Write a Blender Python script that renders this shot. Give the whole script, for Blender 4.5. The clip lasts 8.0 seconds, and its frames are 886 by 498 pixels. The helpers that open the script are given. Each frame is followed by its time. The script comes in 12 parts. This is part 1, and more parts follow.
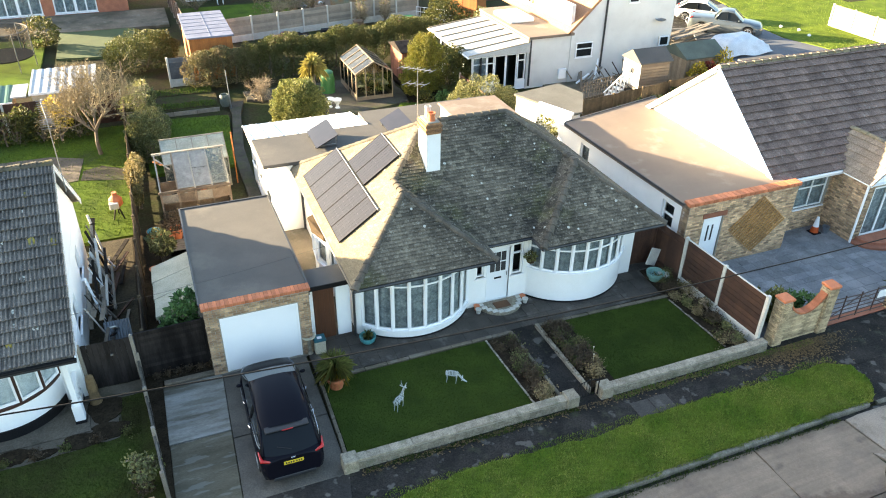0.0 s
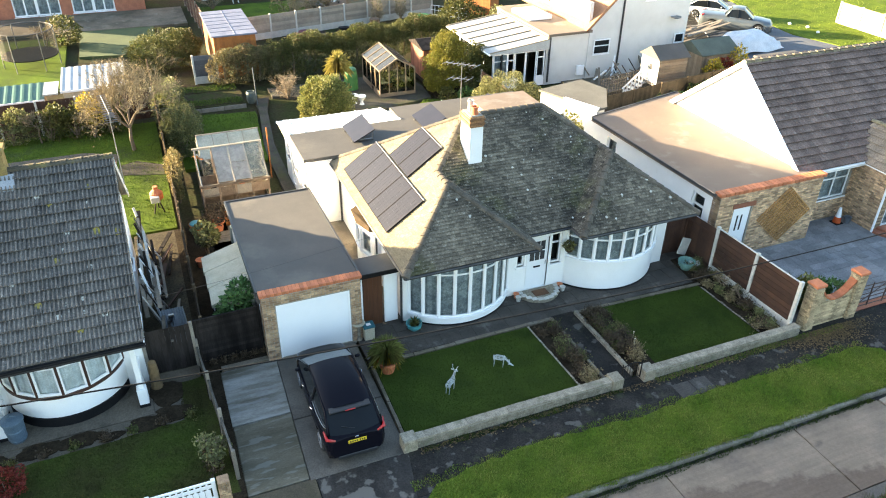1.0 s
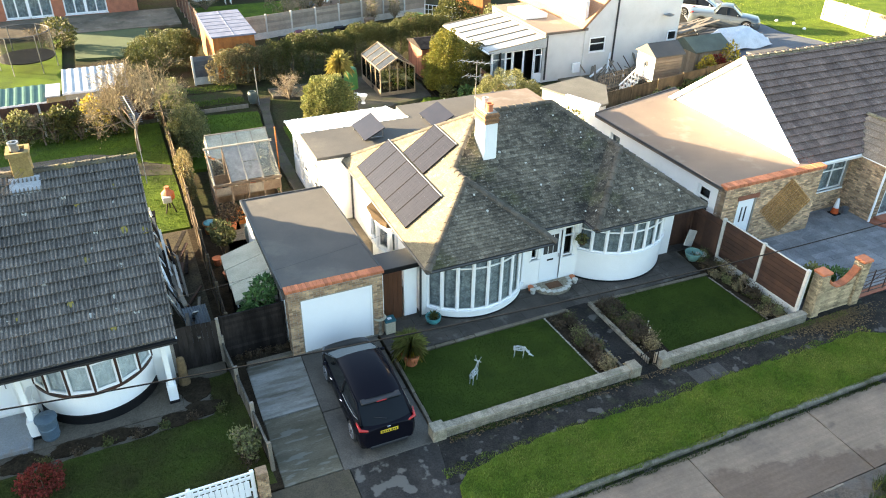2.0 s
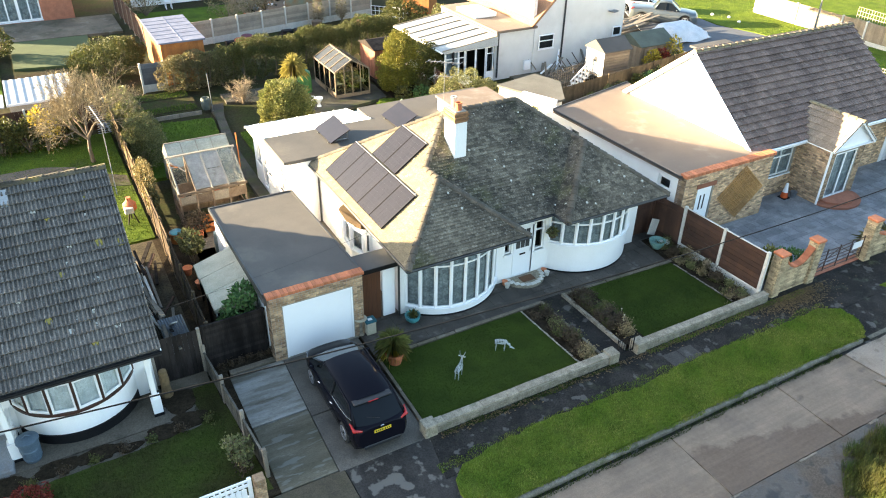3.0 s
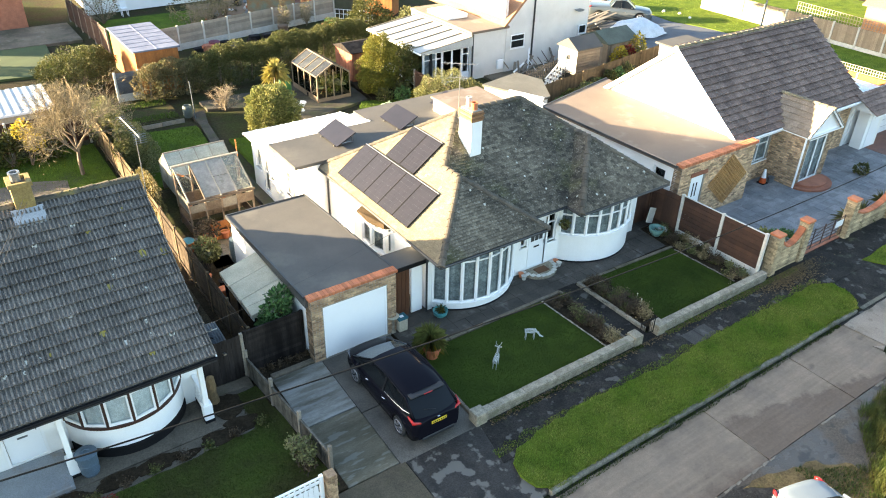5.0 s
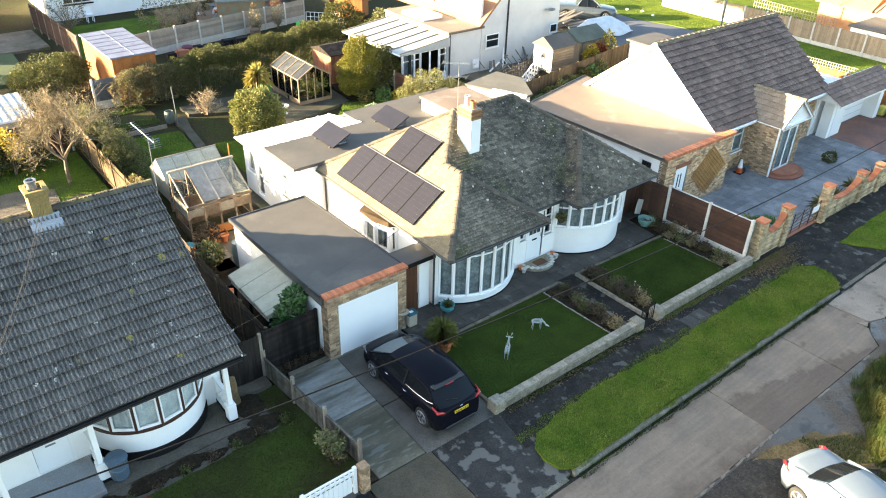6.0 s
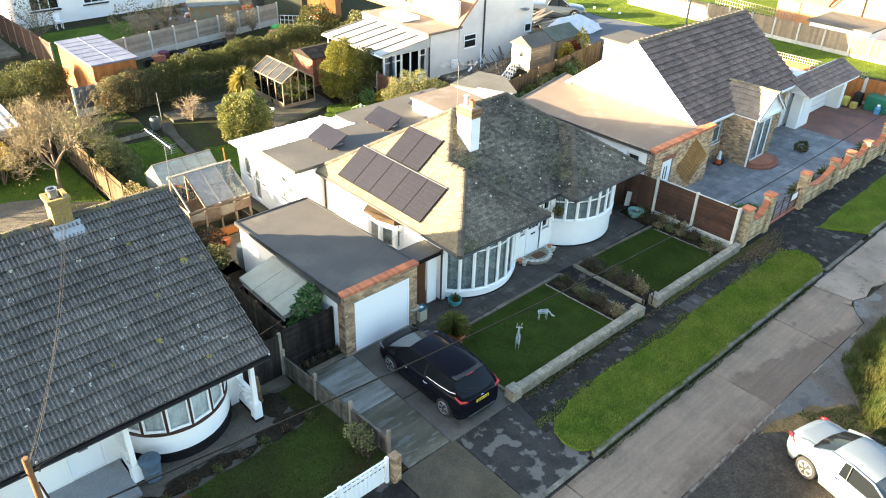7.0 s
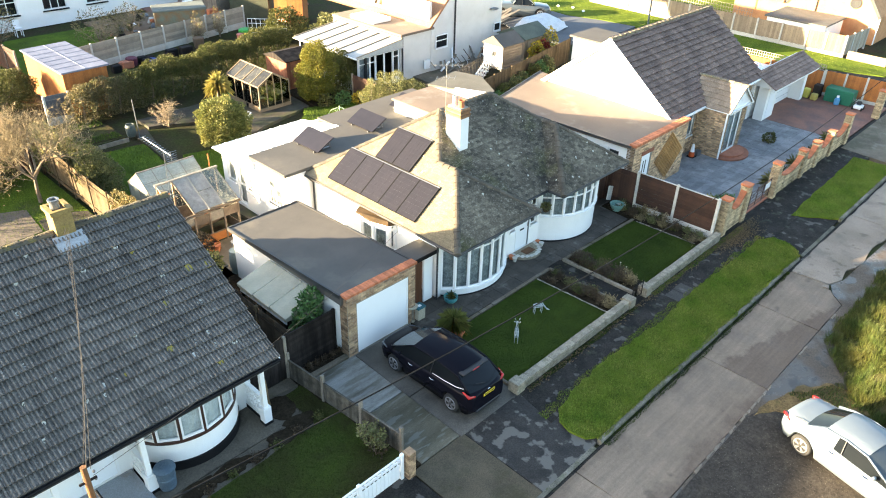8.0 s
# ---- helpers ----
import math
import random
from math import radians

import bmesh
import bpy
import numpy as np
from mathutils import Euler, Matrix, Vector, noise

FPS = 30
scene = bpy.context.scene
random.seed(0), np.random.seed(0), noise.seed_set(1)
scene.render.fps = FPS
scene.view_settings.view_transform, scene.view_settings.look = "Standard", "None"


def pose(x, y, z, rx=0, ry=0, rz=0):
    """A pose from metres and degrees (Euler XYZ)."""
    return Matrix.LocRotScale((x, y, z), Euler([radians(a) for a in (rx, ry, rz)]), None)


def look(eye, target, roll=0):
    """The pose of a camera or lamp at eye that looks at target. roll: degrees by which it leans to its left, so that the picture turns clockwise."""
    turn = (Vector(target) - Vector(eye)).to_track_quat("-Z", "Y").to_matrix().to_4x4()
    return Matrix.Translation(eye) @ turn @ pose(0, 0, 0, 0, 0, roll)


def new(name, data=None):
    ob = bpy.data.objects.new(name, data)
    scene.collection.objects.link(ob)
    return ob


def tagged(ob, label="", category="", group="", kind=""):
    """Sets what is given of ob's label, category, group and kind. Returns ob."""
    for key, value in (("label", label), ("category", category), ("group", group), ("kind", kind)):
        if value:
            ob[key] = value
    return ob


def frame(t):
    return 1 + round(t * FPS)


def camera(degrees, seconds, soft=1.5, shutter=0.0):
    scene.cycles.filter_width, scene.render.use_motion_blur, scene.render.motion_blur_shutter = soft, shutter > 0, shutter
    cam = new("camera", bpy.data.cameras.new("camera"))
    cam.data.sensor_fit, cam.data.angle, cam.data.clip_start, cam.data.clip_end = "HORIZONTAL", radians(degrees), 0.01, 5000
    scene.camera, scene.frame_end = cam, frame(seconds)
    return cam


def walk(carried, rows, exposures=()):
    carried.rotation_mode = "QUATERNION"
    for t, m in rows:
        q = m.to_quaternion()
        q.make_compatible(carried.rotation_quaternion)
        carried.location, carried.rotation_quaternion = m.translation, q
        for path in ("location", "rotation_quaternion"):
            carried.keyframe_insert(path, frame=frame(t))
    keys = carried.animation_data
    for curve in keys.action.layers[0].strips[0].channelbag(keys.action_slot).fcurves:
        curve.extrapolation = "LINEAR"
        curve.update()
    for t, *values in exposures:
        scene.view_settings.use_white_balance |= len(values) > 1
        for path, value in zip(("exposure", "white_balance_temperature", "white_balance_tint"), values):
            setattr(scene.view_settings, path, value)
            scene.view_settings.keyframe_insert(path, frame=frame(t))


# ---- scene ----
cam = camera(62.0, 8.0, soft=1.05)
PATH = [
    (0, (-2.736, -13.225, 14.919), (-2.089, -11.655, 13.863), 1.0),
    (0.5, (-3.667, -13.304, 15.019), (-3.019, -11.736, 13.96), 1.0),
    (1, (-4.523, -13.39, 15.034), (-3.863, -11.826, 13.976), 1.0),
    (2.5, (-6.36, -13.341, 15.204), (-5.599, -11.824, 14.145), 1.1),
    (3, (-6.916, -13.119, 15.227), (-6.073, -11.644, 14.17), 1.2),
    (3.5, (-7.605, -12.839, 15.247), (-6.697, -11.402, 14.193), 1.4),
    (4, (-8.334, -12.59, 15.321), (-7.405, -11.165, 14.269), 1.5),
    (4.5, (-9.04, -12.384, 15.394), (-8.09, -10.974, 14.341), 1.5),
    (6, (-11.531, -11.636, 15.574), (-10.449, -10.32, 14.526), 1.7),
    (6.5, (-12.376, -11.395, 15.682), (-11.254, -10.112, 14.635), 1.7),
    (7, (-13.194, -11.089, 15.77), (-12.031, -9.842, 14.725), 1.7),
    (7.5, (-13.853, -10.738, 15.867), (-12.651, -9.528, 14.821), 1.7),
    (8, (-14.344, -10.451, 15.914), (-13.103, -9.28, 14.87), 1.7),
]

EXPOSURES = [(0.0, 3.88), (8.0, 3.9)]
walk(cam, [(t, look(eye, target, roll)) for t, eye, target, roll in PATH], EXPOSURES)

# ---- sky and sun ----
TO_SUN = Vector((-5.0, 3.3, 1.13)).normalized()
world = bpy.data.worlds.new("sky")
scene.world = world
world.use_nodes = True
sky = world.node_tree.nodes.new("ShaderNodeTexSky")
sky.sky_type, sky.sun_disc = "NISHITA", False
sky.sun_elevation = math.asin(TO_SUN.z)
sky.sun_rotation = math.atan2(TO_SUN.x, TO_SUN.y) % (2 * math.pi)
sky.air_density, sky.dust_density, sky.ozone_density = 1.0, 1.3, 1.0
background = world.node_tree.nodes["Background"]
background.inputs["Strength"].default_value = 0.057
world.node_tree.links.new(sky.outputs[0], background.inputs["Color"])
sun_data = bpy.data.lights.new("sun", "SUN")
sun_data.energy, sun_data.angle, sun_data.color = 3.5, radians(0.6), (1.0, 0.79, 0.5)
sun = new("sun", sun_data)
sun.matrix_world = look(Vector((0, 0, 60)) + TO_SUN * 10, (0, 0, 60))


# ---- materials ----
def mat(name, c1, c2=None, rough=0.85, metal=0.0, scale=1.2, fine=35.0, bump=0.15, rnd=0.0, island=0.0,
        stain=None, stain_scale=0.5, stain_amt=0.6, stain_edge=0.56, spec=0.4, grain=0.25, coat=0.0, stretch=(1, 1, 1), wet=None, spots=None, spots_scale=6.0, spots_amt=0.6, spots_edge=0.62):
    """A painted, mineral or earthen surface: two colours mixed by broad noise, fine grain, stains, bump."""
    m = bpy.data.materials.new(name)
    m.use_nodes = True
    nt = m.node_tree
    n, l = nt.nodes, nt.links
    b = n["Principled BSDF"]
    c2 = c2 or tuple(c * 0.78 for c in c1)
    geo = n.new("ShaderNodeNewGeometry")
    mp = n.new("ShaderNodeMapping")
    mp.inputs["Scale"].default_value = stretch
    l.new(geo.outputs["Position"], mp.inputs[0])

    def noise_at(s, detail=5.0, rough_=0.6):
        t = n.new("ShaderNodeTexNoise")
        t.inputs["Scale"].default_value, t.inputs["Detail"].default_value, t.inputs["Roughness"].default_value = s, detail, rough_
        l.new(mp.outputs[0], t.inputs["Vector"])
        return t.outputs["Fac"]

    def mixed(fac, a, c, kind="MIX"):
        x = n.new("ShaderNodeMix")
        x.data_type, x.blend_type = "RGBA", kind
        for sock, val in ((x.inputs[0], fac), (x.inputs[6], a), (x.inputs[7], c)):
            if isinstance(val, bpy.types.NodeSocket):
                l.new(val, sock)
            else:
                sock.default_value = (*val, 1) if isinstance(val, tuple) else val
        return x.outputs[2]

    def ranged(fac, lo, hi, to0=0.0, to1=1.0):
        r = n.new("ShaderNodeMapRange")
        r.inputs[1].default_value, r.inputs[2].default_value, r.inputs[3].default_value, r.inputs[4].default_value = lo, hi, to0, to1
        l.new(fac, r.inputs[0])
        return r.outputs[0]

    def grey(val):
        x = n.new("ShaderNodeCombineColor")
        for k in range(3):
            l.new(val, x.inputs[k])
        return x.outputs[0]

    col = mixed(ranged(noise_at(scale), 0.36, 0.64), c1, c2)
    f = noise_at(fine, 4.0, 0.7)
    col = mixed(1.0, col, grey(ranged(f, 0.3, 0.7, 1 - grain, 1 + grain)), "MULTIPLY")
    rough_out = None
    if stain:
        mask = ranged(noise_at(stain_scale, 8.0, 0.65), stain_edge, stain_edge + 0.12, 0.0, stain_amt)
        col = mixed(mask, col, stain)
        if wet is not None:
            rough_out = ranged(mask, 0.0, stain_amt, rough, wet)
    if spots:
        col = mixed(ranged(noise_at(spots_scale, 3.0, 0.5), spots_edge, spots_edge + 0.05, 0.0, spots_amt), col, spots)
    if rnd:
        oi = n.new("ShaderNodeObjectInfo")
        col = mixed(1.0, col, grey(ranged(oi.outputs["Random"], 0, 1, 1 - rnd, 1 + rnd)), "MULTIPLY")
    if island:
        col = mixed(1.0, col, grey(ranged(geo.outputs["Random Per Island"], 0, 1, 1 - island, 1 + island)), "MULTIPLY")
    l.new(col, b.inputs["Base Color"])
    b.inputs["Roughness"].default_value, b.inputs["Metallic"].default_value = rough, metal
    if rough_out:
        l.new(rough_out, b.inputs["Roughness"])
    b.inputs["Specular IOR Level"].default_value = spec
    b.inputs["Coat Weight"].default_value = coat
    if bump:
        bp = n.new("ShaderNodeBump")
        bp.inputs["Strength"].default_value, bp.inputs["Distance"].default_value = bump, 0.02
        l.new(f, bp.inputs["Height"])
        l.new(bp.outputs[0], b.inputs["Normal"])
    return m


def glass_mat(name, tint=(0.75, 0.8, 0.82), rough=0.03, alpha=0.35):
    m = bpy.data.materials.new(name)
    m.use_nodes = True
    n, l = m.node_tree.nodes, m.node_tree.links
    b = n["Principled BSDF"]
    b.inputs["Base Color"].default_value = (*tint, 1)
    b.inputs["Roughness"].default_value = rough
    tr = n.new("ShaderNodeBsdfTransparent")
    tr.inputs[0].default_value = (*tint, 1)
    gl = n.new("ShaderNodeBsdfGlossy")
    gl.inputs["Roughness"].default_value = rough
    fr = n.new("ShaderNodeFresnel")
    fr.inputs[0].default_value = 1.5
    mx = n.new("ShaderNodeMixShader")
    l.new(fr.outputs[0], mx.inputs[0])
    l.new(tr.outputs[0], mx.inputs[1])
    l.new(gl.outputs[0], mx.inputs[2])
    l.new(mx.outputs[0], n["Material Output"].inputs[0])
    return m


RENDER = mat("white_render", (0.87, 0.87, 0.855), (0.82, 0.82, 0.80), 0.9, scale=0.8, fine=60, bump=0.1, grain=0.05, stain=(0.66, 0.65, 0.6), stain_scale=1.3, stain_amt=0.25, stain_edge=0.6)
UPVC = mat("white_plastic", (0.87, 0.88, 0.88), (0.83, 0.84, 0.85), 0.35, scale=2, fine=80, bump=0.02, grain=0.03)
DOORWHITE = mat("white_door_paint", (0.84, 0.86, 0.88), (0.8, 0.82, 0.84), 0.4, scale=0.7, fine=90, bump=0.02, grain=0.03)
BLACK = mat("black_paint", (0.009, 0.009, 0.01), (0.014, 0.013, 0.013), 0.7, grain=0.3, spec=0.15)
FASCIA = mat("black_gutter", (0.025, 0.025, 0.027), (0.05, 0.05, 0.05), 0.45)
TILE_A = mat("weathered_brown_tile", (0.138, 0.118, 0.086), (0.046, 0.04, 0.03), 0.78, scale=0.4, fine=14, bump=0.6, rnd=0.35, island=0.46, grain=0.45, spec=0.28,
             stain=(0.078, 0.08, 0.026), stain_scale=0.38, stain_amt=0.6, stain_edge=0.53, spots=(0.27, 0.25, 0.205), spots_scale=15.0, spots_amt=0.5, spots_edge=0.585)
# lighter copy of TILE_A: the west slope's sunlight is partly put into its colour
TILE_W = mat("sunlit_tan_tile", (0.25, 0.205, 0.135), (0.19, 0.155, 0.10), 0.95, scale=0.9, fine=18, bump=0.5, rnd=0.12, island=0.14, grain=0.35, spec=0.15,
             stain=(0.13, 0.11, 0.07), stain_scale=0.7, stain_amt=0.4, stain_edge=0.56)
RIDGE_A = mat("mossy_ridge_tile", (0.108, 0.094, 0.072), (0.07, 0.062, 0.05), 0.95, scale=1.5, fine=20, bump=0.4, rnd=0.2, stain=(0.2, 0.185, 0.14), stain_scale=3, stain_amt=0.5)
TILE_L = mat("grey_concrete_tile", (0.142, 0.127, 0.11), (0.09, 0.082, 0.072), 0.68, spec=0.4, scale=0.8, fine=14, bump=0.5, rnd=0.15, island=0.14, grain=0.45, spots=(0.26, 0.245, 0.22), spots_scale=12.0, spots_amt=0.55, spots_edge=0.6,
             stain=(0.06, 0.053, 0.045), stain_scale=3.2, stain_amt=0.6, stain_edge=0.54)
TILE_R = mat("brown_concrete_tile", (0.228, 0.160, 0.132), (0.160, 0.114, 0.098), 0.9, spec=0.15, scale=0.7, fine=20, bump=0.4, rnd=0.16, island=0.2, grain=0.45, spots=(0.3, 0.27, 0.23), spots_scale=9.0, spots_amt=0.45, spots_edge=0.61,
             stain=(0.24, 0.205, 0.165), stain_scale=1.8, stain_amt=0.5, stain_edge=0.58)
LICHEN = mat("pale_lichen", (0.55, 0.54, 0.48), (0.45, 0.44, 0.38), 0.95, bump=0.2)
YLICHEN = mat("yellow_lichen", (0.32, 0.25, 0.05), (0.2, 0.18, 0.06), 0.95, scale=6, bump=0.3)
FELT = mat("grey_roofing_felt", (0.095, 0.087, 0.077), (0.073, 0.068, 0.062), 0.8, scale=0.6, fine=50, bump=0.12, grain=0.15, stain=(0.17, 0.15, 0.12), stain_scale=0.35, stain_amt=0.5)
FELT_R = mat("brown_roofing_felt", (0.198, 0.15, 0.115), (0.165, 0.126, 0.098), 0.95, scale=0.5, fine=50, bump=0.1, grain=0.12, stain=(0.28, 0.25, 0.21), stain_scale=0.7, stain_amt=0.5)
BRICK = mat("yellow_stock_brick", (0.43, 0.30, 0.175), (0.27, 0.17, 0.105), 0.9, scale=5, fine=40, bump=0.3, rnd=0.4, island=0.5, grain=0.3)
MORTAR = mat("grey_mortar", (0.33, 0.30, 0.25), (0.27, 0.25, 0.21), 0.95, fine=60, bump=0.2)
REDTILE = mat("red_clay_tile", (0.50, 0.17, 0.075), (0.40, 0.13, 0.06), 0.8, scale=5, fine=40, bump=0.2, rnd=0.2, island=0.2)
REDBRICK = mat("red_brick", (0.33, 0.13, 0.075), (0.25, 0.10, 0.06), 0.9, scale=3, fine=45, bump=0.25, rnd=0.25, island=0.3)
STONE = mat("grey_walling_stone", (0.30, 0.262, 0.2), (0.19, 0.166, 0.125), 0.92, spec=0.15, scale=5, fine=30, bump=0.5, rnd=0.1, island=0.16, grain=0.4, stain=(0.12, 0.14, 0.08), stain_scale=2.0, stain_amt=0.5)
CONCRETE = mat("old_concrete", (0.19, 0.158, 0.118), (0.12, 0.10, 0.074), 0.85, spec=0.15, scale=0.6, fine=25, bump=0.25, grain=0.3, stain=(0.085, 0.08, 0.05), stain_scale=0.7, stain_amt=0.7, stain_edge=0.5, spots=(0.26, 0.24, 0.2), spots_scale=1.6, spots_amt=0.35, spots_edge=0.6)
DRIVE = mat("damp_drive_concrete", (0.3, 0.292, 0.26), (0.1, 0.09, 0.066), 0.7, spec=0.35, scale=0.8, fine=22, bump=0.15, grain=0.28, stain=(0.075, 0.068, 0.042), stain_scale=1.0, stain_amt=0.5, stain_edge=0.5, wet=0.3, stretch=(0.45, 2.2, 1), spots=(0.3, 0.3, 0.29), spots_scale=2.6, spots_amt=0.3, spots_edge=0.52)
OLIVEDRIVE = mat("olive_stained_drive", (0.14, 0.122, 0.085), (0.075, 0.066, 0.042), 0.7, spec=0.3, scale=1.0, fine=22, bump=0.15, grain=0.28, stain=(0.055, 0.05, 0.024), stain_scale=1.2, stain_amt=0.6, stain_edge=0.5, wet=0.3, stretch=(0.5, 2.2, 1), spots=(0.26, 0.255, 0.235), spots_scale=2.4, spots_amt=0.32, spots_edge=0.55)
ROADSLAB = mat("road_concrete", (0.255, 0.196, 0.145), (0.198, 0.153, 0.114), 0.85, spec=0.15, scale=0.5, fine=30, bump=0.2, grain=0.15, stain=(0.12, 0.092, 0.07), stain_scale=0.3, stain_amt=0.45, stain_edge=0.5, wet=0.5, rnd=0.06, spots=(0.09, 0.072, 0.055), spots_scale=1.1, spots_amt=0.5, spots_edge=0.64)
KERBSTONE = mat("mossy_kerb_stone", (0.20, 0.182, 0.148), (0.12, 0.112, 0.088), 0.92, spec=0.1, scale=2, fine=25, bump=0.4, rnd=0.2, grain=0.4, stain=(0.06, 0.075, 0.025), stain_scale=1.5, stain_amt=0.7, stain_edge=0.52)
DARKCONC = mat("stained_brown_concrete", (0.105, 0.086, 0.058), (0.068, 0.057, 0.04), 0.85, spec=0.15, scale=0.8, fine=25, bump=0.25, grain=0.3, stain=(0.05, 0.048, 0.025), stain_scale=0.9, stain_amt=0.6, stain_edge=0.52)
ASPHALT = mat("worn_asphalt", (0.016, 0.0145, 0.013), (0.034, 0.03, 0.026), 0.85, spec=0.15, scale=1.3, fine=22, bump=0.5, grain=0.6, stain=(0.045, 0.05, 0.022), stain_scale=1.6, stain_amt=0.7, stain_edge=0.56, wet=0.35, spots=(0.115, 0.106, 0.094), spots_scale=2.3, spots_amt=0.75, spots_edge=0.6)
CROSSOVER = mat("bald_patched_asphalt", (0.026, 0.023, 0.02), (0.042, 0.037, 0.032), 0.6, spec=0.25, scale=1.6, fine=22, bump=0.45, grain=0.5, stain=(0.016, 0.015, 0.013), stain_scale=2.4, stain_amt=0.8, stain_edge=0.52, spots=(0.15, 0.138, 0.12), spots_scale=2.1, spots_amt=0.8, spots_edge=0.545)
PAVING = mat("dark_patio_slab", (0.07, 0.06, 0.05), (0.042, 0.037, 0.031), 0.75, scale=1.4, fine=22, bump=0.3, rnd=0.12, grain=0.45, stain=(0.15, 0.143, 0.125), stain_scale=1.3, stain_amt=0.55, stain_edge=0.56, wet=0.45)
PAVE_R = mat("blue_grey_paving_slab", (0.25, 0.252, 0.255), (0.15, 0.158, 0.17), 0.7, scale=0.8, fine=22, bump=0.3, rnd=0.17, island=0.1, grain=0.45, stain=(0.12, 0.125, 0.125), stain_scale=1.3, stain_amt=0.65, stain_edge=0.52)
SOIL = mat("dark_soil", (0.024, 0.018, 0.012), (0.04, 0.031, 0.02), 0.98, spec=0.05, scale=3, fine=18, bump=0.9, grain=0.5)
GRAVEL = mat("dark_gravel", (0.034, 0.027, 0.02), (0.056, 0.045, 0.034), 0.95, scale=2.5, fine=14, bump=0.9, grain=0.6, stain=(0.13, 0.115, 0.095), stain_scale=9, stain_amt=0.5, stain_edge=0.62)
LAWN = mat("clipped_lawn", (0.048, 0.072, 0.013), (0.03, 0.047, 0.010), 0.95, scale=0.9, fine=30, bump=0.5, grain=0.4, spec=0.05, stain=(0.06, 0.072, 0.02), stain_scale=0.6, stain_amt=0.4)
VERGE = mat("verge_grass", (0.12, 0.165, 0.02), (0.074, 0.11, 0.016), 0.95, scale=1.0, fine=22, bump=0.8, grain=0.45, spec=0.05, stain=(0.13, 0.135, 0.045), stain_scale=0.8, stain_amt=0.5)
BLADE = mat("grass_blade", (0.084, 0.148, 0.018), (0.188, 0.206, 0.046), 0.9, scale=0.7, island=0.42, bump=0, grain=0.1, spec=0.05)
BLADE_L = mat("lawn_blade", (0.064, 0.086, 0.017), (0.026, 0.044, 0.009), 0.9, scale=0.55, island=0.3, bump=0, grain=0.1, spec=0.05)
FIELD = mat("rough_ground", (0.04, 0.048, 0.018), (0.048, 0.038, 0.024), 0.98, spec=0.05, scale=0.6, fine=10, bump=0.7, grain=0.4)
DARKFENCE = mat("dark_creosoted_board", (0.012, 0.01, 0.009), (0.036, 0.03, 0.027), 0.9, spec=0.1, scale=3, fine=30, bump=0.3, rnd=0.25, island=0.25, stretch=(1, 1, 0.15))
BROWNFENCE = mat("brown_stained_board", (0.07, 0.034, 0.021), (0.05, 0.025, 0.017), 0.8, scale=3, fine=30, bump=0.25, rnd=0.2, island=0.2)
LOWFENCE = mat("dark_weathered_board", (0.115, 0.104, 0.086), (0.062, 0.057, 0.048), 0.95, spec=0.1, scale=4, fine=25, bump=0.4, rnd=0.3, island=0.3)
GREYWOOD = mat("weathered_grey_wood", (0.22, 0.19, 0.15), (0.16, 0.14, 0.115), 0.9, scale=3, fine=30, bump=0.35, rnd=0.25, island=0.25)
OLDFENCE = mat("mossy_old_fence_board", (0.105, 0.078, 0.048), (0.075, 0.057, 0.036), 0.95, spec=0.1, scale=3, fine=30, bump=0.35, rnd=0.25, island=0.25)
TANFENCE = mat("tan_fence_board", (0.27, 0.21, 0.145), (0.215, 0.168, 0.118), 0.85, scale=2, fine=30, bump=0.25, rnd=0.2, island=0.2)
ORANGEWOOD = mat("orange_stained_wood", (0.36, 0.13, 0.03), (0.28, 0.10, 0.026), 0.75, scale=2, fine=30, bump=0.2, rnd=0.15, island=0.15)
DOORWOOD = mat("brown_door_wood", (0.11, 0.045, 0.022), (0.08, 0.034, 0.018), 0.5, scale=4, fine=40, bump=0.1, stretch=(4, 4, 0.4))
POST = mat("pale_concrete_post", (0.55, 0.53, 0.48), (0.46, 0.45, 0.41), 0.9, scale=3, fine=40, bump=0.2, rnd=0.1)
CURTAIN = mat("grey_curtain_or_reflection", (0.46, 0.5, 0.51), (0.24, 0.27, 0.29), 0.95, scale=4, fine=14, bump=0.1, grain=0.35)
DARKROOM = mat("dark_interior", (0.03, 0.032, 0.035), (0.05, 0.05, 0.05), 0.9)
GLASS = glass_mat("window_glass")
PANEL = mat("solar_cell", (0.017, 0.016, 0.020), (0.022, 0.020, 0.025), 0.32, scale=3, fine=60, bump=0.0, grain=0.15, spec=0.35, rnd=0.1)
METAL = mat("grey_metal", (0.3, 0.31, 0.32), (0.24, 0.25, 0.26), 0.4, metal=0.8, bump=0.05)
GALV = mat("galvanised_steel", (0.2, 0.22, 0.24), (0.15, 0.17, 0.19), 0.45, metal=0.5, bump=0.05)
RUBBER = mat("tyre_rubber", (0.02, 0.02, 0.02), (0.03, 0.03, 0.03), 0.9)
CABLE = mat("black_cable", (0.012, 0.012, 0.012), (0.018, 0.018, 0.018), 0.8, spec=0.1)


# ---- mesh helpers ----
def thing(name, label="", category="", at=(0, 0, 0), group="", kind=""):
    ob = new(name)
    ob.location = at
    return tagged(ob, label, category, group, kind)


def mesh_of(name, bm, material):
    me = bpy.data.meshes.new(name)
    bm.to_mesh(me)
    bm.free()
    me.materials.append(material)
    return me


def hang(ob, parent):
    ob.parent = parent
    if parent.data is None:
        ob.matrix_parent_inverse = Matrix.Translation(-parent.location)
    return ob


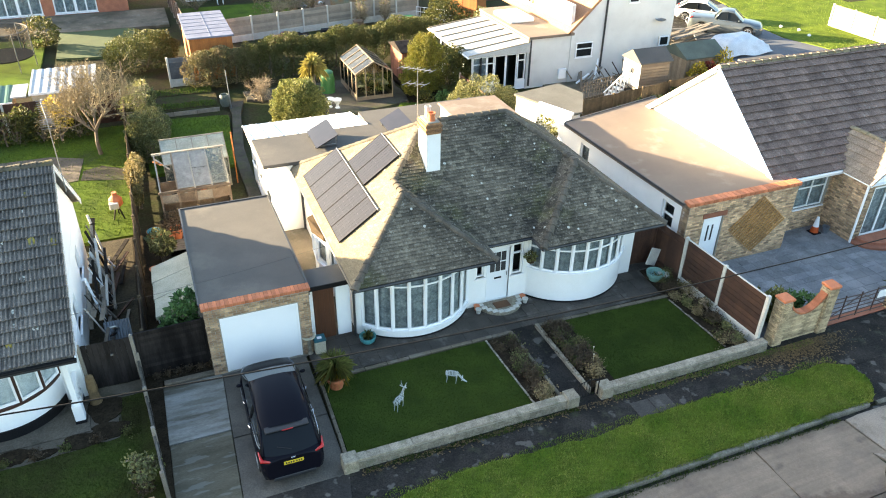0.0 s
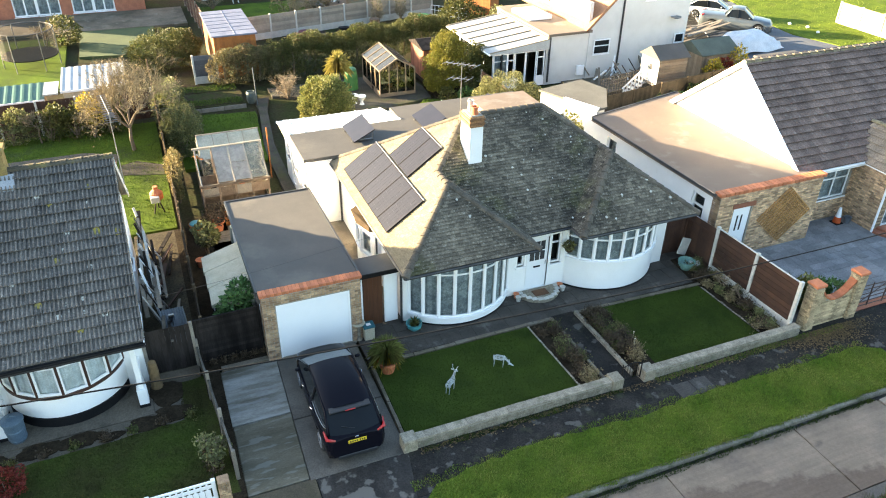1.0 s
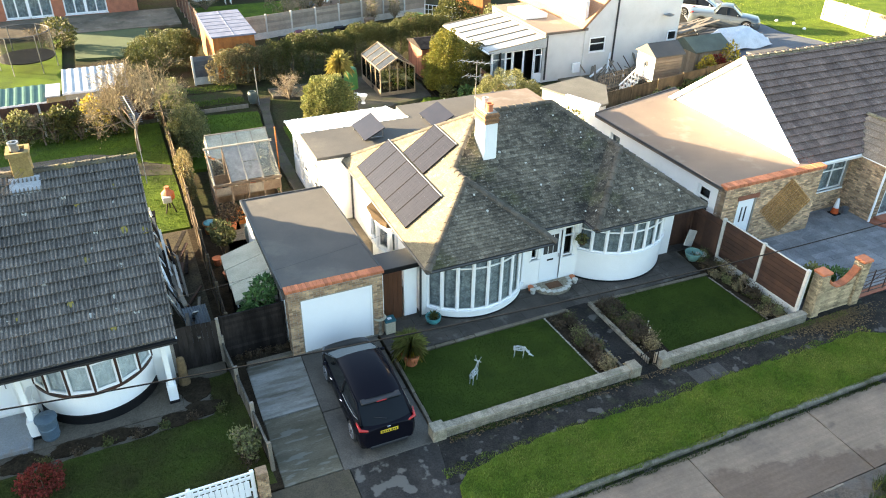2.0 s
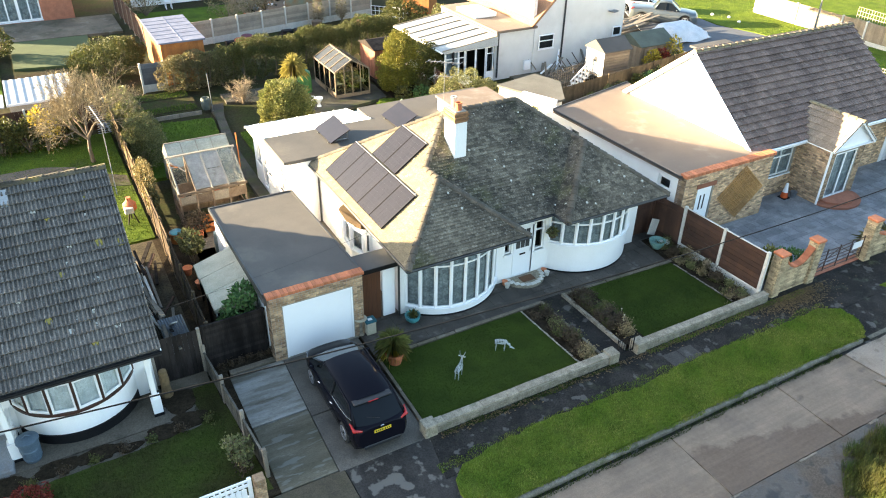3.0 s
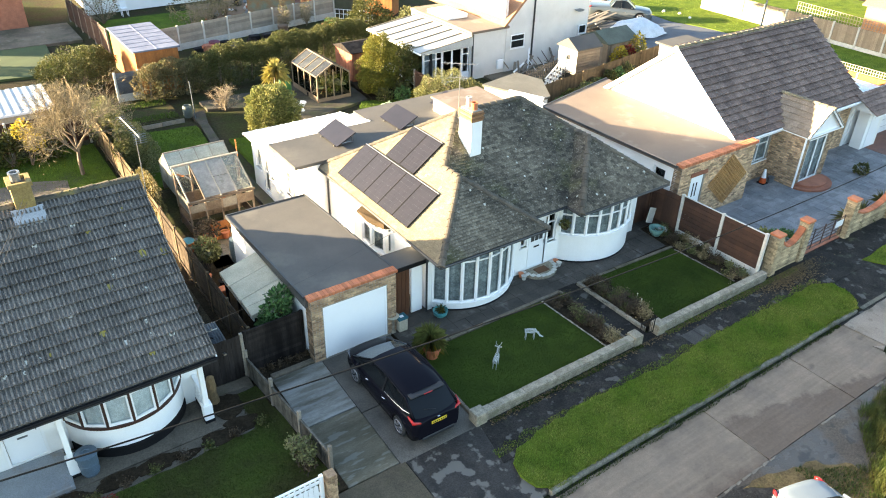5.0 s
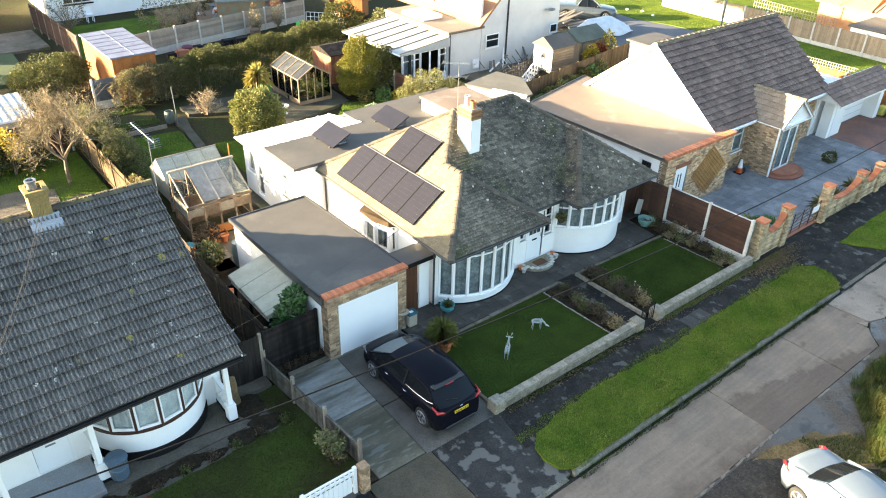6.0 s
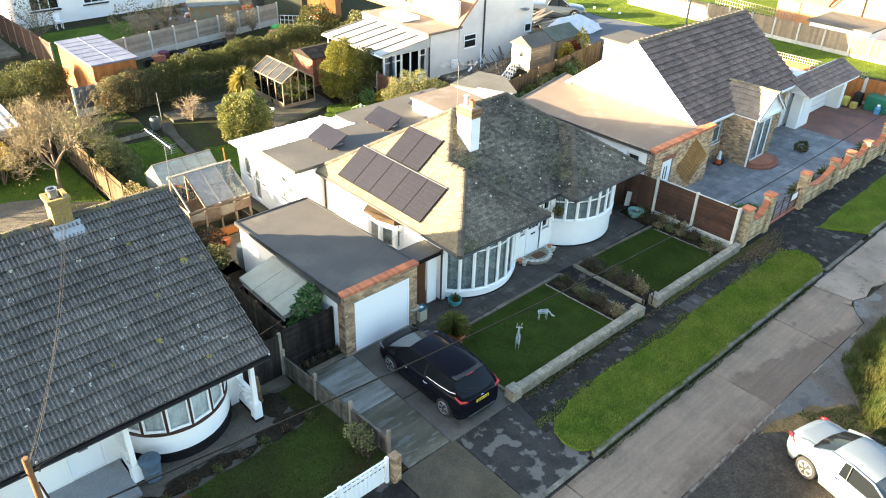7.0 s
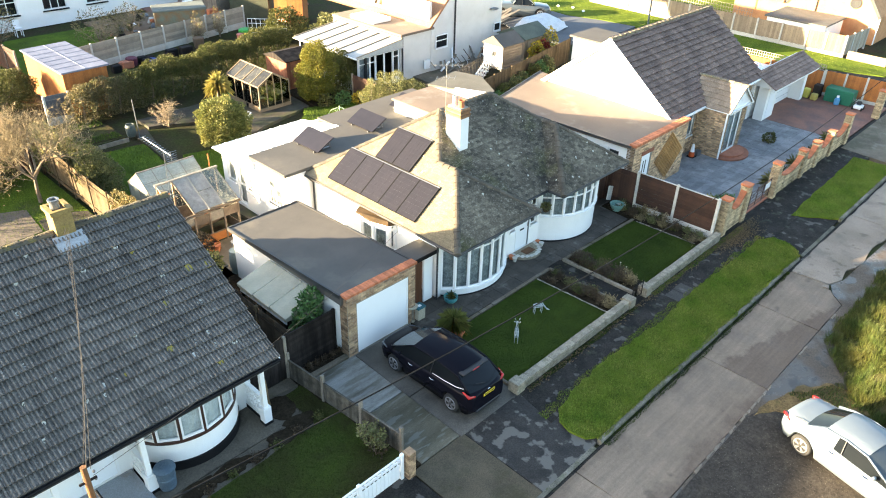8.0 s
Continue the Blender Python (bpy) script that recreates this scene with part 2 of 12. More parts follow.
def part(name, bm, material, parent, label="", smooth=False):
    """Links bm as one mesh under a thing or under a part."""
    me = mesh_of(name, bm, material)
    if smooth:
        for p in me.polygons:
            p.use_smooth = True
    ob = hang(new(name, me), parent)
    return tagged(ob, label)


def solo(name, bm, material, label, category="", kind="", group="", smooth=False):
    """A thing or a piece of the setting that is one mesh."""
    me = mesh_of(name, bm, material)
    if smooth:
        for p in me.polygons:
            p.use_smooth = True
    return tagged(new(name, me), label, category, group, kind)


def raw(name, verts, faces, material):
    me = bpy.data.meshes.new(name)
    me.from_pydata(verts, [], faces)
    me.materials.append(material)
    return me


def box(bm, x0, x1, y0, y1, z0, z1):
    v = [bm.verts.new(p) for p in ((x0, y0, z0), (x1, y0, z0), (x1, y1, z0), (x0, y1, z0), (x0, y0, z1), (x1, y0, z1), (x1, y1, z1), (x0, y1, z1))]
    for f in ((0, 3, 2, 1), (4, 5, 6, 7), (0, 1, 5, 4), (1, 2, 6, 5), (2, 3, 7, 6), (3, 0, 4, 7)):
        bm.faces.new([v[i] for i in f])
    return bm


def B(*args):
    """A mesh of boxes, each given by six bounds."""
    bm = bmesh.new()
    for a in args:
        box(bm, *a)
    return bm


def rounded(bm, r=0.02, seg=2):
    bmesh.ops.bevel(bm, geom=bm.edges[:], offset=r, segments=seg, affect="EDGES", profile=0.5)
    return bm


def prism(bm, pts, z0, z1):
    """An upright prism over a plan; z1 may be a function of (x, y)."""
    top = z1 if callable(z1) else (lambda x, y: z1)
    area = sum(a[0] * b[1] - b[0] * a[1] for a, b in zip(pts, pts[1:] + pts[:1]))
    if area < 0:
        pts = pts[::-1]
    lo = [bm.verts.new((x, y, z0)) for x, y in pts]
    hi = [bm.verts.new((x, y, top(x, y))) for x, y in pts]
    bm.faces.new(lo[::-1])
    bm.faces.new(hi)
    for i in range(len(pts)):
        j = (i + 1) % len(pts)
        bm.faces.new((lo[i], lo[j], hi[j], hi[i]))
    return bm


def P(pts, z0, z1):
    return prism(bmesh.new(), list(pts), z0, z1)


def beam(bm, p, q, w, h, up=(0, 0, 1)):
    """A bar from p to q, w wide and h high."""
    p, q = Vector(p), Vector(q)
    d = (q - p).normalized()
    side = d.cross(Vector(up))
    if side.length < 1e-4:
        side = d.cross(Vector((0, 1, 0)))
    side.normalize()
    top = side.cross(d)
    c = []
    for e in (p, q):
        for a, b in ((-1, -1), (1, -1), (1, 1), (-1, 1)):
            c.append(bm.verts.new(e + side * a * w / 2 + top * b * h / 2))
    for f in ((0, 3, 2, 1), (4, 5, 6, 7), (0, 1, 5, 4), (1, 2, 6, 5), (2, 3, 7, 6), (3, 0, 4, 7)):
        bm.faces.new([c[i] for i in f])
    bmesh.ops.recalc_face_normals(bm, faces=bm.faces[-6:])
    return bm


def tube(bm, path, radii, seg=8):
    """A round tube along points, with a radius at each (or one for all)."""
    path = [Vector(p) for p in path]
    radii = radii if isinstance(radii, (list, tuple)) else [radii] * len(path)
    rings = []
    for i, p in enumerate(path):
        d = (path[min(i + 1, len(path) - 1)] - path[max(i - 1, 0)]).normalized()
        a = d.cross(Vector((0.31, 0.17, 0.93)))
        if a.length < 0.05:
            a = d.cross(Vector((1, 0, 0)))
        a.normalize()
        b = d.cross(a)
        rings.append([bm.verts.new(p + (a * math.cos(k * 2 * math.pi / seg) + b * math.sin(k * 2 * math.pi / seg)) * radii[i]) for k in range(seg)])
    for r, s in zip(rings, rings[1:]):
        for k in range(seg):
            bm.faces.new((r[k], r[(k + 1) % seg], s[(k + 1) % seg], s[k]))
    bm.faces.new(rings[0][::-1])
    bm.faces.new(rings[-1])
    return bm


def lathe(bm, at, profile, seg=20):
    """A turned form: profile of (radius, height) about an upright axis at `at`."""
    rings = []
    for r, z in profile:
        rings.append([bm.verts.new((at[0] + r * math.cos(k * 2 * math.pi / seg), at[1] + r * math.sin(k * 2 * math.pi / seg), at[2] + z)) for k in range(seg)])
    for a, b in zip(rings, rings[1:]):
        for k in range(seg):
            bm.faces.new((a[k], a[(k + 1) % seg], b[(k + 1) % seg], b[k]))
    bm.faces.new(rings[0][::-1])
    bm.faces.new(rings[-1])
    return bm


def wall(bm, p, q, z0, z1, thick, holes=()):
    """A wall from p to q in plan, its outer face on the line, its thickness to the left of p -> q, with openings (u0, u1, z0, z1)."""
    p, q = Vector((*p, 0)), Vector((*q, 0))
    u = (q - p).normalized()
    nrm = Vector((-u.y, u.x, 0))
    length = (q - p).length
    us = sorted({0, length, *(h[0] for h in holes), *(h[1] for h in holes)})
    zs = sorted({z0, z1, *(h[2] for h in holes), *(h[3] for h in holes)})
    for a, b in zip(us, us[1:]):
        for c, d in zip(zs, zs[1:]):
            mu, mz = (a + b) / 2, (c + d) / 2
            if any(h[0] < mu < h[1] and h[2] < mz < h[3] for h in holes):
                continue
            base = len(bm.verts)
            v = [bm.verts.new(p + u * s + nrm * t + Vector((0, 0, z))) for z in (c, d) for s, t in ((a, 0), (b, 0), (b, thick), (a, thick))]
            for f in ((0, 3, 2, 1), (4, 5, 6, 7), (0, 1, 5, 4), (1, 2, 6, 5), (2, 3, 7, 6), (3, 0, 4, 7)):
                bm.faces.new([v[i] for i in f])
    bmesh.ops.remove_doubles(bm, verts=bm.verts[:], dist=1e-4)
    seen = {}
    for f in bm.faces[:]:
        key = tuple(sorted((round(v.co.x, 3), round(v.co.y, 3), round(v.co.z, 3)) for v in f.verts))
        seen.setdefault(key, []).append(f)
    bmesh.ops.delete(bm, geom=[f for fs in seen.values() if len(fs) > 1 for f in fs], context="FACES_ONLY")
    return bm


def inside(s, t, poly):
    hit = False
    for (x1, y1), (x2, y2) in zip(poly, poly[1:] + poly[:1]):
        if (y1 > t) != (y2 > t) and s < (x2 - x1) * (t - y1) / (y2 - y1) + x1:
            hit = not hit
    return hit


FLAT_TILE = [(0.0, 0.0), (1.0, 0.0)]
ROMAN_TILE = [(0.0, 0.0), (0.17, 0.0), (0.25, 0.85), (0.33, 1.0), (0.41, 0.85), (0.49, 0.0), (0.66, 0.0), (0.74, 0.85), (0.83, 1.0), (0.92, 0.85), (1.0, 0.0)]


def cut_to_tile(poly, s0, s1, t0, t1):
    """The part of a plan that one tile covers."""
    out = list(poly)
    if sum(a[0] * b[1] - b[0] * a[1] for a, b in zip(out, out[1:] + out[:1])) < 0:
        out.reverse()
    for axis, lim, keep in ((0, s0, 1), (0, s1, -1), (1, t0, 1), (1, t1, -1)):
        src, out = out, []
        for a, b in zip(src, src[1:] + src[:1]):
            da, db = (a[axis] - lim) * keep, (b[axis] - lim) * keep
            if da >= 0:
                out.append(a)
            if da * db < 0:
                k = da / (da - db)
                out.append((a[0] + (b[0] - a[0]) * k, a[1] + (b[1] - a[1]) * k))
    slim = []
    for p in out:
        if not slim or math.dist(p, slim[-1]) > 1e-4:
            slim.append(p)
    if len(slim) > 1 and math.dist(slim[0], slim[-1]) < 1e-4:
        slim.pop()
    area = sum(a[0] * b[1] - b[0] * a[1] for a, b in zip(slim, slim[1:] + slim[:1])) / 2
    return slim if area > 4e-4 else []


def roof_tiles(parent, o, u, v, poly, w, h, material, profile=FLAT_TILE, roll=0.04, thick=0.02, bond=0.5, parts=0, lift=0.012, rng=None, clip=False):
    """Covers a slope with overlapping tiles. o: origin, u along the eaves, v up the slope, poly in (u, v) metres."""
    rng = rng or random.Random(5)
    o, u, v = Vector(o), Vector(u).normalized(), Vector(v).normalized()
    nrm = u.cross(v)
    s0, s1 = min(p[0] for p in poly), max(p[0] for p in poly)
    t0, t1 = min(p[1] for p in poly), max(p[1] for p in poly)
    k = len(profile)
    # one tile in its own frame
    tv, tf = [], []
    for j, (tt, zz) in enumerate(((0.0, thick + lift), (h * 1.08, lift))):
        for a, b in profile:
            tv.append((a * w * 0.985, tt, zz + b * roll))
    for a, b in profile:
        tv.append((a * w * 0.985, 0.0, thick + lift - 0.014 if thick > 0.025 else -0.02))
    for i in range(k - 1):
        tf.append((i, i + 1, k + i + 1, k + i))
        tf.append((2 * k + i, 2 * k + i + 1, i + 1, i))
    tf.append((0, k, 2 * k))
    tf.append((k - 1, 3 * k - 1, 2 * k - 1))
    one = None
    verts, faces = [], []
    made = 0
    for row in range(int((t1 - t0) / h) + 1):
        t = t0 + row * h
        for i in range(-1, int((s1 - s0) / w) + 2):
            s = s0 + (i + (bond if row % 2 else 0)) * w
            wide = 1.0
            if clip:
                sa, sb = max(s, s0), min(s + w, s1)
                if sb - sa < 0.04 or t + h * 0.5 > t1:
                    continue
                s, wide = sa, (sb - sa) / w
            else:
                corners = [(s, t), (s + w * 0.985, t), (s + w * 0.985, t + h * 1.08), (s, t + h * 1.08)]
                held = [inside(a, b, poly) for a, b in corners]
                if not all(held):
                    cut = cut_to_tile(poly, s, s + w * 0.985, t, t + h * 1.08)
                    if len(cut) > 2:
                        top = [o + u * a + v * b + nrm * (lift + thick * (1 - (b - t) / (h * 1.08))) for a, b in cut]
                        low = [p - nrm * 0.016 for p in top]
                        b0, m = len(verts), len(cut)
                        verts.extend(top + low)
                        faces.append(tuple(range(b0, b0 + m)))
                        faces.extend((b0 + q, b0 + m + q, b0 + m + (q + 1) % m, b0 + (q + 1) % m) for q in range(m))
                    continue
            lift_j, yaw_j = rng.uniform(-0.002, 0.004), rng.uniform(-0.008, 0.008)
            place = o + u * s + v * t + nrm * lift_j
            uu = (u + v * yaw_j) * wide
            vv = v - u * yaw_j
            if made < parts:
                if one is None:
                    one = raw("roof_tile", tv, tf, material)
                ob = new("roof_tile", one)
                m = Matrix((uu, vv, nrm)).transposed().to_4x4()
                m.translation = place
                hang(ob, parent)
                ob.matrix_basis = m
                made += 1
            else:
                b0 = len(verts)
                verts.extend(place + uu * x + vv * y + nrm * z for x, y, z in tv)
                faces.extend(tuple(b0 + q for q in f) for f in tf)
    if verts:
        ob = hang(new("roof_tiles", raw("roof_tiles", [tuple(p) for p in verts], faces, material)), parent)
        tagged(ob, kind="stuff")
    return made


def ridge_tiles(parent, p, q, material, r=0.11, length=0.4, name="ridge_tile"):
    """Half-round tiles laid end to end from p to q, each an object on one mesh."""
    p, q = Vector(p), Vector(q)
    d = (q - p).normalized()
    side = d.cross(Vector((0, 0, 1))).normalized()
    up = side.cross(d)
    n = max(1, round((q - p).length / length))
    step = (q - p).length / n
    vs, fs = [], []
    seg = 6
    for j, (t, rr) in enumerate(((0.0, r * 1.2), (step * 1.06, r * 0.95))):
        for k in range(seg + 1):
            a = math.pi * (k / seg)
            vs.append((math.cos(a) * rr, t, math.sin(a) * rr * 0.8 - 0.03))
    for k in range(seg):
        fs.append((k, k + 1, seg + 2 + k, seg + 1 + k))
    fs.append(tuple(range(seg + 1))[::-1])
    me = raw(name, vs, fs, material)
    for i in range(n):
        ob = new(name, me)
        m = Matrix((side, d, up)).transposed().to_4x4()
        m.translation = p + d * i * step
        hang(ob, parent)
        ob.matrix_basis = m


def brick_face(parent, p, q, z0, z1, material, holes=(), bw=0.225, bh=0.075, depth=0.10, proud=0.012, pieces=0, name="brick", joint=0.011):
    """Bricks in stretcher bond laid on the wall face p -> q (outside to the right of p -> q), with openings left free."""
    p, q = Vector((*p, 0)), Vector((*q, 0))
    u = (q - p).normalized()
    out = Vector((u.y, -u.x, 0))
    length = (q - p).length
    rng = random.Random(int(length * 1000) + 3)
    verts, faces = [], []
    shared = {}
    made = 0
    rows = int((z1 - z0) / bh + 0.3)
    for r in range(rows):
        s = -bw / 2 if r % 2 else 0.0
        while s < length - 0.01:
            a, b = max(0.0, s), min(length, s + bw)
            s += bw
            z = z0 + r * bh
            if b - a < 0.04:
                continue
            mid = (a + b) / 2
            for hh in holes:
                if hh[2] - 0.03 < z + bh / 2 < hh[3] + 0.03 and a < hh[1] and b > hh[0]:
                    if hh[0] - a > b - hh[1]:
                        b = min(b, hh[0])
                    else:
                        a = max(a, hh[1])
            if b - a < 0.03:
                continue
            a, b = a + joint / 2, b - joint / 2
            pr = proud + rng.uniform(-0.004, 0.006)
            tv = [(0, -0.02, 0), (b - a, -0.02, 0), (b - a, -0.02, bh - joint), (0, -0.02, bh - joint), (0.004, pr, 0.004), (b - a - 0.004, pr, 0.004), (b - a - 0.004, pr, bh - joint - 0.004), (0.004, pr, bh - joint - 0.004)]
            tf = [(4, 7, 6, 5), (0, 4, 5, 1), (1, 5, 6, 2), (2, 6, 7, 3), (3, 7, 4, 0)]
            place = p + u * a + Vector((0, 0, z))
            if made < pieces:
                key = round(b - a, 2)
                if key not in shared:
                    shared[key] = raw(name, tv, tf, material)
                ob = new(name, shared[key])
                m = Matrix((u, out, Vector((0, 0, 1)))).transposed().to_4x4()
                m.translation = place
                hang(ob, parent)
                ob.matrix_basis = m
                made += 1
            else:
                b0 = len(verts)
                verts.extend(tuple(place + u * x + out * y + Vector((0, 0, zz))) for x, y, zz in tv)
                faces.extend(tuple(b0 + k for k in f) for f in tf)
    if verts:
        tagged(hang(new(name + "_rest", raw(name + "s", verts, faces, material)), parent), kind="stuff")


def framed_window(parent, p, q, z0, z1, cols=2, top=0.0, frame=0.06, frame_mat=None, inset=0.06, curtain=True, sill=True, name="window", curtain_mat=None, deep=0.5):
    """A glazed window between p and q in plan (outside to the right of p -> q), in `cols` lights, with top lights of that height."""
    frame_mat = frame_mat or UPVC
    p, q = Vector((*p, 0)), Vector((*q, 0))
    u = (q - p).normalized()
    inn = Vector((-u.y, u.x, 0))
    w = (q - p).length
    bm = bmesh.new()

    def bar(s0, s1, a0, a1, d0=0.0, d1=0.06):
        v = [bm.verts.new(p + u * s + inn * (inset + t) + Vector((0, 0, z))) for z in (a0, a1) for s, t in ((s0, d0), (s1, d0), (s1, d1), (s0, d1))]
        for f in ((0, 3, 2, 1), (4, 5, 6, 7), (0, 1, 5, 4), (1, 2, 6, 5), (2, 3, 7, 6), (3, 0, 4, 7)):
            bm.faces.new([v[i] for i in f])

    bar(0, w, z0, z0 + frame)
    bar(0, w, z1 - frame, z1)
    for i in range(cols + 1):
        s = (w - frame) * i / cols
        bar(s, s + frame, z0 + frame, z1 - frame, 0.004, 0.056)
    if top:
        bar(frame, w - frame, z1 - top - frame, z1 - top, 0.008, 0.052)
    fr = part(name, bm, frame_mat, parent)
    for i in range(cols):
        a, b = (w - frame) * i / cols + frame, (w - frame) * (i + 1) / cols
        for c, d in (((z0 + frame, z1 - top - frame), (z1 - top, z1 - frame)) if top else ((z0 + frame, z1 - frame),)):
            g = bmesh.new()
            v = [g.verts.new(p + u * s + inn * (inset + 0.03) + Vector((0, 0, z))) for s, z in ((a, c), (b, c), (b, d), (a, d))]
            g.faces.new(v)
            pane = part("pane", g, GLASS, fr)
            pane.visible_shadow = False
    g = bmesh.new()
    if curtain:
        n = max(8, int(w / 0.06))
        lo, hi = [], []
        for i in range(n + 1):
            s = w * i / n
            dd = inset + 0.085 + 0.015 * math.sin(i * 1.9)
            lo.append(g.verts.new(p + u * s + inn * dd + Vector((0, 0, z0))))
            hi.append(g.verts.new(p + u * s + inn * dd + Vector((0, 0, z1))))
        for i in range(n):
            g.faces.new((lo[i], lo[i + 1], hi[i + 1], hi[i]))
        part("curtain", g, curtain_mat or CURTAIN, fr, "pale net curtain, or pale sheet standing for reflected sky")
    else:
        v = [g.verts.new(p + u * s + inn * (inset + deep) + Vector((0, 0, z))) for s, z in (((-0.3, z0 - 0.3), (w + 0.3, z0 - 0.3), (w + 0.3, z1 + 0.2), (-0.3, z1 + 0.2)) if deep > 0.2 else ((0.01, z0 + 0.01), (w - 0.01, z0 + 0.01), (w - 0.01, z1 - 0.01), (0.01, z1 - 0.01)))]
        g.faces.new(v)
        part("dark_room", g, DARKROOM, fr)
    if sill:
        g = bmesh.new()
        v = [g.verts.new(p + u * s + inn * t + Vector((0, 0, z))) for z in (z0 - 0.05, z0) for s, t in ((-0.05, -0.06), (w + 0.05, -0.06), (w + 0.05, inset), (-0.05, inset))]
        for f in ((0, 3, 2, 1), (4, 5, 6, 7), (0, 1, 5, 4), (1, 2, 6, 5), (2, 3, 7, 6), (3, 0, 4, 7)):
            g.faces.new([v[i] for i in f])
        part("sill", g, frame_mat, fr)
    return fr


def arc(p, q, sag, n):
    """n + 1 points on the arc from p to q that bulges by sag to the right of p -> q."""
    p, q = Vector(p), Vector(q)
    c = (q - p).length
    r = (c * c / 4 + sag * sag) / (2 * sag)
    u = (q - p).normalized()
    out = Vector((u.y, -u.x))
    mid = (p + q) / 2 + out * (sag - r)
    half = math.asin(min(1.0, c / 2 / r))
    return [tuple(mid + out * r * math.cos(a) + u * r * math.sin(a)) for a in [half * (2 * i / n - 1) for i in range(n + 1)]]

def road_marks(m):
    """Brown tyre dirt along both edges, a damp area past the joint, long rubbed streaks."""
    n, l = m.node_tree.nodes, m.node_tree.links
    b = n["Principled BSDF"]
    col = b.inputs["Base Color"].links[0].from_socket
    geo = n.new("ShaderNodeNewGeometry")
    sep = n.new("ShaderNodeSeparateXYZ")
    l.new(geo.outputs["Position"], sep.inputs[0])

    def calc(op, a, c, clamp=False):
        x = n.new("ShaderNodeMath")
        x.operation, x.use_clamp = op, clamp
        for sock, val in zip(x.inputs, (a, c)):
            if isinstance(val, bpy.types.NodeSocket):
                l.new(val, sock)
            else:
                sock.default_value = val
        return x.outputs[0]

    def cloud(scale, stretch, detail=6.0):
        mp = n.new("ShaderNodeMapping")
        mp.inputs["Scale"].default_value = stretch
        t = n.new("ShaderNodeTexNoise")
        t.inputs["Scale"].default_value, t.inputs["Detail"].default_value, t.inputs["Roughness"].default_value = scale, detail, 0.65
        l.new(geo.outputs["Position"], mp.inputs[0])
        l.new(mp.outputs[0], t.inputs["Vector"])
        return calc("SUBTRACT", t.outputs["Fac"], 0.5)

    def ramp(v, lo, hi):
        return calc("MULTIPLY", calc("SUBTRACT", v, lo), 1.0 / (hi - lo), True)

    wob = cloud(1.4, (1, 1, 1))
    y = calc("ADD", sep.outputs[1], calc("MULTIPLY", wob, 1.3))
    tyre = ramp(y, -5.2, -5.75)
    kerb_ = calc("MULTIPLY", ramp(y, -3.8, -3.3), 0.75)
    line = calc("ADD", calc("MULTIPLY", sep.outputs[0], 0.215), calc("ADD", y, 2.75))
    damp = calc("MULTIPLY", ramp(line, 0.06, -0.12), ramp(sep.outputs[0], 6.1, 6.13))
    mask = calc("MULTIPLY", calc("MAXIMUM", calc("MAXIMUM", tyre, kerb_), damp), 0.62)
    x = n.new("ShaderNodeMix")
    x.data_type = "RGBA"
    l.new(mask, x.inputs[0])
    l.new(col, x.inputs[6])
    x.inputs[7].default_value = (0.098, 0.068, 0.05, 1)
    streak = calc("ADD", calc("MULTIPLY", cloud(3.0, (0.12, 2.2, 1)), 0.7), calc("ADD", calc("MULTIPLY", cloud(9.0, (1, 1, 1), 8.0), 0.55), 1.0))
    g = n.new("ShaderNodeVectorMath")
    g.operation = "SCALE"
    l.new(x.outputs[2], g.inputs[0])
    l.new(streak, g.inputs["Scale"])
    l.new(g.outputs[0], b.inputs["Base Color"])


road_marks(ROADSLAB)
PALEROAD = mat("pale_worn_concrete", (0.32, 0.26, 0.205), (0.24, 0.195, 0.15), 0.85, spec=0.15, scale=0.6, fine=28, bump=0.3, grain=0.25, stain=(0.13, 0.1, 0.075), stain_scale=0.7, stain_amt=0.7, stain_edge=0.54, wet=0.45, rnd=0.05, spots=(0.1, 0.08, 0.06), spots_scale=1.6, spots_amt=0.5, spots_edge=0.62)
SANDDIRT = mat("sandy_brown_dirt", (0.22, 0.145, 0.065), (0.11, 0.078, 0.04), 0.97, scale=1.8, fine=16, bump=0.8, grain=0.5, spec=0.05, stain=(0.09, 0.085, 0.03), stain_scale=2.2, stain_amt=0.6)
PUDDLE = mat("shallow_puddle", (0.075, 0.062, 0.05), (0.1, 0.085, 0.07), 0.3, scale=1.2, fine=20, bump=0.1, grain=0.3, spec=0.4)
WETLANE = mat("wet_broken_asphalt", (0.085, 0.064, 0.047), (0.12, 0.093, 0.068), 0.8, scale=0.8, fine=20, bump=0.35, grain=0.45, spec=0.35, stain=(0.1, 0.085, 0.07), stain_scale=0.55, stain_amt=0.9, stain_edge=0.46, wet=0.2, spots=(0.035, 0.03, 0.025), spots_scale=2.2, spots_amt=0.7, spots_edge=0.6)
def ragged(pts, step=0.35, amp=0.06, seed=1):
    """The outline with its sides broken into short uneven steps."""
    r = random.Random(seed)
    out = []
    for a, b in zip(pts, pts[1:] + pts[:1]):
        n = max(1, int(math.dist(a, b) / step))
        for i in range(n):
            t = i / n
            j = amp if i else 0
            out.append((a[0] + (b[0] - a[0]) * t + r.uniform(-j, j), a[1] + (b[1] - a[1]) * t + r.uniform(-j, j)))
    return out


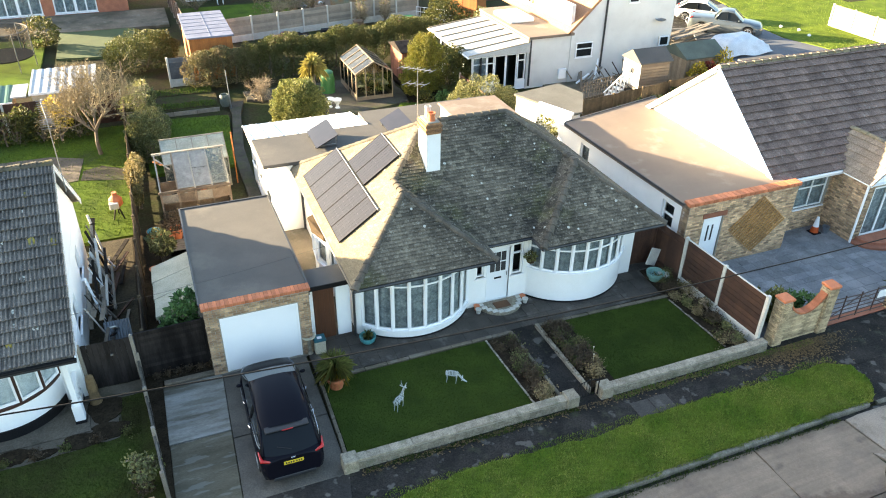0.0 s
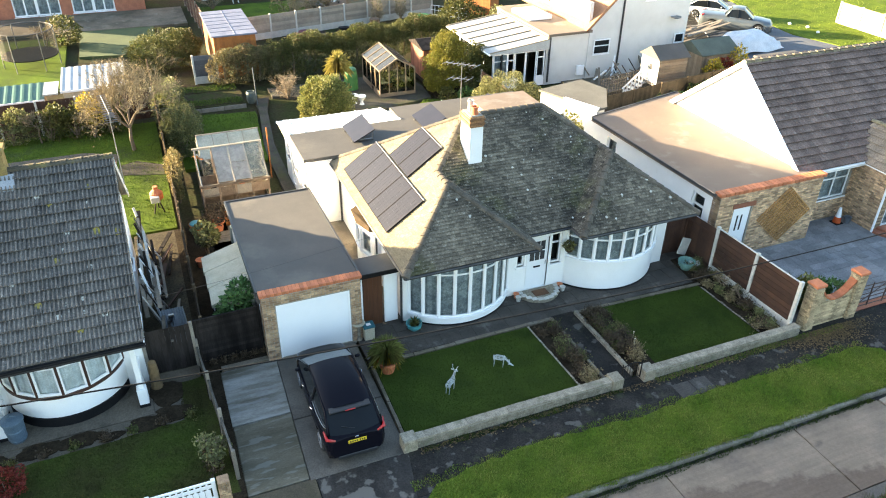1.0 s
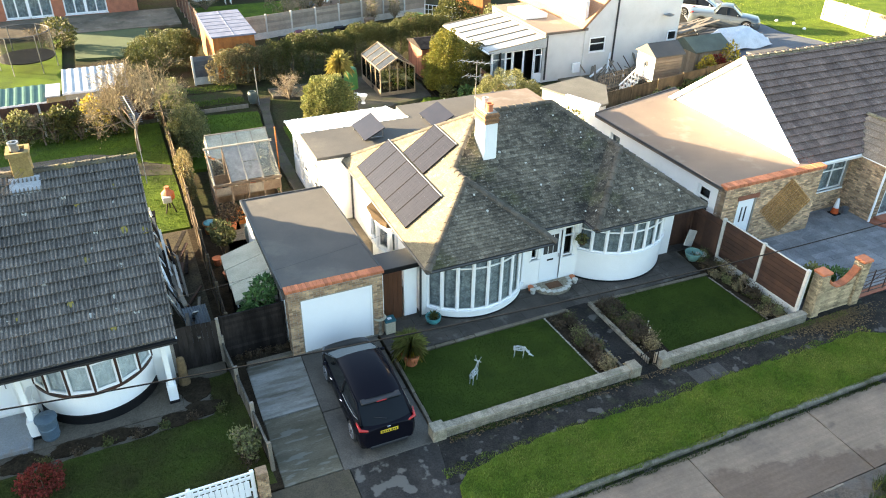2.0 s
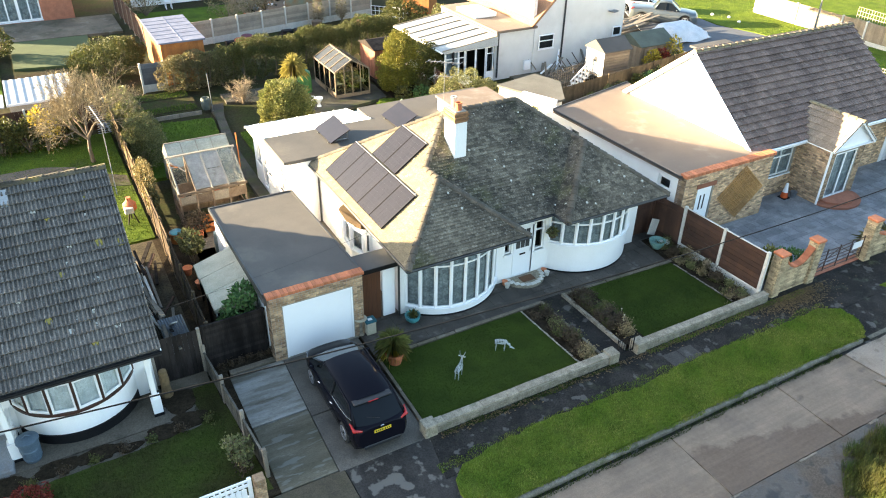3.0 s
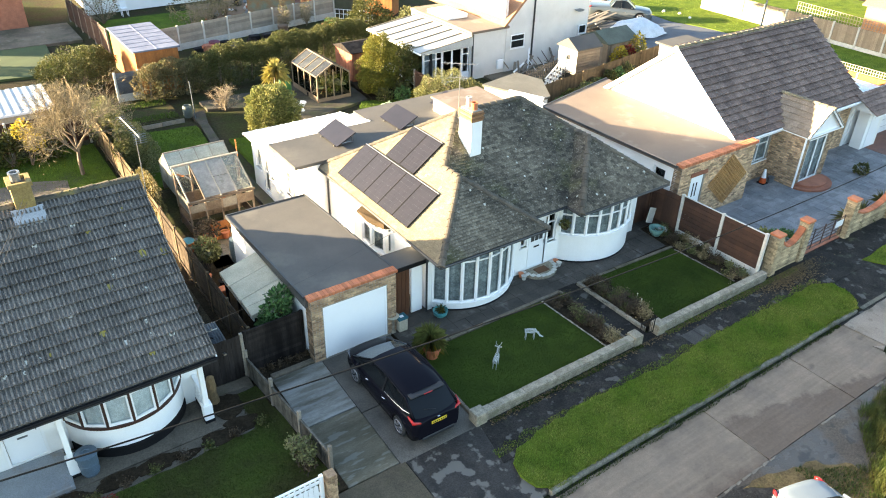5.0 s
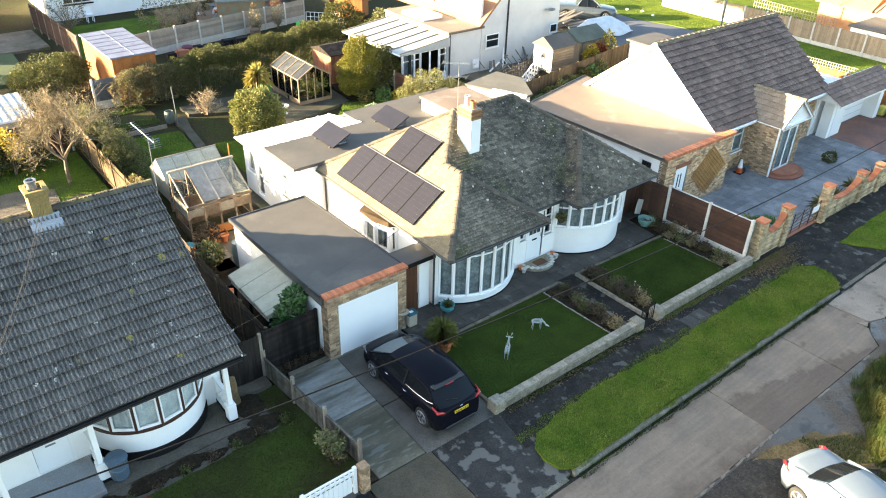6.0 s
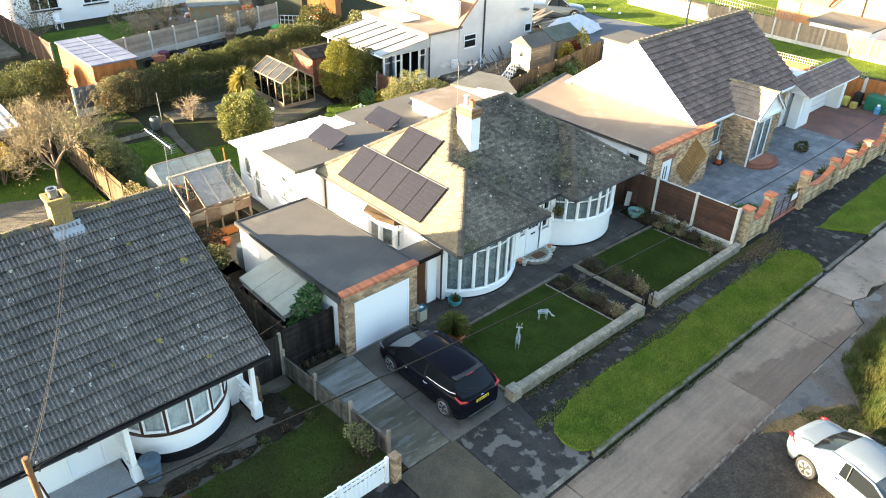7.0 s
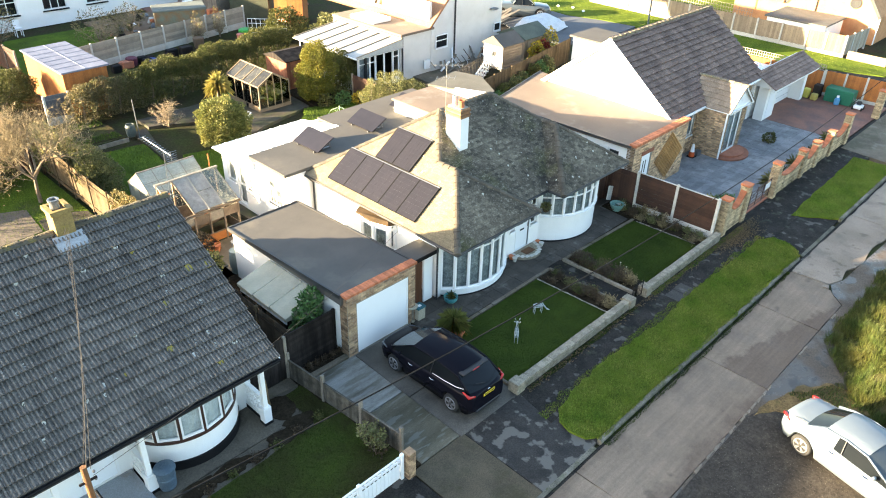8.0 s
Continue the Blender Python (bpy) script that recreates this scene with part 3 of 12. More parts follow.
def worn_patch(x, y, w, d, seed):
    """A craggy closed outline round a point, w by d metres."""
    out = []
    for k in range(34):
        a = 2 * math.pi * k / 34
        q = 0.8 + 0.3 * noise.noise((math.cos(a) * 1.1 + seed * 3.1, math.sin(a) * 1.1, seed)) + 0.12 * noise.noise((math.cos(a) * 5, math.sin(a) * 5 + seed, 7.0))
        out.append((x + w * 0.5 * q * math.cos(a), y + d * 0.5 * q * math.sin(a)))
    return out


# ---- ground, road, pavement ----
g = bmesh.new()
bmesh.ops.create_grid(g, x_segments=40, y_segments=40, size=900)
for v_ in g.verts:
    v_.co.z = -0.17
solo("ground", g, FIELD, "rough grass and bare soil round the houses", kind="structure")

road = thing("road", "worn pale concrete road of large slabs, stained and damp", at=(6, -4.5, -0.1), kind="structure")
joints = [-30.0, -22.8, -15.5, -8.3, -1.17, 6.1, 10.5]
for a, b in zip(joints, joints[1:]):
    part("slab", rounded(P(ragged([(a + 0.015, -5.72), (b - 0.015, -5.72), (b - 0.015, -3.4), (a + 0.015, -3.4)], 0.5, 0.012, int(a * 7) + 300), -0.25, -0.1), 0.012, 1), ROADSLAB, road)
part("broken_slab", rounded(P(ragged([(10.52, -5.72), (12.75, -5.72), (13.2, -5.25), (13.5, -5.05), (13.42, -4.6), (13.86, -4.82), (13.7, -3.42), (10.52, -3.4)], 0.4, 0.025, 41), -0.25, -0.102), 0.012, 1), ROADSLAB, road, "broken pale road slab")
part("patched_slab", rounded(P(ragged([(13.93, -4.85), (14.6, -5.1), (15.5, -4.95), (16.4, -5.25), (18.2, -5.1), (20.6, -5.4), (20.6, -3.38), (13.78, -3.42)], 0.45, 0.05, 42), -0.25, -0.104), 0.012, 1), PALEROAD, road, "cracked pale patched slab")
for a, b in ((20.63, 28.0), (28.03, 35.4), (35.43, 43.0)):
    part("slab", rounded(P(ragged([(a, -5.6), (b, -5.6), (b, -3.4), (a, -3.4)], 0.5, 0.04, int(a)), -0.25, -0.1), 0.012, 1), PALEROAD, road)
part("wedge_stone", rounded(P(ragged([(13.46, -4.62), (13.6, -4.95), (13.88, -4.86)], 0.15, 0.02, 5), -0.25, -0.1), 0.008, 1), PALEROAD, road)
nib = mat("pale_broken_nib", (0.24, 0.2, 0.155), (0.17, 0.14, 0.105), 0.9, scale=3, fine=30, bump=0.4, grain=0.3)
r_nib = random.Random(6)
x = 1.2
while x < 6.3:
    w = r_nib.uniform(0.15, 0.55)
    part("edge_chip", rounded(P(ragged([(x, -5.79 - r_nib.uniform(0, 0.03)), (x + w, -5.77), (x + w - 0.03, -5.725), (x + 0.02, -5.725)], 0.07, 0.018, int(x * 90)), -0.2, -0.1), 0.006, 1), nib, road)
    x += w + r_nib.choice((0.0, 0.01, 0.03, 0.25))
for x0, x1 in ((8.6, 9.3), (11.6, 12.0)):
    part("edge_chip", rounded(P(ragged([(x0, -5.8), (x1, -5.8), (x1, -5.73), (x0, -5.73)], 0.1, 0.012, int(x0 * 9)), -0.2, -0.1), 0.006, 1), nib, road)
solo("asphalt_lane", P(ragged([(-60, -5.735), (10.2, -5.735), (12.8, -5.74), (13.3, -5.2), (13.92, -4.9), (14.6, -5.14), (20.6, -5.45), (60, -5.62), (60, -6.6), (-60, -6.9)], 2.0, 0.01, 3), -0.3, -0.114), WETLANE, "wet broken asphalt strip beside the concrete road", kind="structure")
solo("asphalt_bed", P([(-60, -3.41), (60, -3.41), (60, -3.3), (-60, -3.3)], -0.3, -0.108), ASPHALT, "dark asphalt joint along the kerb", kind="structure")
solo("gravel_yard", P([(-40, -5.82), (4.4, -5.82), (5.4, -6.05), (6.4, -6.6), (7.2, -7.4), (7.2, -9.5), (14, -14), (14, -40), (-40, -40)], -0.3, -0.108), GRAVEL, "dark gravel and broken asphalt parking yard", kind="structure")
solo("sandy_strip", P(ragged([(4.6, -5.95), (5.6, -6.0), (6.9, -6.35), (7.9, -7.1), (8.0, -7.7), (7.2, -8.6), (6.4, -7.3), (5.3, -6.35)], 0.25, 0.1, 21), -0.3, -0.098), SANDDIRT, "sandy brown dirt with dead grass beside the yard", kind="structure")
solo("mud_margin", P(ragged([(4.3, -5.8), (13.0, -5.8), (13.0, -7.2), (8.4, -9.5), (6.2, -9.5), (5.4, -7.0)], 0.4, 0.06, 22), -0.3, -0.111), WETLANE, "wet muddy margin between the road and the bank", kind="structure")
solo("puddle", P(worn_patch(14.8, -5.35, 0.9, 0.45, 4), -0.3, -0.107), PUDDLE, "small puddle in a pothole", kind="structure")
rg_ = random.Random(404)
vs_, fs_ = [], []
for _ in range(7000):
    x, y = rg_.uniform(-3.5, 7.0), -5.85 - rg_.random() ** 1.4 * 5.0
    if x > 4.6 and y > -6.1 - (x - 4.6) * 0.55:
        continue
    q = rg_.uniform(0.006, 0.02)
    a = rg_.uniform(0, 6.28)
    b0 = len(vs_)
    for k in range(3):
        vs_.append((x + q * math.cos(a + k * 2.1), y + q * math.sin(a + k * 2.1), -0.112))
    vs_.append((x, y, -0.108 + q * 0.8))
    fs_ += [(b0, b0 + 1, b0 + 3), (b0 + 1, b0 + 2, b0 + 3), (b0 + 2, b0, b0 + 3)]
tagged(new("loose_gravel", raw("loose_gravel", vs_, fs_, mat("pale_gravel_stone", (0.12, 0.105, 0.088), (0.045, 0.04, 0.033), 0.9, scale=2, island=0.6, bump=0))), "loose pale gravel stones over the dark yard", kind="stuff")

# kerb stones
kerb = thing("kerb", "grey concrete kerb stones along the verge", at=(7, -3.24, 0), kind="structure")
km = raw("kerb_stone", [(0, 0, -0.2), (0.905, 0, -0.2), (0.905, 0.13, -0.2), (0, 0.13, -0.2), (0, 0, 0.0), (0.905, 0, 0.0), (0.905, 0.035, 0.025), (0, 0.035, 0.025), (0.905, 0.13, 0.025), (0, 0.13, 0.025)],
         [(0, 1, 5, 4), (4, 5, 6, 7), (7, 6, 8, 9), (1, 2, 8, 6, 5), (3, 0, 4, 7, 9), (2, 3, 9, 8)], KERBSTONE)
spans = [(0.2, 15.2), (19.6, 40.0), (-30.0, -4.6)]
for a, b in spans:
    for i in range(int((b - a) / 0.915)):
        ob = hang(new("kerb_stone", km), kerb)
        ob.matrix_basis = pose(a + i * 0.915, -3.31, random.uniform(-0.006, 0.006), 0, 0, random.uniform(-0.4, 0.4))
km2 = raw("dropped_kerb", [(0, 0, -0.2), (0.905, 0, -0.2), (0.905, 0.13, -0.2), (0, 0.13, -0.2), (0, 0, -0.08), (0.905, 0, -0.08), (0.905, 0.13, -0.065), (0, 0.13, -0.065)],
          [(0, 1, 5, 4), (4, 5, 6, 7), (1, 2, 6, 5), (3, 0, 4, 7), (2, 3, 7, 6)], KERBSTONE)
for a, b in ((-4.6, 0.2), (15.2, 19.6)):
    for i in range(int((b - a) / 0.915)):
        hang(new("dropped_kerb", km2), kerb).matrix_basis = pose(a + i * 0.915, -3.31, 0)

# pavement and crossovers
solo("pavement", P([(-0.2, -1.8), (60, -1.8), (60, -0.05), (0.15, -0.05)], -0.3, -0.012), ASPHALT, "dark worn asphalt pavement with mossy patches", kind="structure")
solo("pavement_west", P([(-60, -1.46), (-4.55, -1.46), (-4.55, -0.05), (-60, -0.05)], -0.3, -0.012), ASPHALT, "dark asphalt pavement", kind="structure")
solo("crossover_asphalt", P([(-2.4, -3.18), (0.9, -3.18), (0.8, -1.9), (0.1, -1.4), (0.14, -0.3), (-2.4, -0.3)], -0.3, lambda x, y: -0.06 if y < -3 else -0.014), CROSSOVER, "patched broken asphalt crossover with pale bald areas", kind="structure")
solo("crossover_concrete", rounded(P([(-4.5, -3.18), (-2.42, -3.18), (-2.42, -0.25), (-4.5, -0.25)], -0.3, lambda x, y: -0.07 if y < -2 else -0.008), 0.01, 1), DARKCONC, "brown-grey concrete crossover slab", kind="structure")
solo("crossover_east", P([(15.0, -3.18), (19.6, -3.18), (18.3, -1.46), (14.3, -1.46)], -0.3, lambda x, y: -0.07 if y < -2 else -0.014), ASPHALT, "dark asphalt crossover to the neighbour's gate", kind="structure")
pale = thing("patched_slabs", "grey paving slabs let into the asphalt pavement", at=(9, -0.9, 0), kind="structure")
for x, y in ((8.3, -1.05), (8.92, -1.05)):
    part("slab", rounded(B((x, x + 0.6, y - 0.3, y + 0.3, -0.05, -0.004)), 0.008, 1), PAVING, pale)


def grass_blades(name, poly, n, h, material, z, label, seed=1):
    """Many small bent blades over a plan."""
    r = random.Random(seed)
    x0, x1 = min(p[0] for p in poly), max(p[0] for p in poly)
    y0, y1 = min(p[1] for p in poly), max(p[1] for p in poly)
    vs, fs = [], []
    while len(fs) < n:
        x, y = r.uniform(x0, x1), r.uniform(y0, y1)
        if not inside(x, y, poly):
            continue
        a = r.uniform(0, 6.28)
        hh, w = h * r.uniform(0.5, 1.3), r.uniform(0.008, 0.018)
        dx, dy = math.cos(a), math.sin(a)
        lean = r.uniform(0.2, 0.9) * hh
        b0 = len(vs)
        vs += [(x - dy * w, y + dx * w, z - 0.01), (x + dy * w, y - dx * w, z - 0.01), (x + dx * lean, y + dy * lean, z + hh)]
        fs.append((b0, b0 + 1, b0 + 2))
    return tagged(new(name, raw(name, vs, fs, material)), label, kind="stuff")


verge_a = ragged([(0.5, -3.17), (15.0, -3.17), (15.45, -2.85), (15.72, -2.3), (15.7, -1.8), (15.0, -1.42), (12.4, -1.42), (9.4, -1.34), (7.0, -1.5), (3.3, -1.32), (1.3, -1.42), (0.4, -1.6), (0.0, -1.95), (-0.12, -2.4), (0.0, -2.9)], 0.25, 0.06, 3)
verge_b = ragged([(19.6, -3.17), (27.6, -3.17), (27.4, -1.2), (18.3, -1.5)], 0.4, 0.05, 4)
solo("crossover", P([(28.2, -0.25), (37.0, -0.25), (37.0, -3.1), (27.9, -3.1)], -0.3, 0.012), CONCRETE, "pale concrete crossing to the neighbour's drive", kind="structure")
for i, v_ in enumerate((verge_a, verge_b)):
    solo("verge", P(v_, -0.3, 0.015), VERGE, "mown green grass verge beside the road", kind="structure")
    grass_blades("verge_blades", v_, 42000 if i == 0 else 12000, 0.05, BLADE, 0.015, "short bright grass blades of the verge", 5 + i)

# ---- the front garden ----
lawn_a = [(0.24, 0.06), (5.72, 0.06), (5.6, 3.3), (0.3, 3.24)]
lawn_b = [(8.45, 0.2), (12.55, 0.2), (12.45, 3.2), (8.5, 3.34)]
for i, p in enumerate((lawn_a, lawn_b)):
    solo("front_lawn", P(p, -0.3, 0.03), LAWN, "close-clipped dark green front lawn", kind="structure")
    grass_blades("lawn_blades", p, 24000, 0.025, BLADE_L, 0.03, "fine short lawn grass", 8 + i)
beds = [[(5.72, 0.06), (6.52, 0.06), (6.48, 3.32), (5.6, 3.3)], [(7.55, 0.2), (8.45, 0.2), (8.5, 3.34), (7.55, 3.3)], [(12.55, 0.12), (13.5, 0.12), (13.45, 5.0), (12.6, 5.0), (12.45, 3.2)]]
for p in beds:
    solo("flower_bed", P(p, -0.3, 0.02), SOIL, "dark bare winter flower bed soil", kind="structure")
solo("garden_path", P([(6.62, -0.05), (7.42, -0.05), (7.42, 3.55), (6.62, 3.55)], -0.3, 0.0), ASPHALT, "dark worn path from the gate to the door", kind="structure")


BEDSTONE = mat("dull_edging_stone", (0.36, 0.33, 0.27), (0.24, 0.22, 0.18), 0.9, scale=6, fine=30, bump=0.3, rnd=0.3)


def edging(name, p, q, w, h, n, material, label):
    """A row of edging stones between two plan points."""
    t = thing(name, label, at=(*p, 0), kind="structure")
    p, q = Vector(p), Vector(q)
    r = random.Random(n)
    d = (q - p).normalized()
    L = (q - p).length / n
    me = None
    for i in range(n):
        if me is None:
            me = mesh_of("edging_stone", rounded(B((0.008, L - 0.008, -w / 2, w / 2, -0.1, h)), 0.012, 1), material)
        ob = hang(new("edging_stone", me), t)
        ob.matrix_basis = pose(*(p + d * L * i), r.uniform(-0.012, 0.012) - (0.03 * r.random() if n > 15 else 0), 0, 0, math.degrees(math.atan2(d.y, d.x)) + r.uniform(-1, 1))
    return t


edging("lawn_edging", (0.16, 0.0), (0.24, 3.3), 0.1, 0.06, 6, CONCRETE, "weathered concrete edging between lawn and drive")
edging("patio_edging", (0.9, 3.36), (6.58, 3.42), 0.13, 0.06, 8, CONCRETE, "weathered concrete edging between lawn and patio")
edging("path_edging", (6.56, 0.0), (6.54, 3.4), 0.1, 0.08, 5, CONCRETE, "concrete edging along the garden path")
edging("path_edging", (7.48, 0.1), (7.48, 3.42), 0.12, 0.12, 5, STONE, "raised stone edging along the garden path")
edging("patio_edging", (7.5, 3.42), (12.6, 3.3), 0.13, 0.06, 8, CONCRETE, "weathered concrete edging between lawn and patio")
edging("bed_edging", (5.72, 0.1), (5.6, 3.3), 0.06, 0.07, 30, BEDSTONE, "thin pale stones edging the flower bed")
edging("bed_edging", (12.62, 0.3), (12.5, 3.1), 0.06, 0.06, 20, GREYWOOD, "rough stones edging the flower bed")

patio = thing("patio", "dark damp patio slabs along the house front", at=(6, 4.3, 0), kind="structure")
part("patio_bed", P([(0.18, 3.42), (13.4, 3.37), (13.4, 5.6), (0.18, 5.6)], -0.3, -0.012), SOIL, patio)
rp = random.Random(11)
y = 3.5
for row in range(4):
    x, d = 0.2, (0.52, 0.6, 0.5, 0.55)[row]
    while x < 13.2:
        w = rp.uniform(0.45, 0.8)
        part("slab", P([(x + 0.006, y + 0.006), (min(x + w, 13.35) - 0.006, y + 0.006), (min(x + w, 13.35) - 0.006, y + d - 0.006), (x + 0.006, y + d - 0.006)], -0.05, rp.uniform(-0.004, 0.004)), PAVING, patio)
        x += w
    y += d

# driveway
DARKSLAB = mat("oil_dark_concrete", (0.135, 0.12, 0.1), (0.082, 0.073, 0.061), 0.75, spec=0.25, scale=0.8, fine=24, bump=0.2, grain=0.3, stain=(0.035, 0.033, 0.03), stain_scale=1.2, stain_amt=0.6, stain_edge=0.52, wet=0.4)
drive = thing("driveway", "damp grey concrete driveway in two strips of slabs", at=(-2, 2, 0), kind="structure")
for a, b in ((4.72, 2.32), (2.29, -0.22)):
    part("slab", rounded(P([(-4.1, a), (-2.5 + (a - 2) * 0.03, a), (-2.5 + (b - 2) * 0.03, b), (-4.12, b)], -0.3, 0.0), 0.015, 1), DRIVE if a > 4 else OLIVEDRIVE, drive)
for a, b in ((4.68, 2.0), (1.97, -0.3)):
    part("slab", rounded(P([(-2.485 + (a - 2) * 0.03, a), (0.1, a), (0.1, b), (-2.485 + (b - 2) * 0.03, b)], -0.3, -0.006), 0.015, 1), DARKSLAB, drive)
part("slab", rounded(P([(-4.05, 4.76), (-2.45, 4.76), (-2.45, 4.95), (-4.05, 4.95)], -0.3, 0.05), 0.015, 1), CONCRETE, drive)
solo("drive_soil", P([(-4.6, -0.2), (-4.12, -0.2), (-4.1, 5.4), (-4.6, 5.4)], -0.3, 0.005), SOIL, "strip of bare soil along the fence", kind="structure")
solo("drive_soil", P([(-4.6, 4.97), (-2.5, 4.97), (-2.5, 5.4), (-4.6, 5.4)], -0.3, 0.02), SOIL, "weedy soil below the dark fence", kind="structure")


# front garden walls of coursed stone
def stone_wall(x0, x1, pier, h=0.32):
    t = thing("garden_wall", "low wall of coursed grey stone with a flat coping", "wall", at=((x0 + x1) / 2, -0.15, -0.02), kind="structure")
    part("core", B((x0 + 0.02, x1 - 0.02, -0.25, -0.02, -0.1, h - 0.06)), MORTAR, t)
    brick_face(t, (x0, -0.26), (x1, -0.26), -0.02, h - 0.06, STONE, bw=0.38, bh=0.05, proud=0.022, pieces=130, name="stone")
    n = int((x1 - x0) / 0.62)
    L = (x1 - x0) / n
    me = mesh_of("coping", rounded(B((0.003, L - 0.003, -0.275, -0.01, h - 0.06, h)), 0.01, 1), STONE)
    for i in range(n):
        hang(new("coping", me), t).matrix_basis = pose(x0 + i * L, random.uniform(-0.005, 0.005), random.uniform(-0.003, 0.003), random.uniform(-0.6, 0.6), 0, random.uniform(-0.5, 0.5))
    a, b = (x0 - 0.03, x0 + 0.37) if pier == "w" else (x1 - 0.37, x1 + 0.03)
    part("pier", rounded(B((a, b, -0.33, 0.07, -0.1, h + 0.06)), 0.02, 1), STONE, t)
    return t


w1 = stone_wall(0.0, 6.85, "w")
part("pier", rounded(B((6.5, 6.88, -0.33, 0.08, -0.1, 0.37)), 0.02, 1), STONE, w1)
stone_wall(7.65, 13.75, "w")

grass_blades("kerb_grass", ragged([(0.2, -3.24), (15.0, -3.24), (15.0, -3.14), (0.2, -3.14)], 0.4, 0.07, 12), 5200, 0.06, BLADE, 0.015, "ragged grass hanging over the kerb", 84)

# ---- the bungalow with two bow windows ----
house = thing("bungalow", "white rendered bungalow with a mossy brown hipped tile roof", "house", at=(7, 8.5, 0))
EZ, PITCH = 2.62, 0.71


def room_walls(name, bm, label=""):
    return part(name, bm, RENDER, house, label)


bow_l = arc((2.1, 5.12), (5.72, 5.12), 0.88, 8)
bow_r = arc((7.95, 5.12), (11.75, 5.12), 1.02, 9)
room_walls("wall", wall(bmesh.new(), (1.9, 5.12), (12.2, 5.12), -0.1, 2.66, 0.25,
                        [(0.25, 3.78, 0.3, 2.5), (4.13, 4.42, 1.15, 1.95), (4.53, 5.35, 0.12, 2.15), (5.45, 5.85, 1.0, 2.2), (6.1, 9.8, 1.2, 2.5)]))
room_walls("wall", wall(bmesh.new(), (12.2, 5.37), (12.2, 12.15), -0.1, 2.66, 0.25))
room_walls("wall", wall(bmesh.new(), (12.2, 12.4), (1.9, 12.4), -0.1, 2.66, 0.25))
room_walls("wall", wall(bmesh.new(), (1.9, 12.15), (1.9, 5.37), -0.1, 2.66, 0.25, [(3.0, 4.8, 1.1, 2.3)]))


def bow(points, z_sill, z_head, top, label):
    """A bow window: curved wall below, posts, lights with a transom, head board."""
    base = thing("bow_window", label, "window")
    base.location = (*points[len(points) // 2], 0)
    n = len(points)
    fine_pts = []
    for (ax, ay), (bx, by) in zip(points, points[1:]):
        fine_pts += [(ax, ay), ((ax + bx) / 2, (ay + by) / 2)]
    fine_pts.append(points[-1])
    cx = sum(p[0] for p in points) / n
    # curved apron wall, sill and plinth, each a bent solid
    chord = [points[-1], points[0]]

    def curved(out, z0, z1, material, name, lab=""):
        ring = []
        c = Vector((cx, max(p[1] for p in points) + 1.2))
        for p in smooth_pts:
            d = (Vector(p) - c).normalized()
            ring.append(tuple(Vector(p) + d * out))
        back = [(p[0], 5.1) for p in (smooth_pts[-1], smooth_pts[0])]
        return part(name, P(ring + back, z0, z1), material, base, lab)

    smooth_pts = arc(points[0], points[-1], 5.12 - min(p[1] for p in points), 28)
    curved(0.0, -0.1, z_sill - 0.05, RENDER, "apron_wall")
    curved(0.07, z_sill - 0.05, z_sill, UPVC, "sill")
    curved(0.008, -0.1, 0.06, BLACK, "plinth", "black painted plinth")
    curved(0.03, z_head, 2.6, UPVC, "head_board")
    for p, q in zip(points, points[1:]):
        framed_window(base, p, q, z_sill, z_head, cols=1, top=top, frame=0.055, inset=0.0, sill=False, name="light")
    for p in points:
        part("mullion", tube(bmesh.new(), [(p[0], p[1] + 0.03, z_sill), (p[0], p[1] + 0.03, z_head)], 0.065, 6), UPVC, base)
    return base


bow(bow_l, 0.34, 2.42, 0.42, "tall white-framed bow window with net curtains over a curved sill")
bow(bow_r, 1.22, 2.42, 0.34, "white-framed bow window with net curtains over a curved white wall")

# front door and its side windows
framed_window(house, (6.03, 5.12), (6.32, 5.12), 1.15, 1.95, cols=1, curtain=False)
framed_window(house, (7.35, 5.12), (7.75, 5.12), 1.0, 2.2, cols=1, top=0.35, curtain=False)
door = part("door", B((6.44, 7.24, 5.16, 5.22, 0.13, 2.14)), DOORWHITE, house, "white panelled front door with dark glazed squares")
for i in range(3):
    for j in range(2):
        part("door_light", B((6.55 + i * 0.2, 6.72 + i * 0.2, 5.15, 5.158, 1.25 + j * 0.4, 1.6 + j * 0.4)), DARKROOM, door)
part("letter_plate", rounded(B((6.72, 6.98, 5.145, 5.158, 0.95, 1.02)), 0.004, 1), BLACK, door)
part("door_handle", tube(bmesh.new(), [(7.16, 5.12, 1.05), (7.16, 5.12, 1.2)], 0.014, 8), METAL, door)
part("door_frame", B((6.40, 6.43, 5.1, 5.24, 0.12, 2.2), (7.25, 7.28, 5.1, 5.24, 0.12, 2.2), (6.40, 7.28, 5.1, 5.24, 2.15, 2.22)), UPVC, house)
bpy.context.view_layer.update()

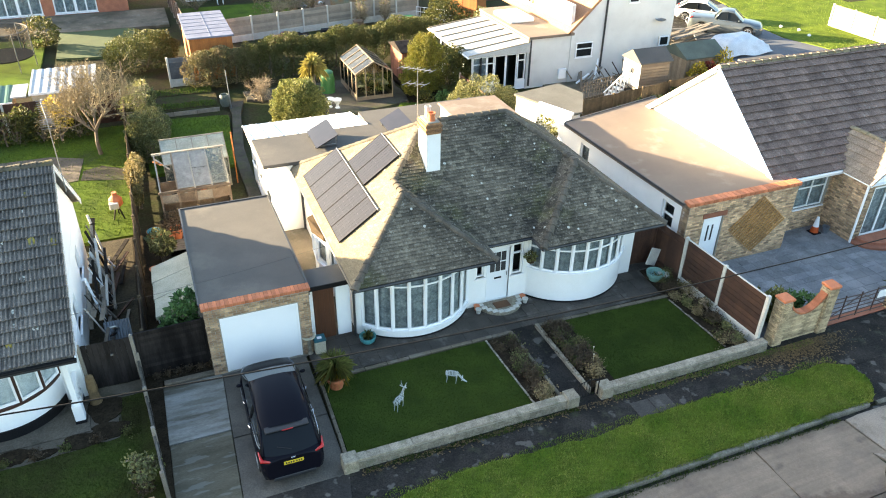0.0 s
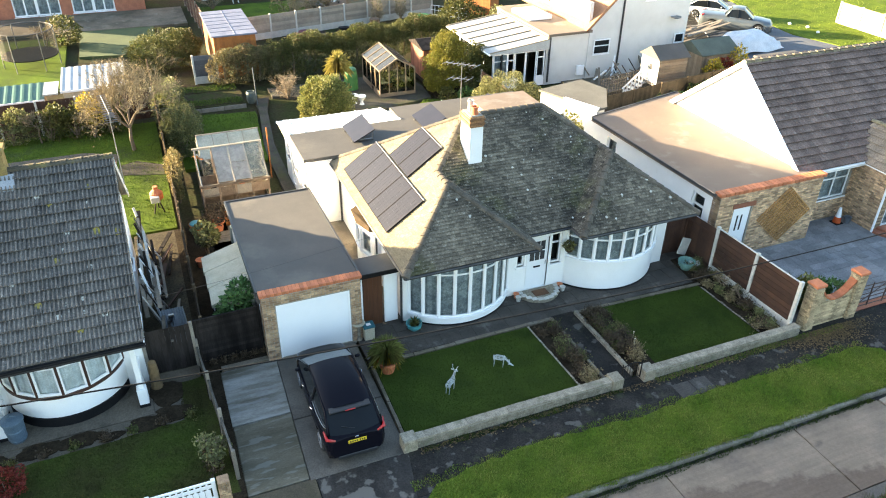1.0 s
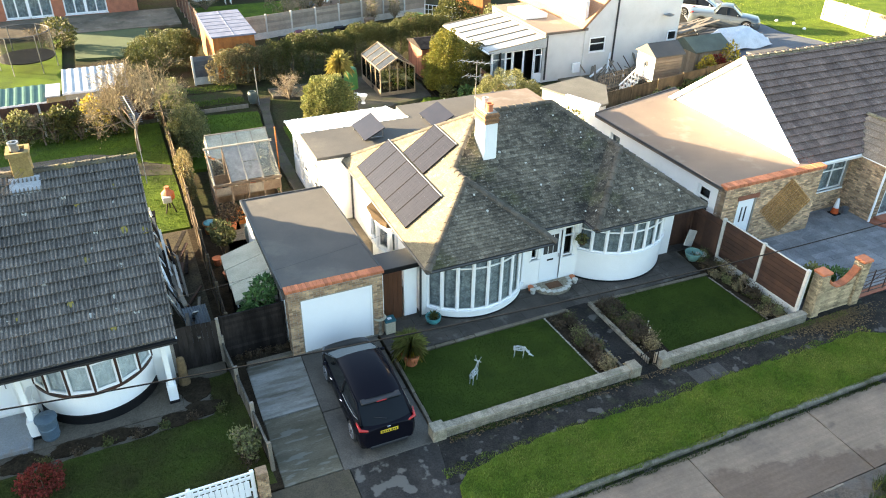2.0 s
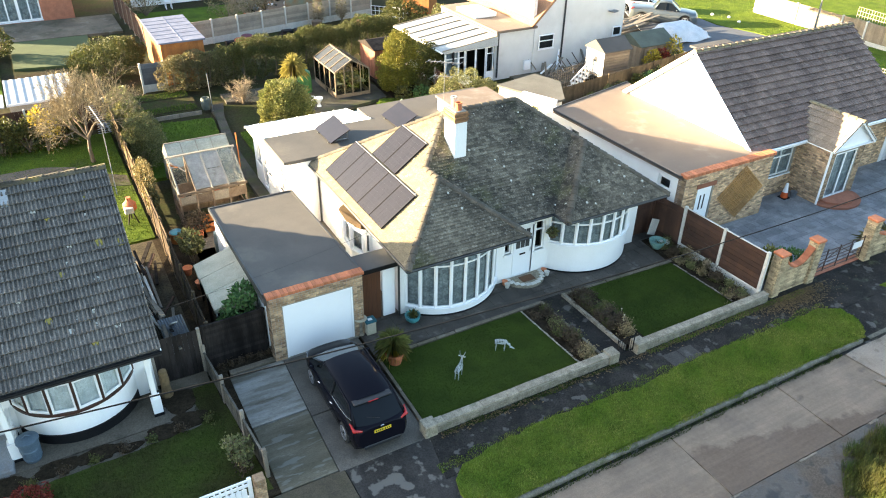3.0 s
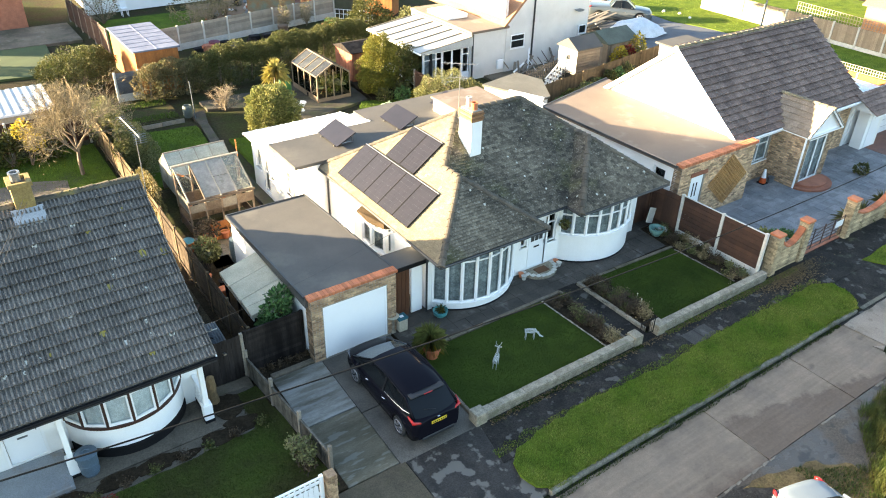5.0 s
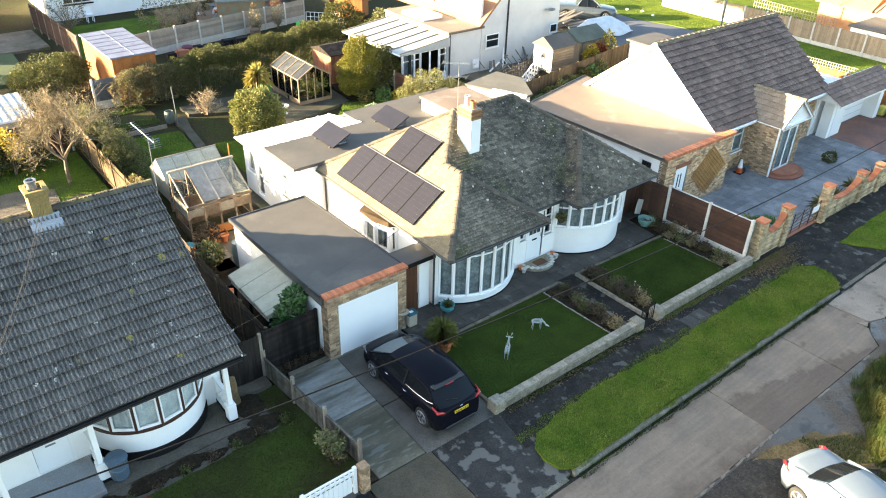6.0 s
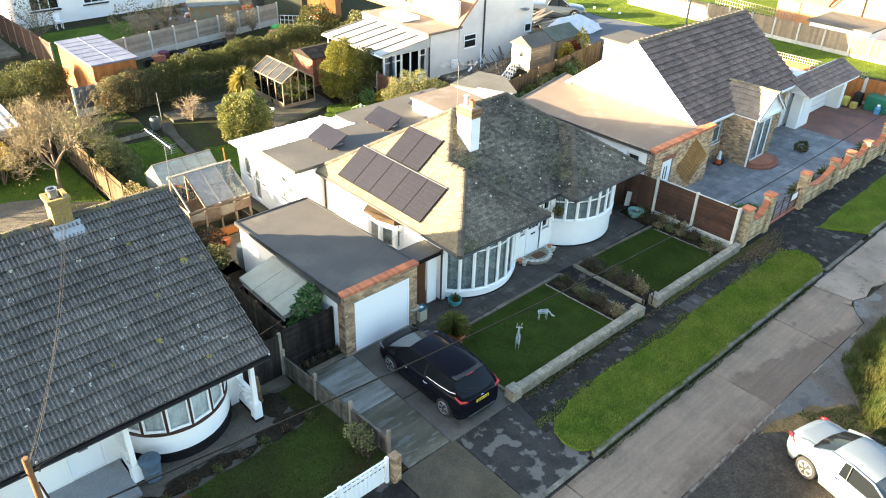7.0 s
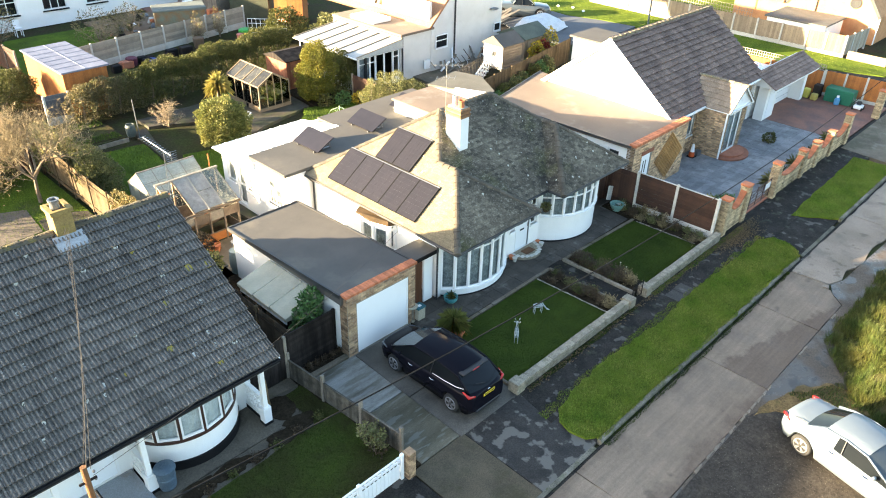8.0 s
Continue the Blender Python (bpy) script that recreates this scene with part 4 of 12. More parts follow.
# roof: slopes from the plan, with one pitch all round
W0, E0, Y0, YM, Y1 = 1.55, 12.5, 3.86, 4.75, 12.65
XL, XR, YR = 6.17, 7.8, 3.97
AL, JL = (3.86, 6.17), (3.86, 7.06)
AR, JR = (10.15, 6.32), (10.15, 7.10)
RL, RR = (5.5, 8.7), (8.55, 8.7)
SLOPES = [
    ((W0, Y0), (1, 0), [(W0, Y0), AL, JL, RL, (W0, Y1)]),
    ((W0, Y0), (0, 1), [(W0, Y0), (XL, Y0), AL]),
    ((XL, Y0), (-1, 0), [(XL, Y0), (XL, YM), JL, AL]),
    ((XL, YM), (0, 1), [(XL, YM), (XR, YM), JR, RR, RL, JL]),
    ((XR, YR), (1, 0), [(XR, YR), AR, JR, (XR, YM)]),
    ((XR, YR), (0, 1), [(XR, YR), (E0, YR), AR]),
    ((E0, YR), (-1, 0), [(E0, YR), (E0, Y1), RR, JR, AR]),
    ((E0, Y1), (0, -1), [(E0, Y1), (W0, Y1), RL, RR]),
]
roof = part("roof", P([(W0 + 0.05, Y0 + 0.05), (XL - 0.05, Y0 + 0.05), (XL - 0.05, YM + 0.05), (XR + 0.05, YM + 0.05), (XR + 0.05, YR + 0.05), (E0 - 0.05, YR + 0.05), (E0 - 0.05, Y1 - 0.05), (W0 + 0.05, Y1 - 0.05)], EZ - 0.1, EZ - 0.06), UPVC, house, "mossy brown tiled hipped roof")


def roof_z(o, nin, x, y):
    return EZ + PITCH * ((x - o[0]) * nin[0] + (y - o[1]) * nin[1])


deck = bmesh.new()
for o, nin, poly in SLOPES:
    deck.faces.new([deck.verts.new((x, y, roof_z(o, nin, x, y))) for x, y in poly])
bmesh.ops.recalc_face_normals(deck, faces=deck.faces[:])
part("roof_deck", deck, TILE_A, roof)
CK = math.sqrt(1 + PITCH * PITCH)
for k, (o, nin, poly) in enumerate(SLOPES):
    u = Vector((nin[1], -nin[0], 0))
    v = Vector((nin[0], nin[1], PITCH)).normalized()
    st = [((x - o[0]) * u.x + (y - o[1]) * u.y, ((x - o[0]) * nin[0] + (y - o[1]) * nin[1]) * CK) for x, y in poly]
    # only the sunlit main west slope takes the lighter TILE_W
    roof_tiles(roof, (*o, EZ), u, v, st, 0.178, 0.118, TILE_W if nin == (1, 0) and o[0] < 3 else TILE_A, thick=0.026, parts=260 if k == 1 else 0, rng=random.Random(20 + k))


def on_roof(x, y):
    for o, nin, poly in SLOPES:
        if inside(x + 1e-4, y + 1e-4, poly):
            return roof_z(o, nin, x, y)
    return EZ


def r3(p, z):
    return (*p, z)


ZA = EZ + PITCH * 2.31
ZR = EZ + PITCH * 3.95
ZRW = EZ + PITCH * 2.35
for p, q in (((W0, Y0, EZ), r3(AL, ZA)), ((XL, Y0, EZ), r3(AL, ZA)), (r3(AL, ZA), r3(JL, ZA)), (r3(JL, ZA), r3(RL, ZR)), (r3(RL, ZR), r3(RR, ZR)),
             ((XR, YR, EZ), r3(AR, ZRW)), ((E0, YR, EZ), r3(AR, ZRW)), (r3(AR, ZRW), r3(JR, ZRW)), (r3(JR, ZRW), r3(RR, ZR)),
             ((W0, Y1, EZ), r3(RL, ZR)), ((E0, Y1, EZ), r3(RR, ZR))):
    ridge_tiles(roof, p, q, RIDGE_A, r=0.112, length=0.3)
for p, q in (((W0, Y0), (XL, Y0)), ((XL, Y0), (XL, YM)), ((XL, YM), (XR, YM)), ((XR, YM), (XR, YR)), ((XR, YR), (E0, YR)), ((E0, YR), (E0, Y1)), ((E0, Y1), (W0, Y1)), ((W0, Y1), (W0, Y0))):
    part("gutter", tube(bmesh.new(), [(*p, EZ - 0.06), (*q, EZ - 0.06)], 0.055, 8), FASCIA, house, "black rainwater gutter")
part("downpipe", tube(bmesh.new(), [(1.6, 5.0, EZ - 0.1), (1.82, 5.06, EZ - 0.35), (1.82, 5.06, 0.0)], 0.038, 8), FASCIA, house, "black downpipe")
part("downpipe", tube(bmesh.new(), [(1.6, 12.45, EZ - 0.1), (1.83, 12.3, EZ - 0.4), (1.83, 12.3, 0.0)], 0.038, 8), FASCIA, house, "black downpipe")

# chimney
HEADBRICK = mat("brown_chimney_brick", (0.32, 0.17, 0.08), (0.2, 0.11, 0.06), 0.95, scale=7, fine=25, bump=0.5, island=0.25, grain=0.4, stain=(0.09, 0.07, 0.05), stain_scale=4, stain_amt=0.6)
chimney = part("chimney", B((5.02, 5.5, 7.12, 7.85, 3.6, 5.62)), RENDER, house, "white rendered chimney with a red brick head")
part("brick_head", rounded(B((5.0, 5.52, 7.1, 7.87, 5.62, 5.70), (4.97, 5.55, 7.07, 7.9, 5.702, 5.775), (5.0, 5.52, 7.1, 7.87, 5.777, 5.85), (4.97, 5.55, 7.07, 7.9, 5.852, 5.925), (5.0, 5.52, 7.1, 7.87, 5.927, 5.985)), 0.008, 1), HEADBRICK, chimney)
part("flaunching", rounded(B((5.04, 5.48, 7.14, 7.83, 5.97, 6.02)), 0.02, 1), MORTAR, chimney)
part("chimney_pot", lathe(bmesh.new(), (5.26, 7.32, 6.0), [(0.13, 0), (0.12, 0.05), (0.105, 0.22), (0.13, 0.24), (0.13, 0.28), (0.09, 0.28), (0.08, 0.1)], 16), REDTILE, chimney)
part("chimney_pot", lathe(bmesh.new(), (5.26, 7.65, 6.0), [(0.1, 0), (0.09, 0.32), (0.11, 0.34), (0.11, 0.38), (0.07, 0.38), (0.06, 0.1)], 16), POST, chimney, "pale chimney pot with a cowl")

# aerial on the chimney
aerial = thing("television_aerial", "thin grey aerial on a mast fixed to the chimney", "aerial", at=(5.1, 7.6, 5.9))
part("mast", tube(bmesh.new(), [(4.98, 7.86, 5.55), (5.0, 7.87, 7.6)], 0.013, 8), METAL, aerial)
bm = tube(bmesh.new(), [(4.62, 8.35, 7.5), (5.3, 7.35, 7.6)], 0.012, 6)
part("boom", bm, METAL, aerial)
for i in range(7):
    t = i / 6
    c = Vector((4.62 + 0.68 * t, 8.35 - 1.0 * t, 7.5 + 0.1 * t))
    part("element", tube(bmesh.new(), [c + Vector((-0.16, -0.11, 0)), c + Vector((0.16, 0.11, 0))], 0.007, 5), METAL, aerial)
part("boom", tube(bmesh.new(), [(4.7, 8.1, 7.05), (5.15, 7.6, 7.1)], 0.012, 6), METAL, aerial)
for i in range(4):
    t = i / 3
    c = Vector((4.7 + 0.45 * t, 8.1 - 0.5 * t, 7.05 + 0.05 * t))
    part("element", tube(bmesh.new(), [c + Vector((-0.2, -0.14, 0)), c + Vector((0.2, 0.14, 0))], 0.007, 5), METAL, aerial)


# solar panels on the west slope
CELLLINE = mat("cell_grid_line", (0.02, 0.019, 0.023), (0.023, 0.021, 0.026), 0.4)
def slope_panel(x0, x1, y0, y1):
    t = thing("solar_panel", "dark matt solar panel in a black frame on the tiles", "solar panel", at=(x0, y0, 0), group="roof solar panels")
    lift = 0.11
    za, zb = EZ + PITCH * (x0 - W0) + lift, EZ + PITCH * (x1 - W0) + lift
    t.location.z = za
    bm = bmesh.new()

    def plate(a, b, c, d, top, bottom):
        v = []
        for off in (bottom, top):
            for x, y in ((a, c), (b, c), (b, d), (a, d)):
                s = (x - x0) / (x1 - x0)
                v.append(bm.verts.new((x - PITCH * off / CK, y, za + (zb - za) * s + off / CK)))
        for f in ((0, 3, 2, 1), (4, 5, 6, 7), (0, 1, 5, 4), (1, 2, 6, 5), (2, 3, 7, 6), (3, 0, 4, 7)):
            bm.faces.new([v[i] for i in f])

    plate(x0 + 0.02, x1 - 0.02, y0 + 0.02, y1 - 0.02, 0.0, -0.035)
    part("cell_sheet", bm, PANEL, t)
    bm = bmesh.new()
    for a, b, c, d in ((x0, x1, y0, y0 + 0.02), (x0, x1, y1 - 0.02, y1), (x0, x0 + 0.018, y0 + 0.02, y1 - 0.02), (x1 - 0.018, x1, y0 + 0.02, y1 - 0.02)):
        plate(a, b, c, d, 0.006, -0.04)
    part("frame", bm, BLACK, t)
    bm = bmesh.new()
    for yy in (y0 + 0.2, y1 - 0.24):
        plate(x0 + 0.08, x1 - 0.08, yy, yy + 0.04, -0.04, -0.11)
    part("rail", bm, METAL, t)
    for i in range(1, 8):
        bm = bmesh.new()
        x = x0 + (x1 - x0) * i / 8
        plate(x - 0.005, x + 0.005, y0 + 0.03, y1 - 0.03, 0.003, -0.01)
        part("cell_line", bm, CELLLINE, t)
    for i in range(1, 6):
        bm = bmesh.new()
        y = y0 + (y1 - y0) * i / 6
        plate(x0 + 0.03, x1 - 0.03, y - 0.005, y + 0.005, 0.004, -0.01)
        part("cell_line", bm, CELLLINE, t)
    bm = bmesh.new()
    plate(x1 + 0.004, x1 + 0.032, y0, y1, 0.006, -0.05)
    part("edge_trim", bm, METAL, t, "silver edge trim")
    return t


for i in range(5):
    slope_panel(1.74, 3.02, 6.2 + i * 1.0, 7.19 + i * 1.0)
for i in range(2):
    slope_panel(3.09, 4.33, 7.9 + i * 0.96, 8.85 + i * 0.96)

# side bay on the west wall
BAYCURTAIN = mat("white_lace_curtain", (0.86, 0.85, 0.82), (0.7, 0.69, 0.66), 0.95, scale=4, bump=0.05)
sb = thing("side_bay", "small white angled bay window with a flat felt roof", "window", at=(1.6, 8.1, 1))
pts = [(1.9, 9.1), (1.47, 8.85), (1.42, 8.1), (1.62, 7.45), (1.9, 7.32)]
part("apron", P(pts, 0.0, 1.12), RENDER, sb)
part("sill", P([(1.9, 9.16), (1.41, 8.9), (1.35, 8.09), (1.57, 7.39), (1.9, 7.25)], 1.12, 1.17), UPVC, sb)
for p, q in zip(pts, pts[1:]):
    framed_window(sb, p, q, 1.17, 2.3, cols=1, top=0.22, frame=0.12, inset=0.0, sill=False, name="light")
for p in pts[1:-1]:
    part("mullion", tube(bmesh.new(), [(p[0] + 0.01, p[1], 1.17), (p[0] + 0.01, p[1], 2.3)], 0.07, 8), UPVC, sb)
part("roof_cover", P([(1.89, 9.25), (1.33, 8.98), (1.27, 8.08), (1.5, 7.33), (1.89, 7.15)], 2.3, lambda x, y: 2.36 if x < 1.5 else 2.5), mat("dark_brown_felt", (0.07, 0.048, 0.028), (0.05, 0.036, 0.022), 0.95, scale=2, fine=40, bump=0.15, spec=0.1), sb, "dark brown felt cover")

# doorstep
step = thing("doorstep", "half-round pale stone doorstep with a brown mat", "step", at=(6.9, 5.0, 0))
ring = [(6.9 + 0.8 * math.cos(a), 5.1 + 0.78 * math.sin(a)) for a in [math.pi + math.pi * i / 18 for i in range(19)]]
part("tread", rounded(P(ring, -0.02, 0.12), 0.02, 2), STONE, step)
for i in range(11):
    a = math.pi + math.pi * (i + 0.5) / 11
    c = (6.9 + 0.72 * math.cos(a), 5.1 + 0.7 * math.sin(a))
    part("stone", rounded(B((c[0] - 0.1, c[0] + 0.1, c[1] - 0.08, c[1] + 0.08, 0.1, 0.145)), 0.02, 1), POST, step)
solo("door_mat", rounded(B((6.6, 7.15, 4.6, 4.95, 0.121, 0.14)), 0.006, 1), mat("coir_mat", (0.14, 0.07, 0.035), (0.1, 0.05, 0.03), 0.98, fine=60, bump=0.5), "brown coir mat on the doorstep", "mat")

# ---- rear extension with flat felt roof and clear lean-to ----
ext = thing("rear_extension", "white flat-roofed rear extension with a pale sheet lean-to", "extension", at=(3, 14.5, 0))
part("wall", wall(bmesh.new(), (0.75, 17.4), (0.75, 12.65), -0.1, 2.6, 0.2, [(0.15, 0.8, 1.0, 2.1), (0.95, 1.55, 0.1, 2.1), (1.7, 2.4, 1.0, 2.1), (3.3, 4.3, 1.0, 2.1)]), RENDER, ext)
part("wall", wall(bmesh.new(), (0.75, 12.45), (1.89, 12.45), -0.1, 2.8, 0.2), RENDER, ext)
part("wall", wall(bmesh.new(), (11.5, 17.6), (0.75, 17.6), -0.1, 2.3, 0.2), RENDER, ext)
framed_window(ext, (0.75, 17.25), (0.75, 16.6), 1.0, 2.1, cols=1, curtain_mat=BAYCURTAIN)
framed_window(ext, (0.75, 15.7), (0.75, 15.0), 1.0, 2.1, cols=1, curtain_mat=BAYCURTAIN)
framed_window(ext, (0.75, 14.1), (0.75, 13.1), 1.0, 2.1, cols=2, top=0.3, curtain_mat=BAYCURTAIN)
framed_window(ext, (0.75, 16.45), (0.75, 15.85), 0.1, 2.1, cols=1, top=1.0, frame=0.09, curtain_mat=BAYCURTAIN, sill=False, name="glazed_door")
part("flat_roof", B((0.5, 11.6, 12.35, 14.95, 2.8, 2.93)), FELT, ext)
SHEET = mat("pale_roof_sheet", (0.78, 0.78, 0.76), (0.7, 0.7, 0.68), 0.5, scale=1, fine=40, bump=0.05, grain=0.06)
for i in range(8):
    a = 0.55 + i * 0.6
    part("roof_sheet", P([(a, 14.95), (a + 0.598, 14.95), (a + 0.598, 17.85), (a, 17.85)], 2.25, lambda x, y: 2.93 - (y - 14.95) * 0.19), SHEET, ext, "pale roof sheet")
for i in range(9):
    a = 0.535 + i * 0.6
    part("glazing_bar", beam(bmesh.new(), (a, 14.95, 2.955), (a, 17.88, 2.4), 0.035, 0.03), UPVC, ext)
part("flat_roof_east", B((5.4, 11.6, 14.95, 16.6, 2.72, 2.86)), FELT, ext)
part("gutter", tube(bmesh.new(), [(0.5, 17.9, 2.33), (5.4, 17.9, 2.33)], 0.05, 8), UPVC, ext)

# tilted panels on stands on the flat roof
for x, y in ((2.75, 13.05), (5.9, 13.2), (8.8, 13.5)):
    t = thing("flat_roof_panel", "dark solar panel tilted on a metal stand on the felt roof", "solar panel", at=(x, y, 2.93), group="flat roof solar panels")
    part("cell_sheet", beam(bmesh.new(), (x + 0.4, y, 3.24), (x + 0.4, y + 1.75, 3.24), 0.98, 0.04, up=(-0.5, 0, 1)), PANEL, t)
    bm = bmesh.new()
    for yy in (y + 0.3, y + 1.45):
        beam(bm, (x - 0.05, yy, 2.96), (x + 0.85, yy, 2.96), 0.05, 0.05)
        beam(bm, (x + 0.82, yy, 2.96), (x + 0.82, yy, 3.42), 0.04, 0.04)
    part("stand", bm, METAL, t)
# white walled dormer at the back
dormer = thing("rear_dormer", "white boxy rear roof projection with a flat felt top", "dormer", at=(9.5, 12.5, 2.9))
part("wall", B((8.5, 11.0, 12.0, 14.6, 2.86, 3.5)), RENDER, dormer)
part("flat_top", rounded(B((8.4, 11.1, 11.9, 14.7, 3.5, 3.6)), 0.02, 1), FELT_R, dormer)

# ---- garage ----
garage = thing("garage", "flat-roofed single garage with brick front and white door", "garage", at=(-1.1, 8, 0))
part("wall", wall(bmesh.new(), (-2.62, 4.72), (0.38, 4.72), -0.1, 2.36, 0.22, [(0.39, 2.65, 0.0, 1.98)]), MORTAR, garage)
brick_face(garage, (-2.62, 4.72), (0.38, 4.72), 0.0, 2.36, BRICK, holes=[(0.37, 2.67, -0.1, 1.99)], pieces=260)
brick_face(garage, (-2.62, 5.1), (-2.62, 4.72), 0.0, 2.36, BRICK)
brick_face(garage, (0.38, 4.72), (0.38, 5.1), 0.0, 2.36, BRICK)
part("wall", wall(bmesh.new(), (-2.6, 11.2), (-2.6, 5.1), -0.1, 2.06, 0.2), RENDER, garage)
part("wall", wall(bmesh.new(), (0.35, 5.1), (0.35, 11.2), -0.1, 2.06, 0.2), RENDER, garage)
part("wall", wall(bmesh.new(), (0.35, 11.4), (-2.6, 11.4), -0.1, 2.06, 0.2), RENDER, garage)
part("roof", P([(-2.72, 4.9), (0.45, 4.9), (0.42, 11.5), (-2.72, 11.5)], 2.05, lambda x, y: 2.40 - (y - 4.9) * 0.04), FELT, garage, "flat grey felt roof")
bm = bmesh.new()
for a in (-2.7, 0.42):
    beam(bm, (a, 4.95, 2.36), (a, 11.5, 2.1), 0.06, 0.14)
beam(bm, (-2.72, 11.5, 2.1), (0.44, 11.5, 2.1), 0.06, 0.14)
part("fascia", bm, FASCIA, garage)
n = 28
me = mesh_of("coping_tile", rounded(B((0.003, 3.12 / n - 0.002, 4.67, 4.98, 2.36, 2.46)), 0.01, 1), REDTILE)
for i in range(n):
    hang(new("coping_tile", me), garage).matrix_basis = pose(-2.68 + i * 3.12 / n, 0, random.uniform(-0.004, 0.004))
part("garage_door", B((-2.21, 0.01, 4.74, 4.79, 0.01, 1.96)), DOORWHITE, garage, "plain white up-and-over door")
part("door_frame", B((-2.23, -2.17, 4.715, 4.75, 0.01, 1.98), (-0.03, 0.03, 4.715, 4.75, 0.01, 1.98), (-2.17, -0.03, 4.715, 4.75, 1.92, 1.98)), UPVC, garage)

# side passage gate between garage and house
sg = thing("side_gate", "brown wooden side gate beside a white panel, roofed over", "gate", at=(1.2, 5.25, 0))
part("jamb", B((0.44, 0.58, 5.22, 5.3, 0.03, 2.02)), UPVC, sg)
part("door", rounded(B((0.6, 1.24, 5.25, 5.3, 0.03, 1.95)), 0.006, 1), DOORWOOD, sg)
for i in range(4):
    part("board", B((0.615 + i * 0.155, 0.755 + i * 0.155, 5.238, 5.252, 0.05, 1.93)), DOORWOOD, sg)
part("panel", rounded(B((1.3, 1.75, 5.22, 5.3, 0.05, 2.05)), 0.01, 1), UPVC, sg)
part("canopy", rounded(B((0.4, 1.9, 5.1, 6.1, 2.06, 2.16)), 0.01, 1), FELT, sg)
part("canopy_edge", B((0.4, 1.9, 5.07, 5.1, 2.02, 2.17)), BLACK, sg)
solo("side_passage", P([(0.4, 5.3), (1.9, 5.3), (1.9, 12.4), (0.4, 12.4)], -0.3, 0.0), CONCRETE, "narrow concrete side passage", kind="structure")

RIDGE_L = mat("yellow_lichened_ridge", (0.105, 0.09, 0.062), (0.075, 0.068, 0.052), 0.95, scale=3, fine=18, bump=0.4, rnd=0.2, stain=(0.17, 0.14, 0.04), stain_scale=2.5, stain_amt=0.7, stain_edge=0.52)
# ---- neighbour's bungalow with large grey tile roof ----
nb = thing("neighbour_bungalow", "white bungalow with a large grey concrete tile roof", "house", at=(-11, 9, 0))
# LX0: unseen west end, lengthened so the roof shades the gravel yard
LX0, LX1, LYF, LYR, LYB, LZE, LZR = -26.0, -5.85, 3.7, 8.95, 12.8, 2.5, 5.58
LP = (LZR - LZE) / (LYR - LYF)
LPB = (LZR - LZE) / (LYB - LYR)
part("wall", wall(bmesh.new(), (-25.8, 5.1), (-6.1, 5.1), -0.1, 2.6, 0.25, [(14.6, 15.5, 0.2, 2.15)]), RENDER, nb)
part("wall", wall(bmesh.new(), (-6.1, 5.35), (-6.1, 12.5), -0.1, 2.58, 0.25, [(1.35, 2.25, 1.1, 2.0), (4.35, 5.15, 1.1, 2.0)]), RENDER, nb)
gable = bmesh.new()
v = [gable.verts.new((x, y, z)) for x in (-6.1, -6.35) for y, z in ((5.0, 2.6), (12.45, 2.6), (LYR, LZR - 0.12))]
gable.faces.new(v[:3]); gable.faces.new(v[5:2:-1])
for a, b in ((0, 1), (1, 2), (2, 0)):
    gable.faces.new((v[a], v[a + 3], v[b + 3], v[b]))
part("gable_wall", gable, RENDER, nb)
framed_window(nb, (-6.1, 6.7), (-6.1, 7.6), 1.1, 2.0, cols=1, curtain=False)
framed_window(nb, (-6.1, 9.7), (-6.1, 10.5), 1.1, 2.0, cols=1, curtain=False)
lroof = part("roof", B((LX0, LX1 - 0.02, LYF + 0.02, LYF + 1.5, LZE - 0.12, LZE - 0.08)), UPVC, nb, "large grey roof of ribbed concrete tiles with lichen spots")
deck = bmesh.new()
for ys, ye in ((LYF, LYR), (LYB, LYR)):
    f = [deck.verts.new(p) for p in ((LX0, ys, LZE), (LX1, ys, LZE), (LX1, ye, LZR), (LX0, ye, LZR))]
    deck.faces.new(f)
    f = [deck.verts.new(p) for p in ((LX0, ys, LZE - 0.08), (LX1, ys, LZE - 0.08), (LX1, ye, LZR - 0.1), (LX0, ye, LZR - 0.1))]
    deck.faces.new(f)
part("roof_deck", deck, TILE_L, lroof)
LC = math.sqrt(1 + LP * LP)
run = (LYR - LYF) * LC
roof_tiles(lroof, (LX0, LYF, LZE), (1, 0, 0), (0, 1, LP), [(0, 0), (LX1 - LX0, 0), (LX1 - LX0, run), (0, run)], 0.215, 0.335, TILE_L, profile=ROMAN_TILE, roll=0.045, thick=0.075, bond=0.0, lift=0.02, clip=True)
run_b = (LYB - LYR) * math.sqrt(1 + LPB * LPB)
roof_tiles(lroof, (LX1, LYB, LZE), (-1, 0, 0), (0, -1, LPB), [(0, 0), (LX1 - LX0, 0), (LX1 - LX0, run_b), (0, run_b)], 0.215, 0.335, TILE_L, profile=ROMAN_TILE, roll=0.045, thick=0.075, bond=0.0, lift=0.02, clip=True)
ridge_tiles(lroof, (LX1, LYR, LZR + 0.04), (LX0, LYR, LZR + 0.04), RIDGE_L, r=0.12, length=0.42)
for ys in (LYF, LYB):
    part("barge_board", beam(bmesh.new(), (LX1 - 0.02, ys, LZE - 0.08), (LX1 - 0.02, LYR, LZR - 0.08), 0.03, 0.18), UPVC, nb)
part("gutter", tube(bmesh.new(), [(LX0, LYF - 0.05, LZE - 0.05), (LX1, LYF - 0.05, LZE - 0.05)], 0.042, 8), BLACK, nb)
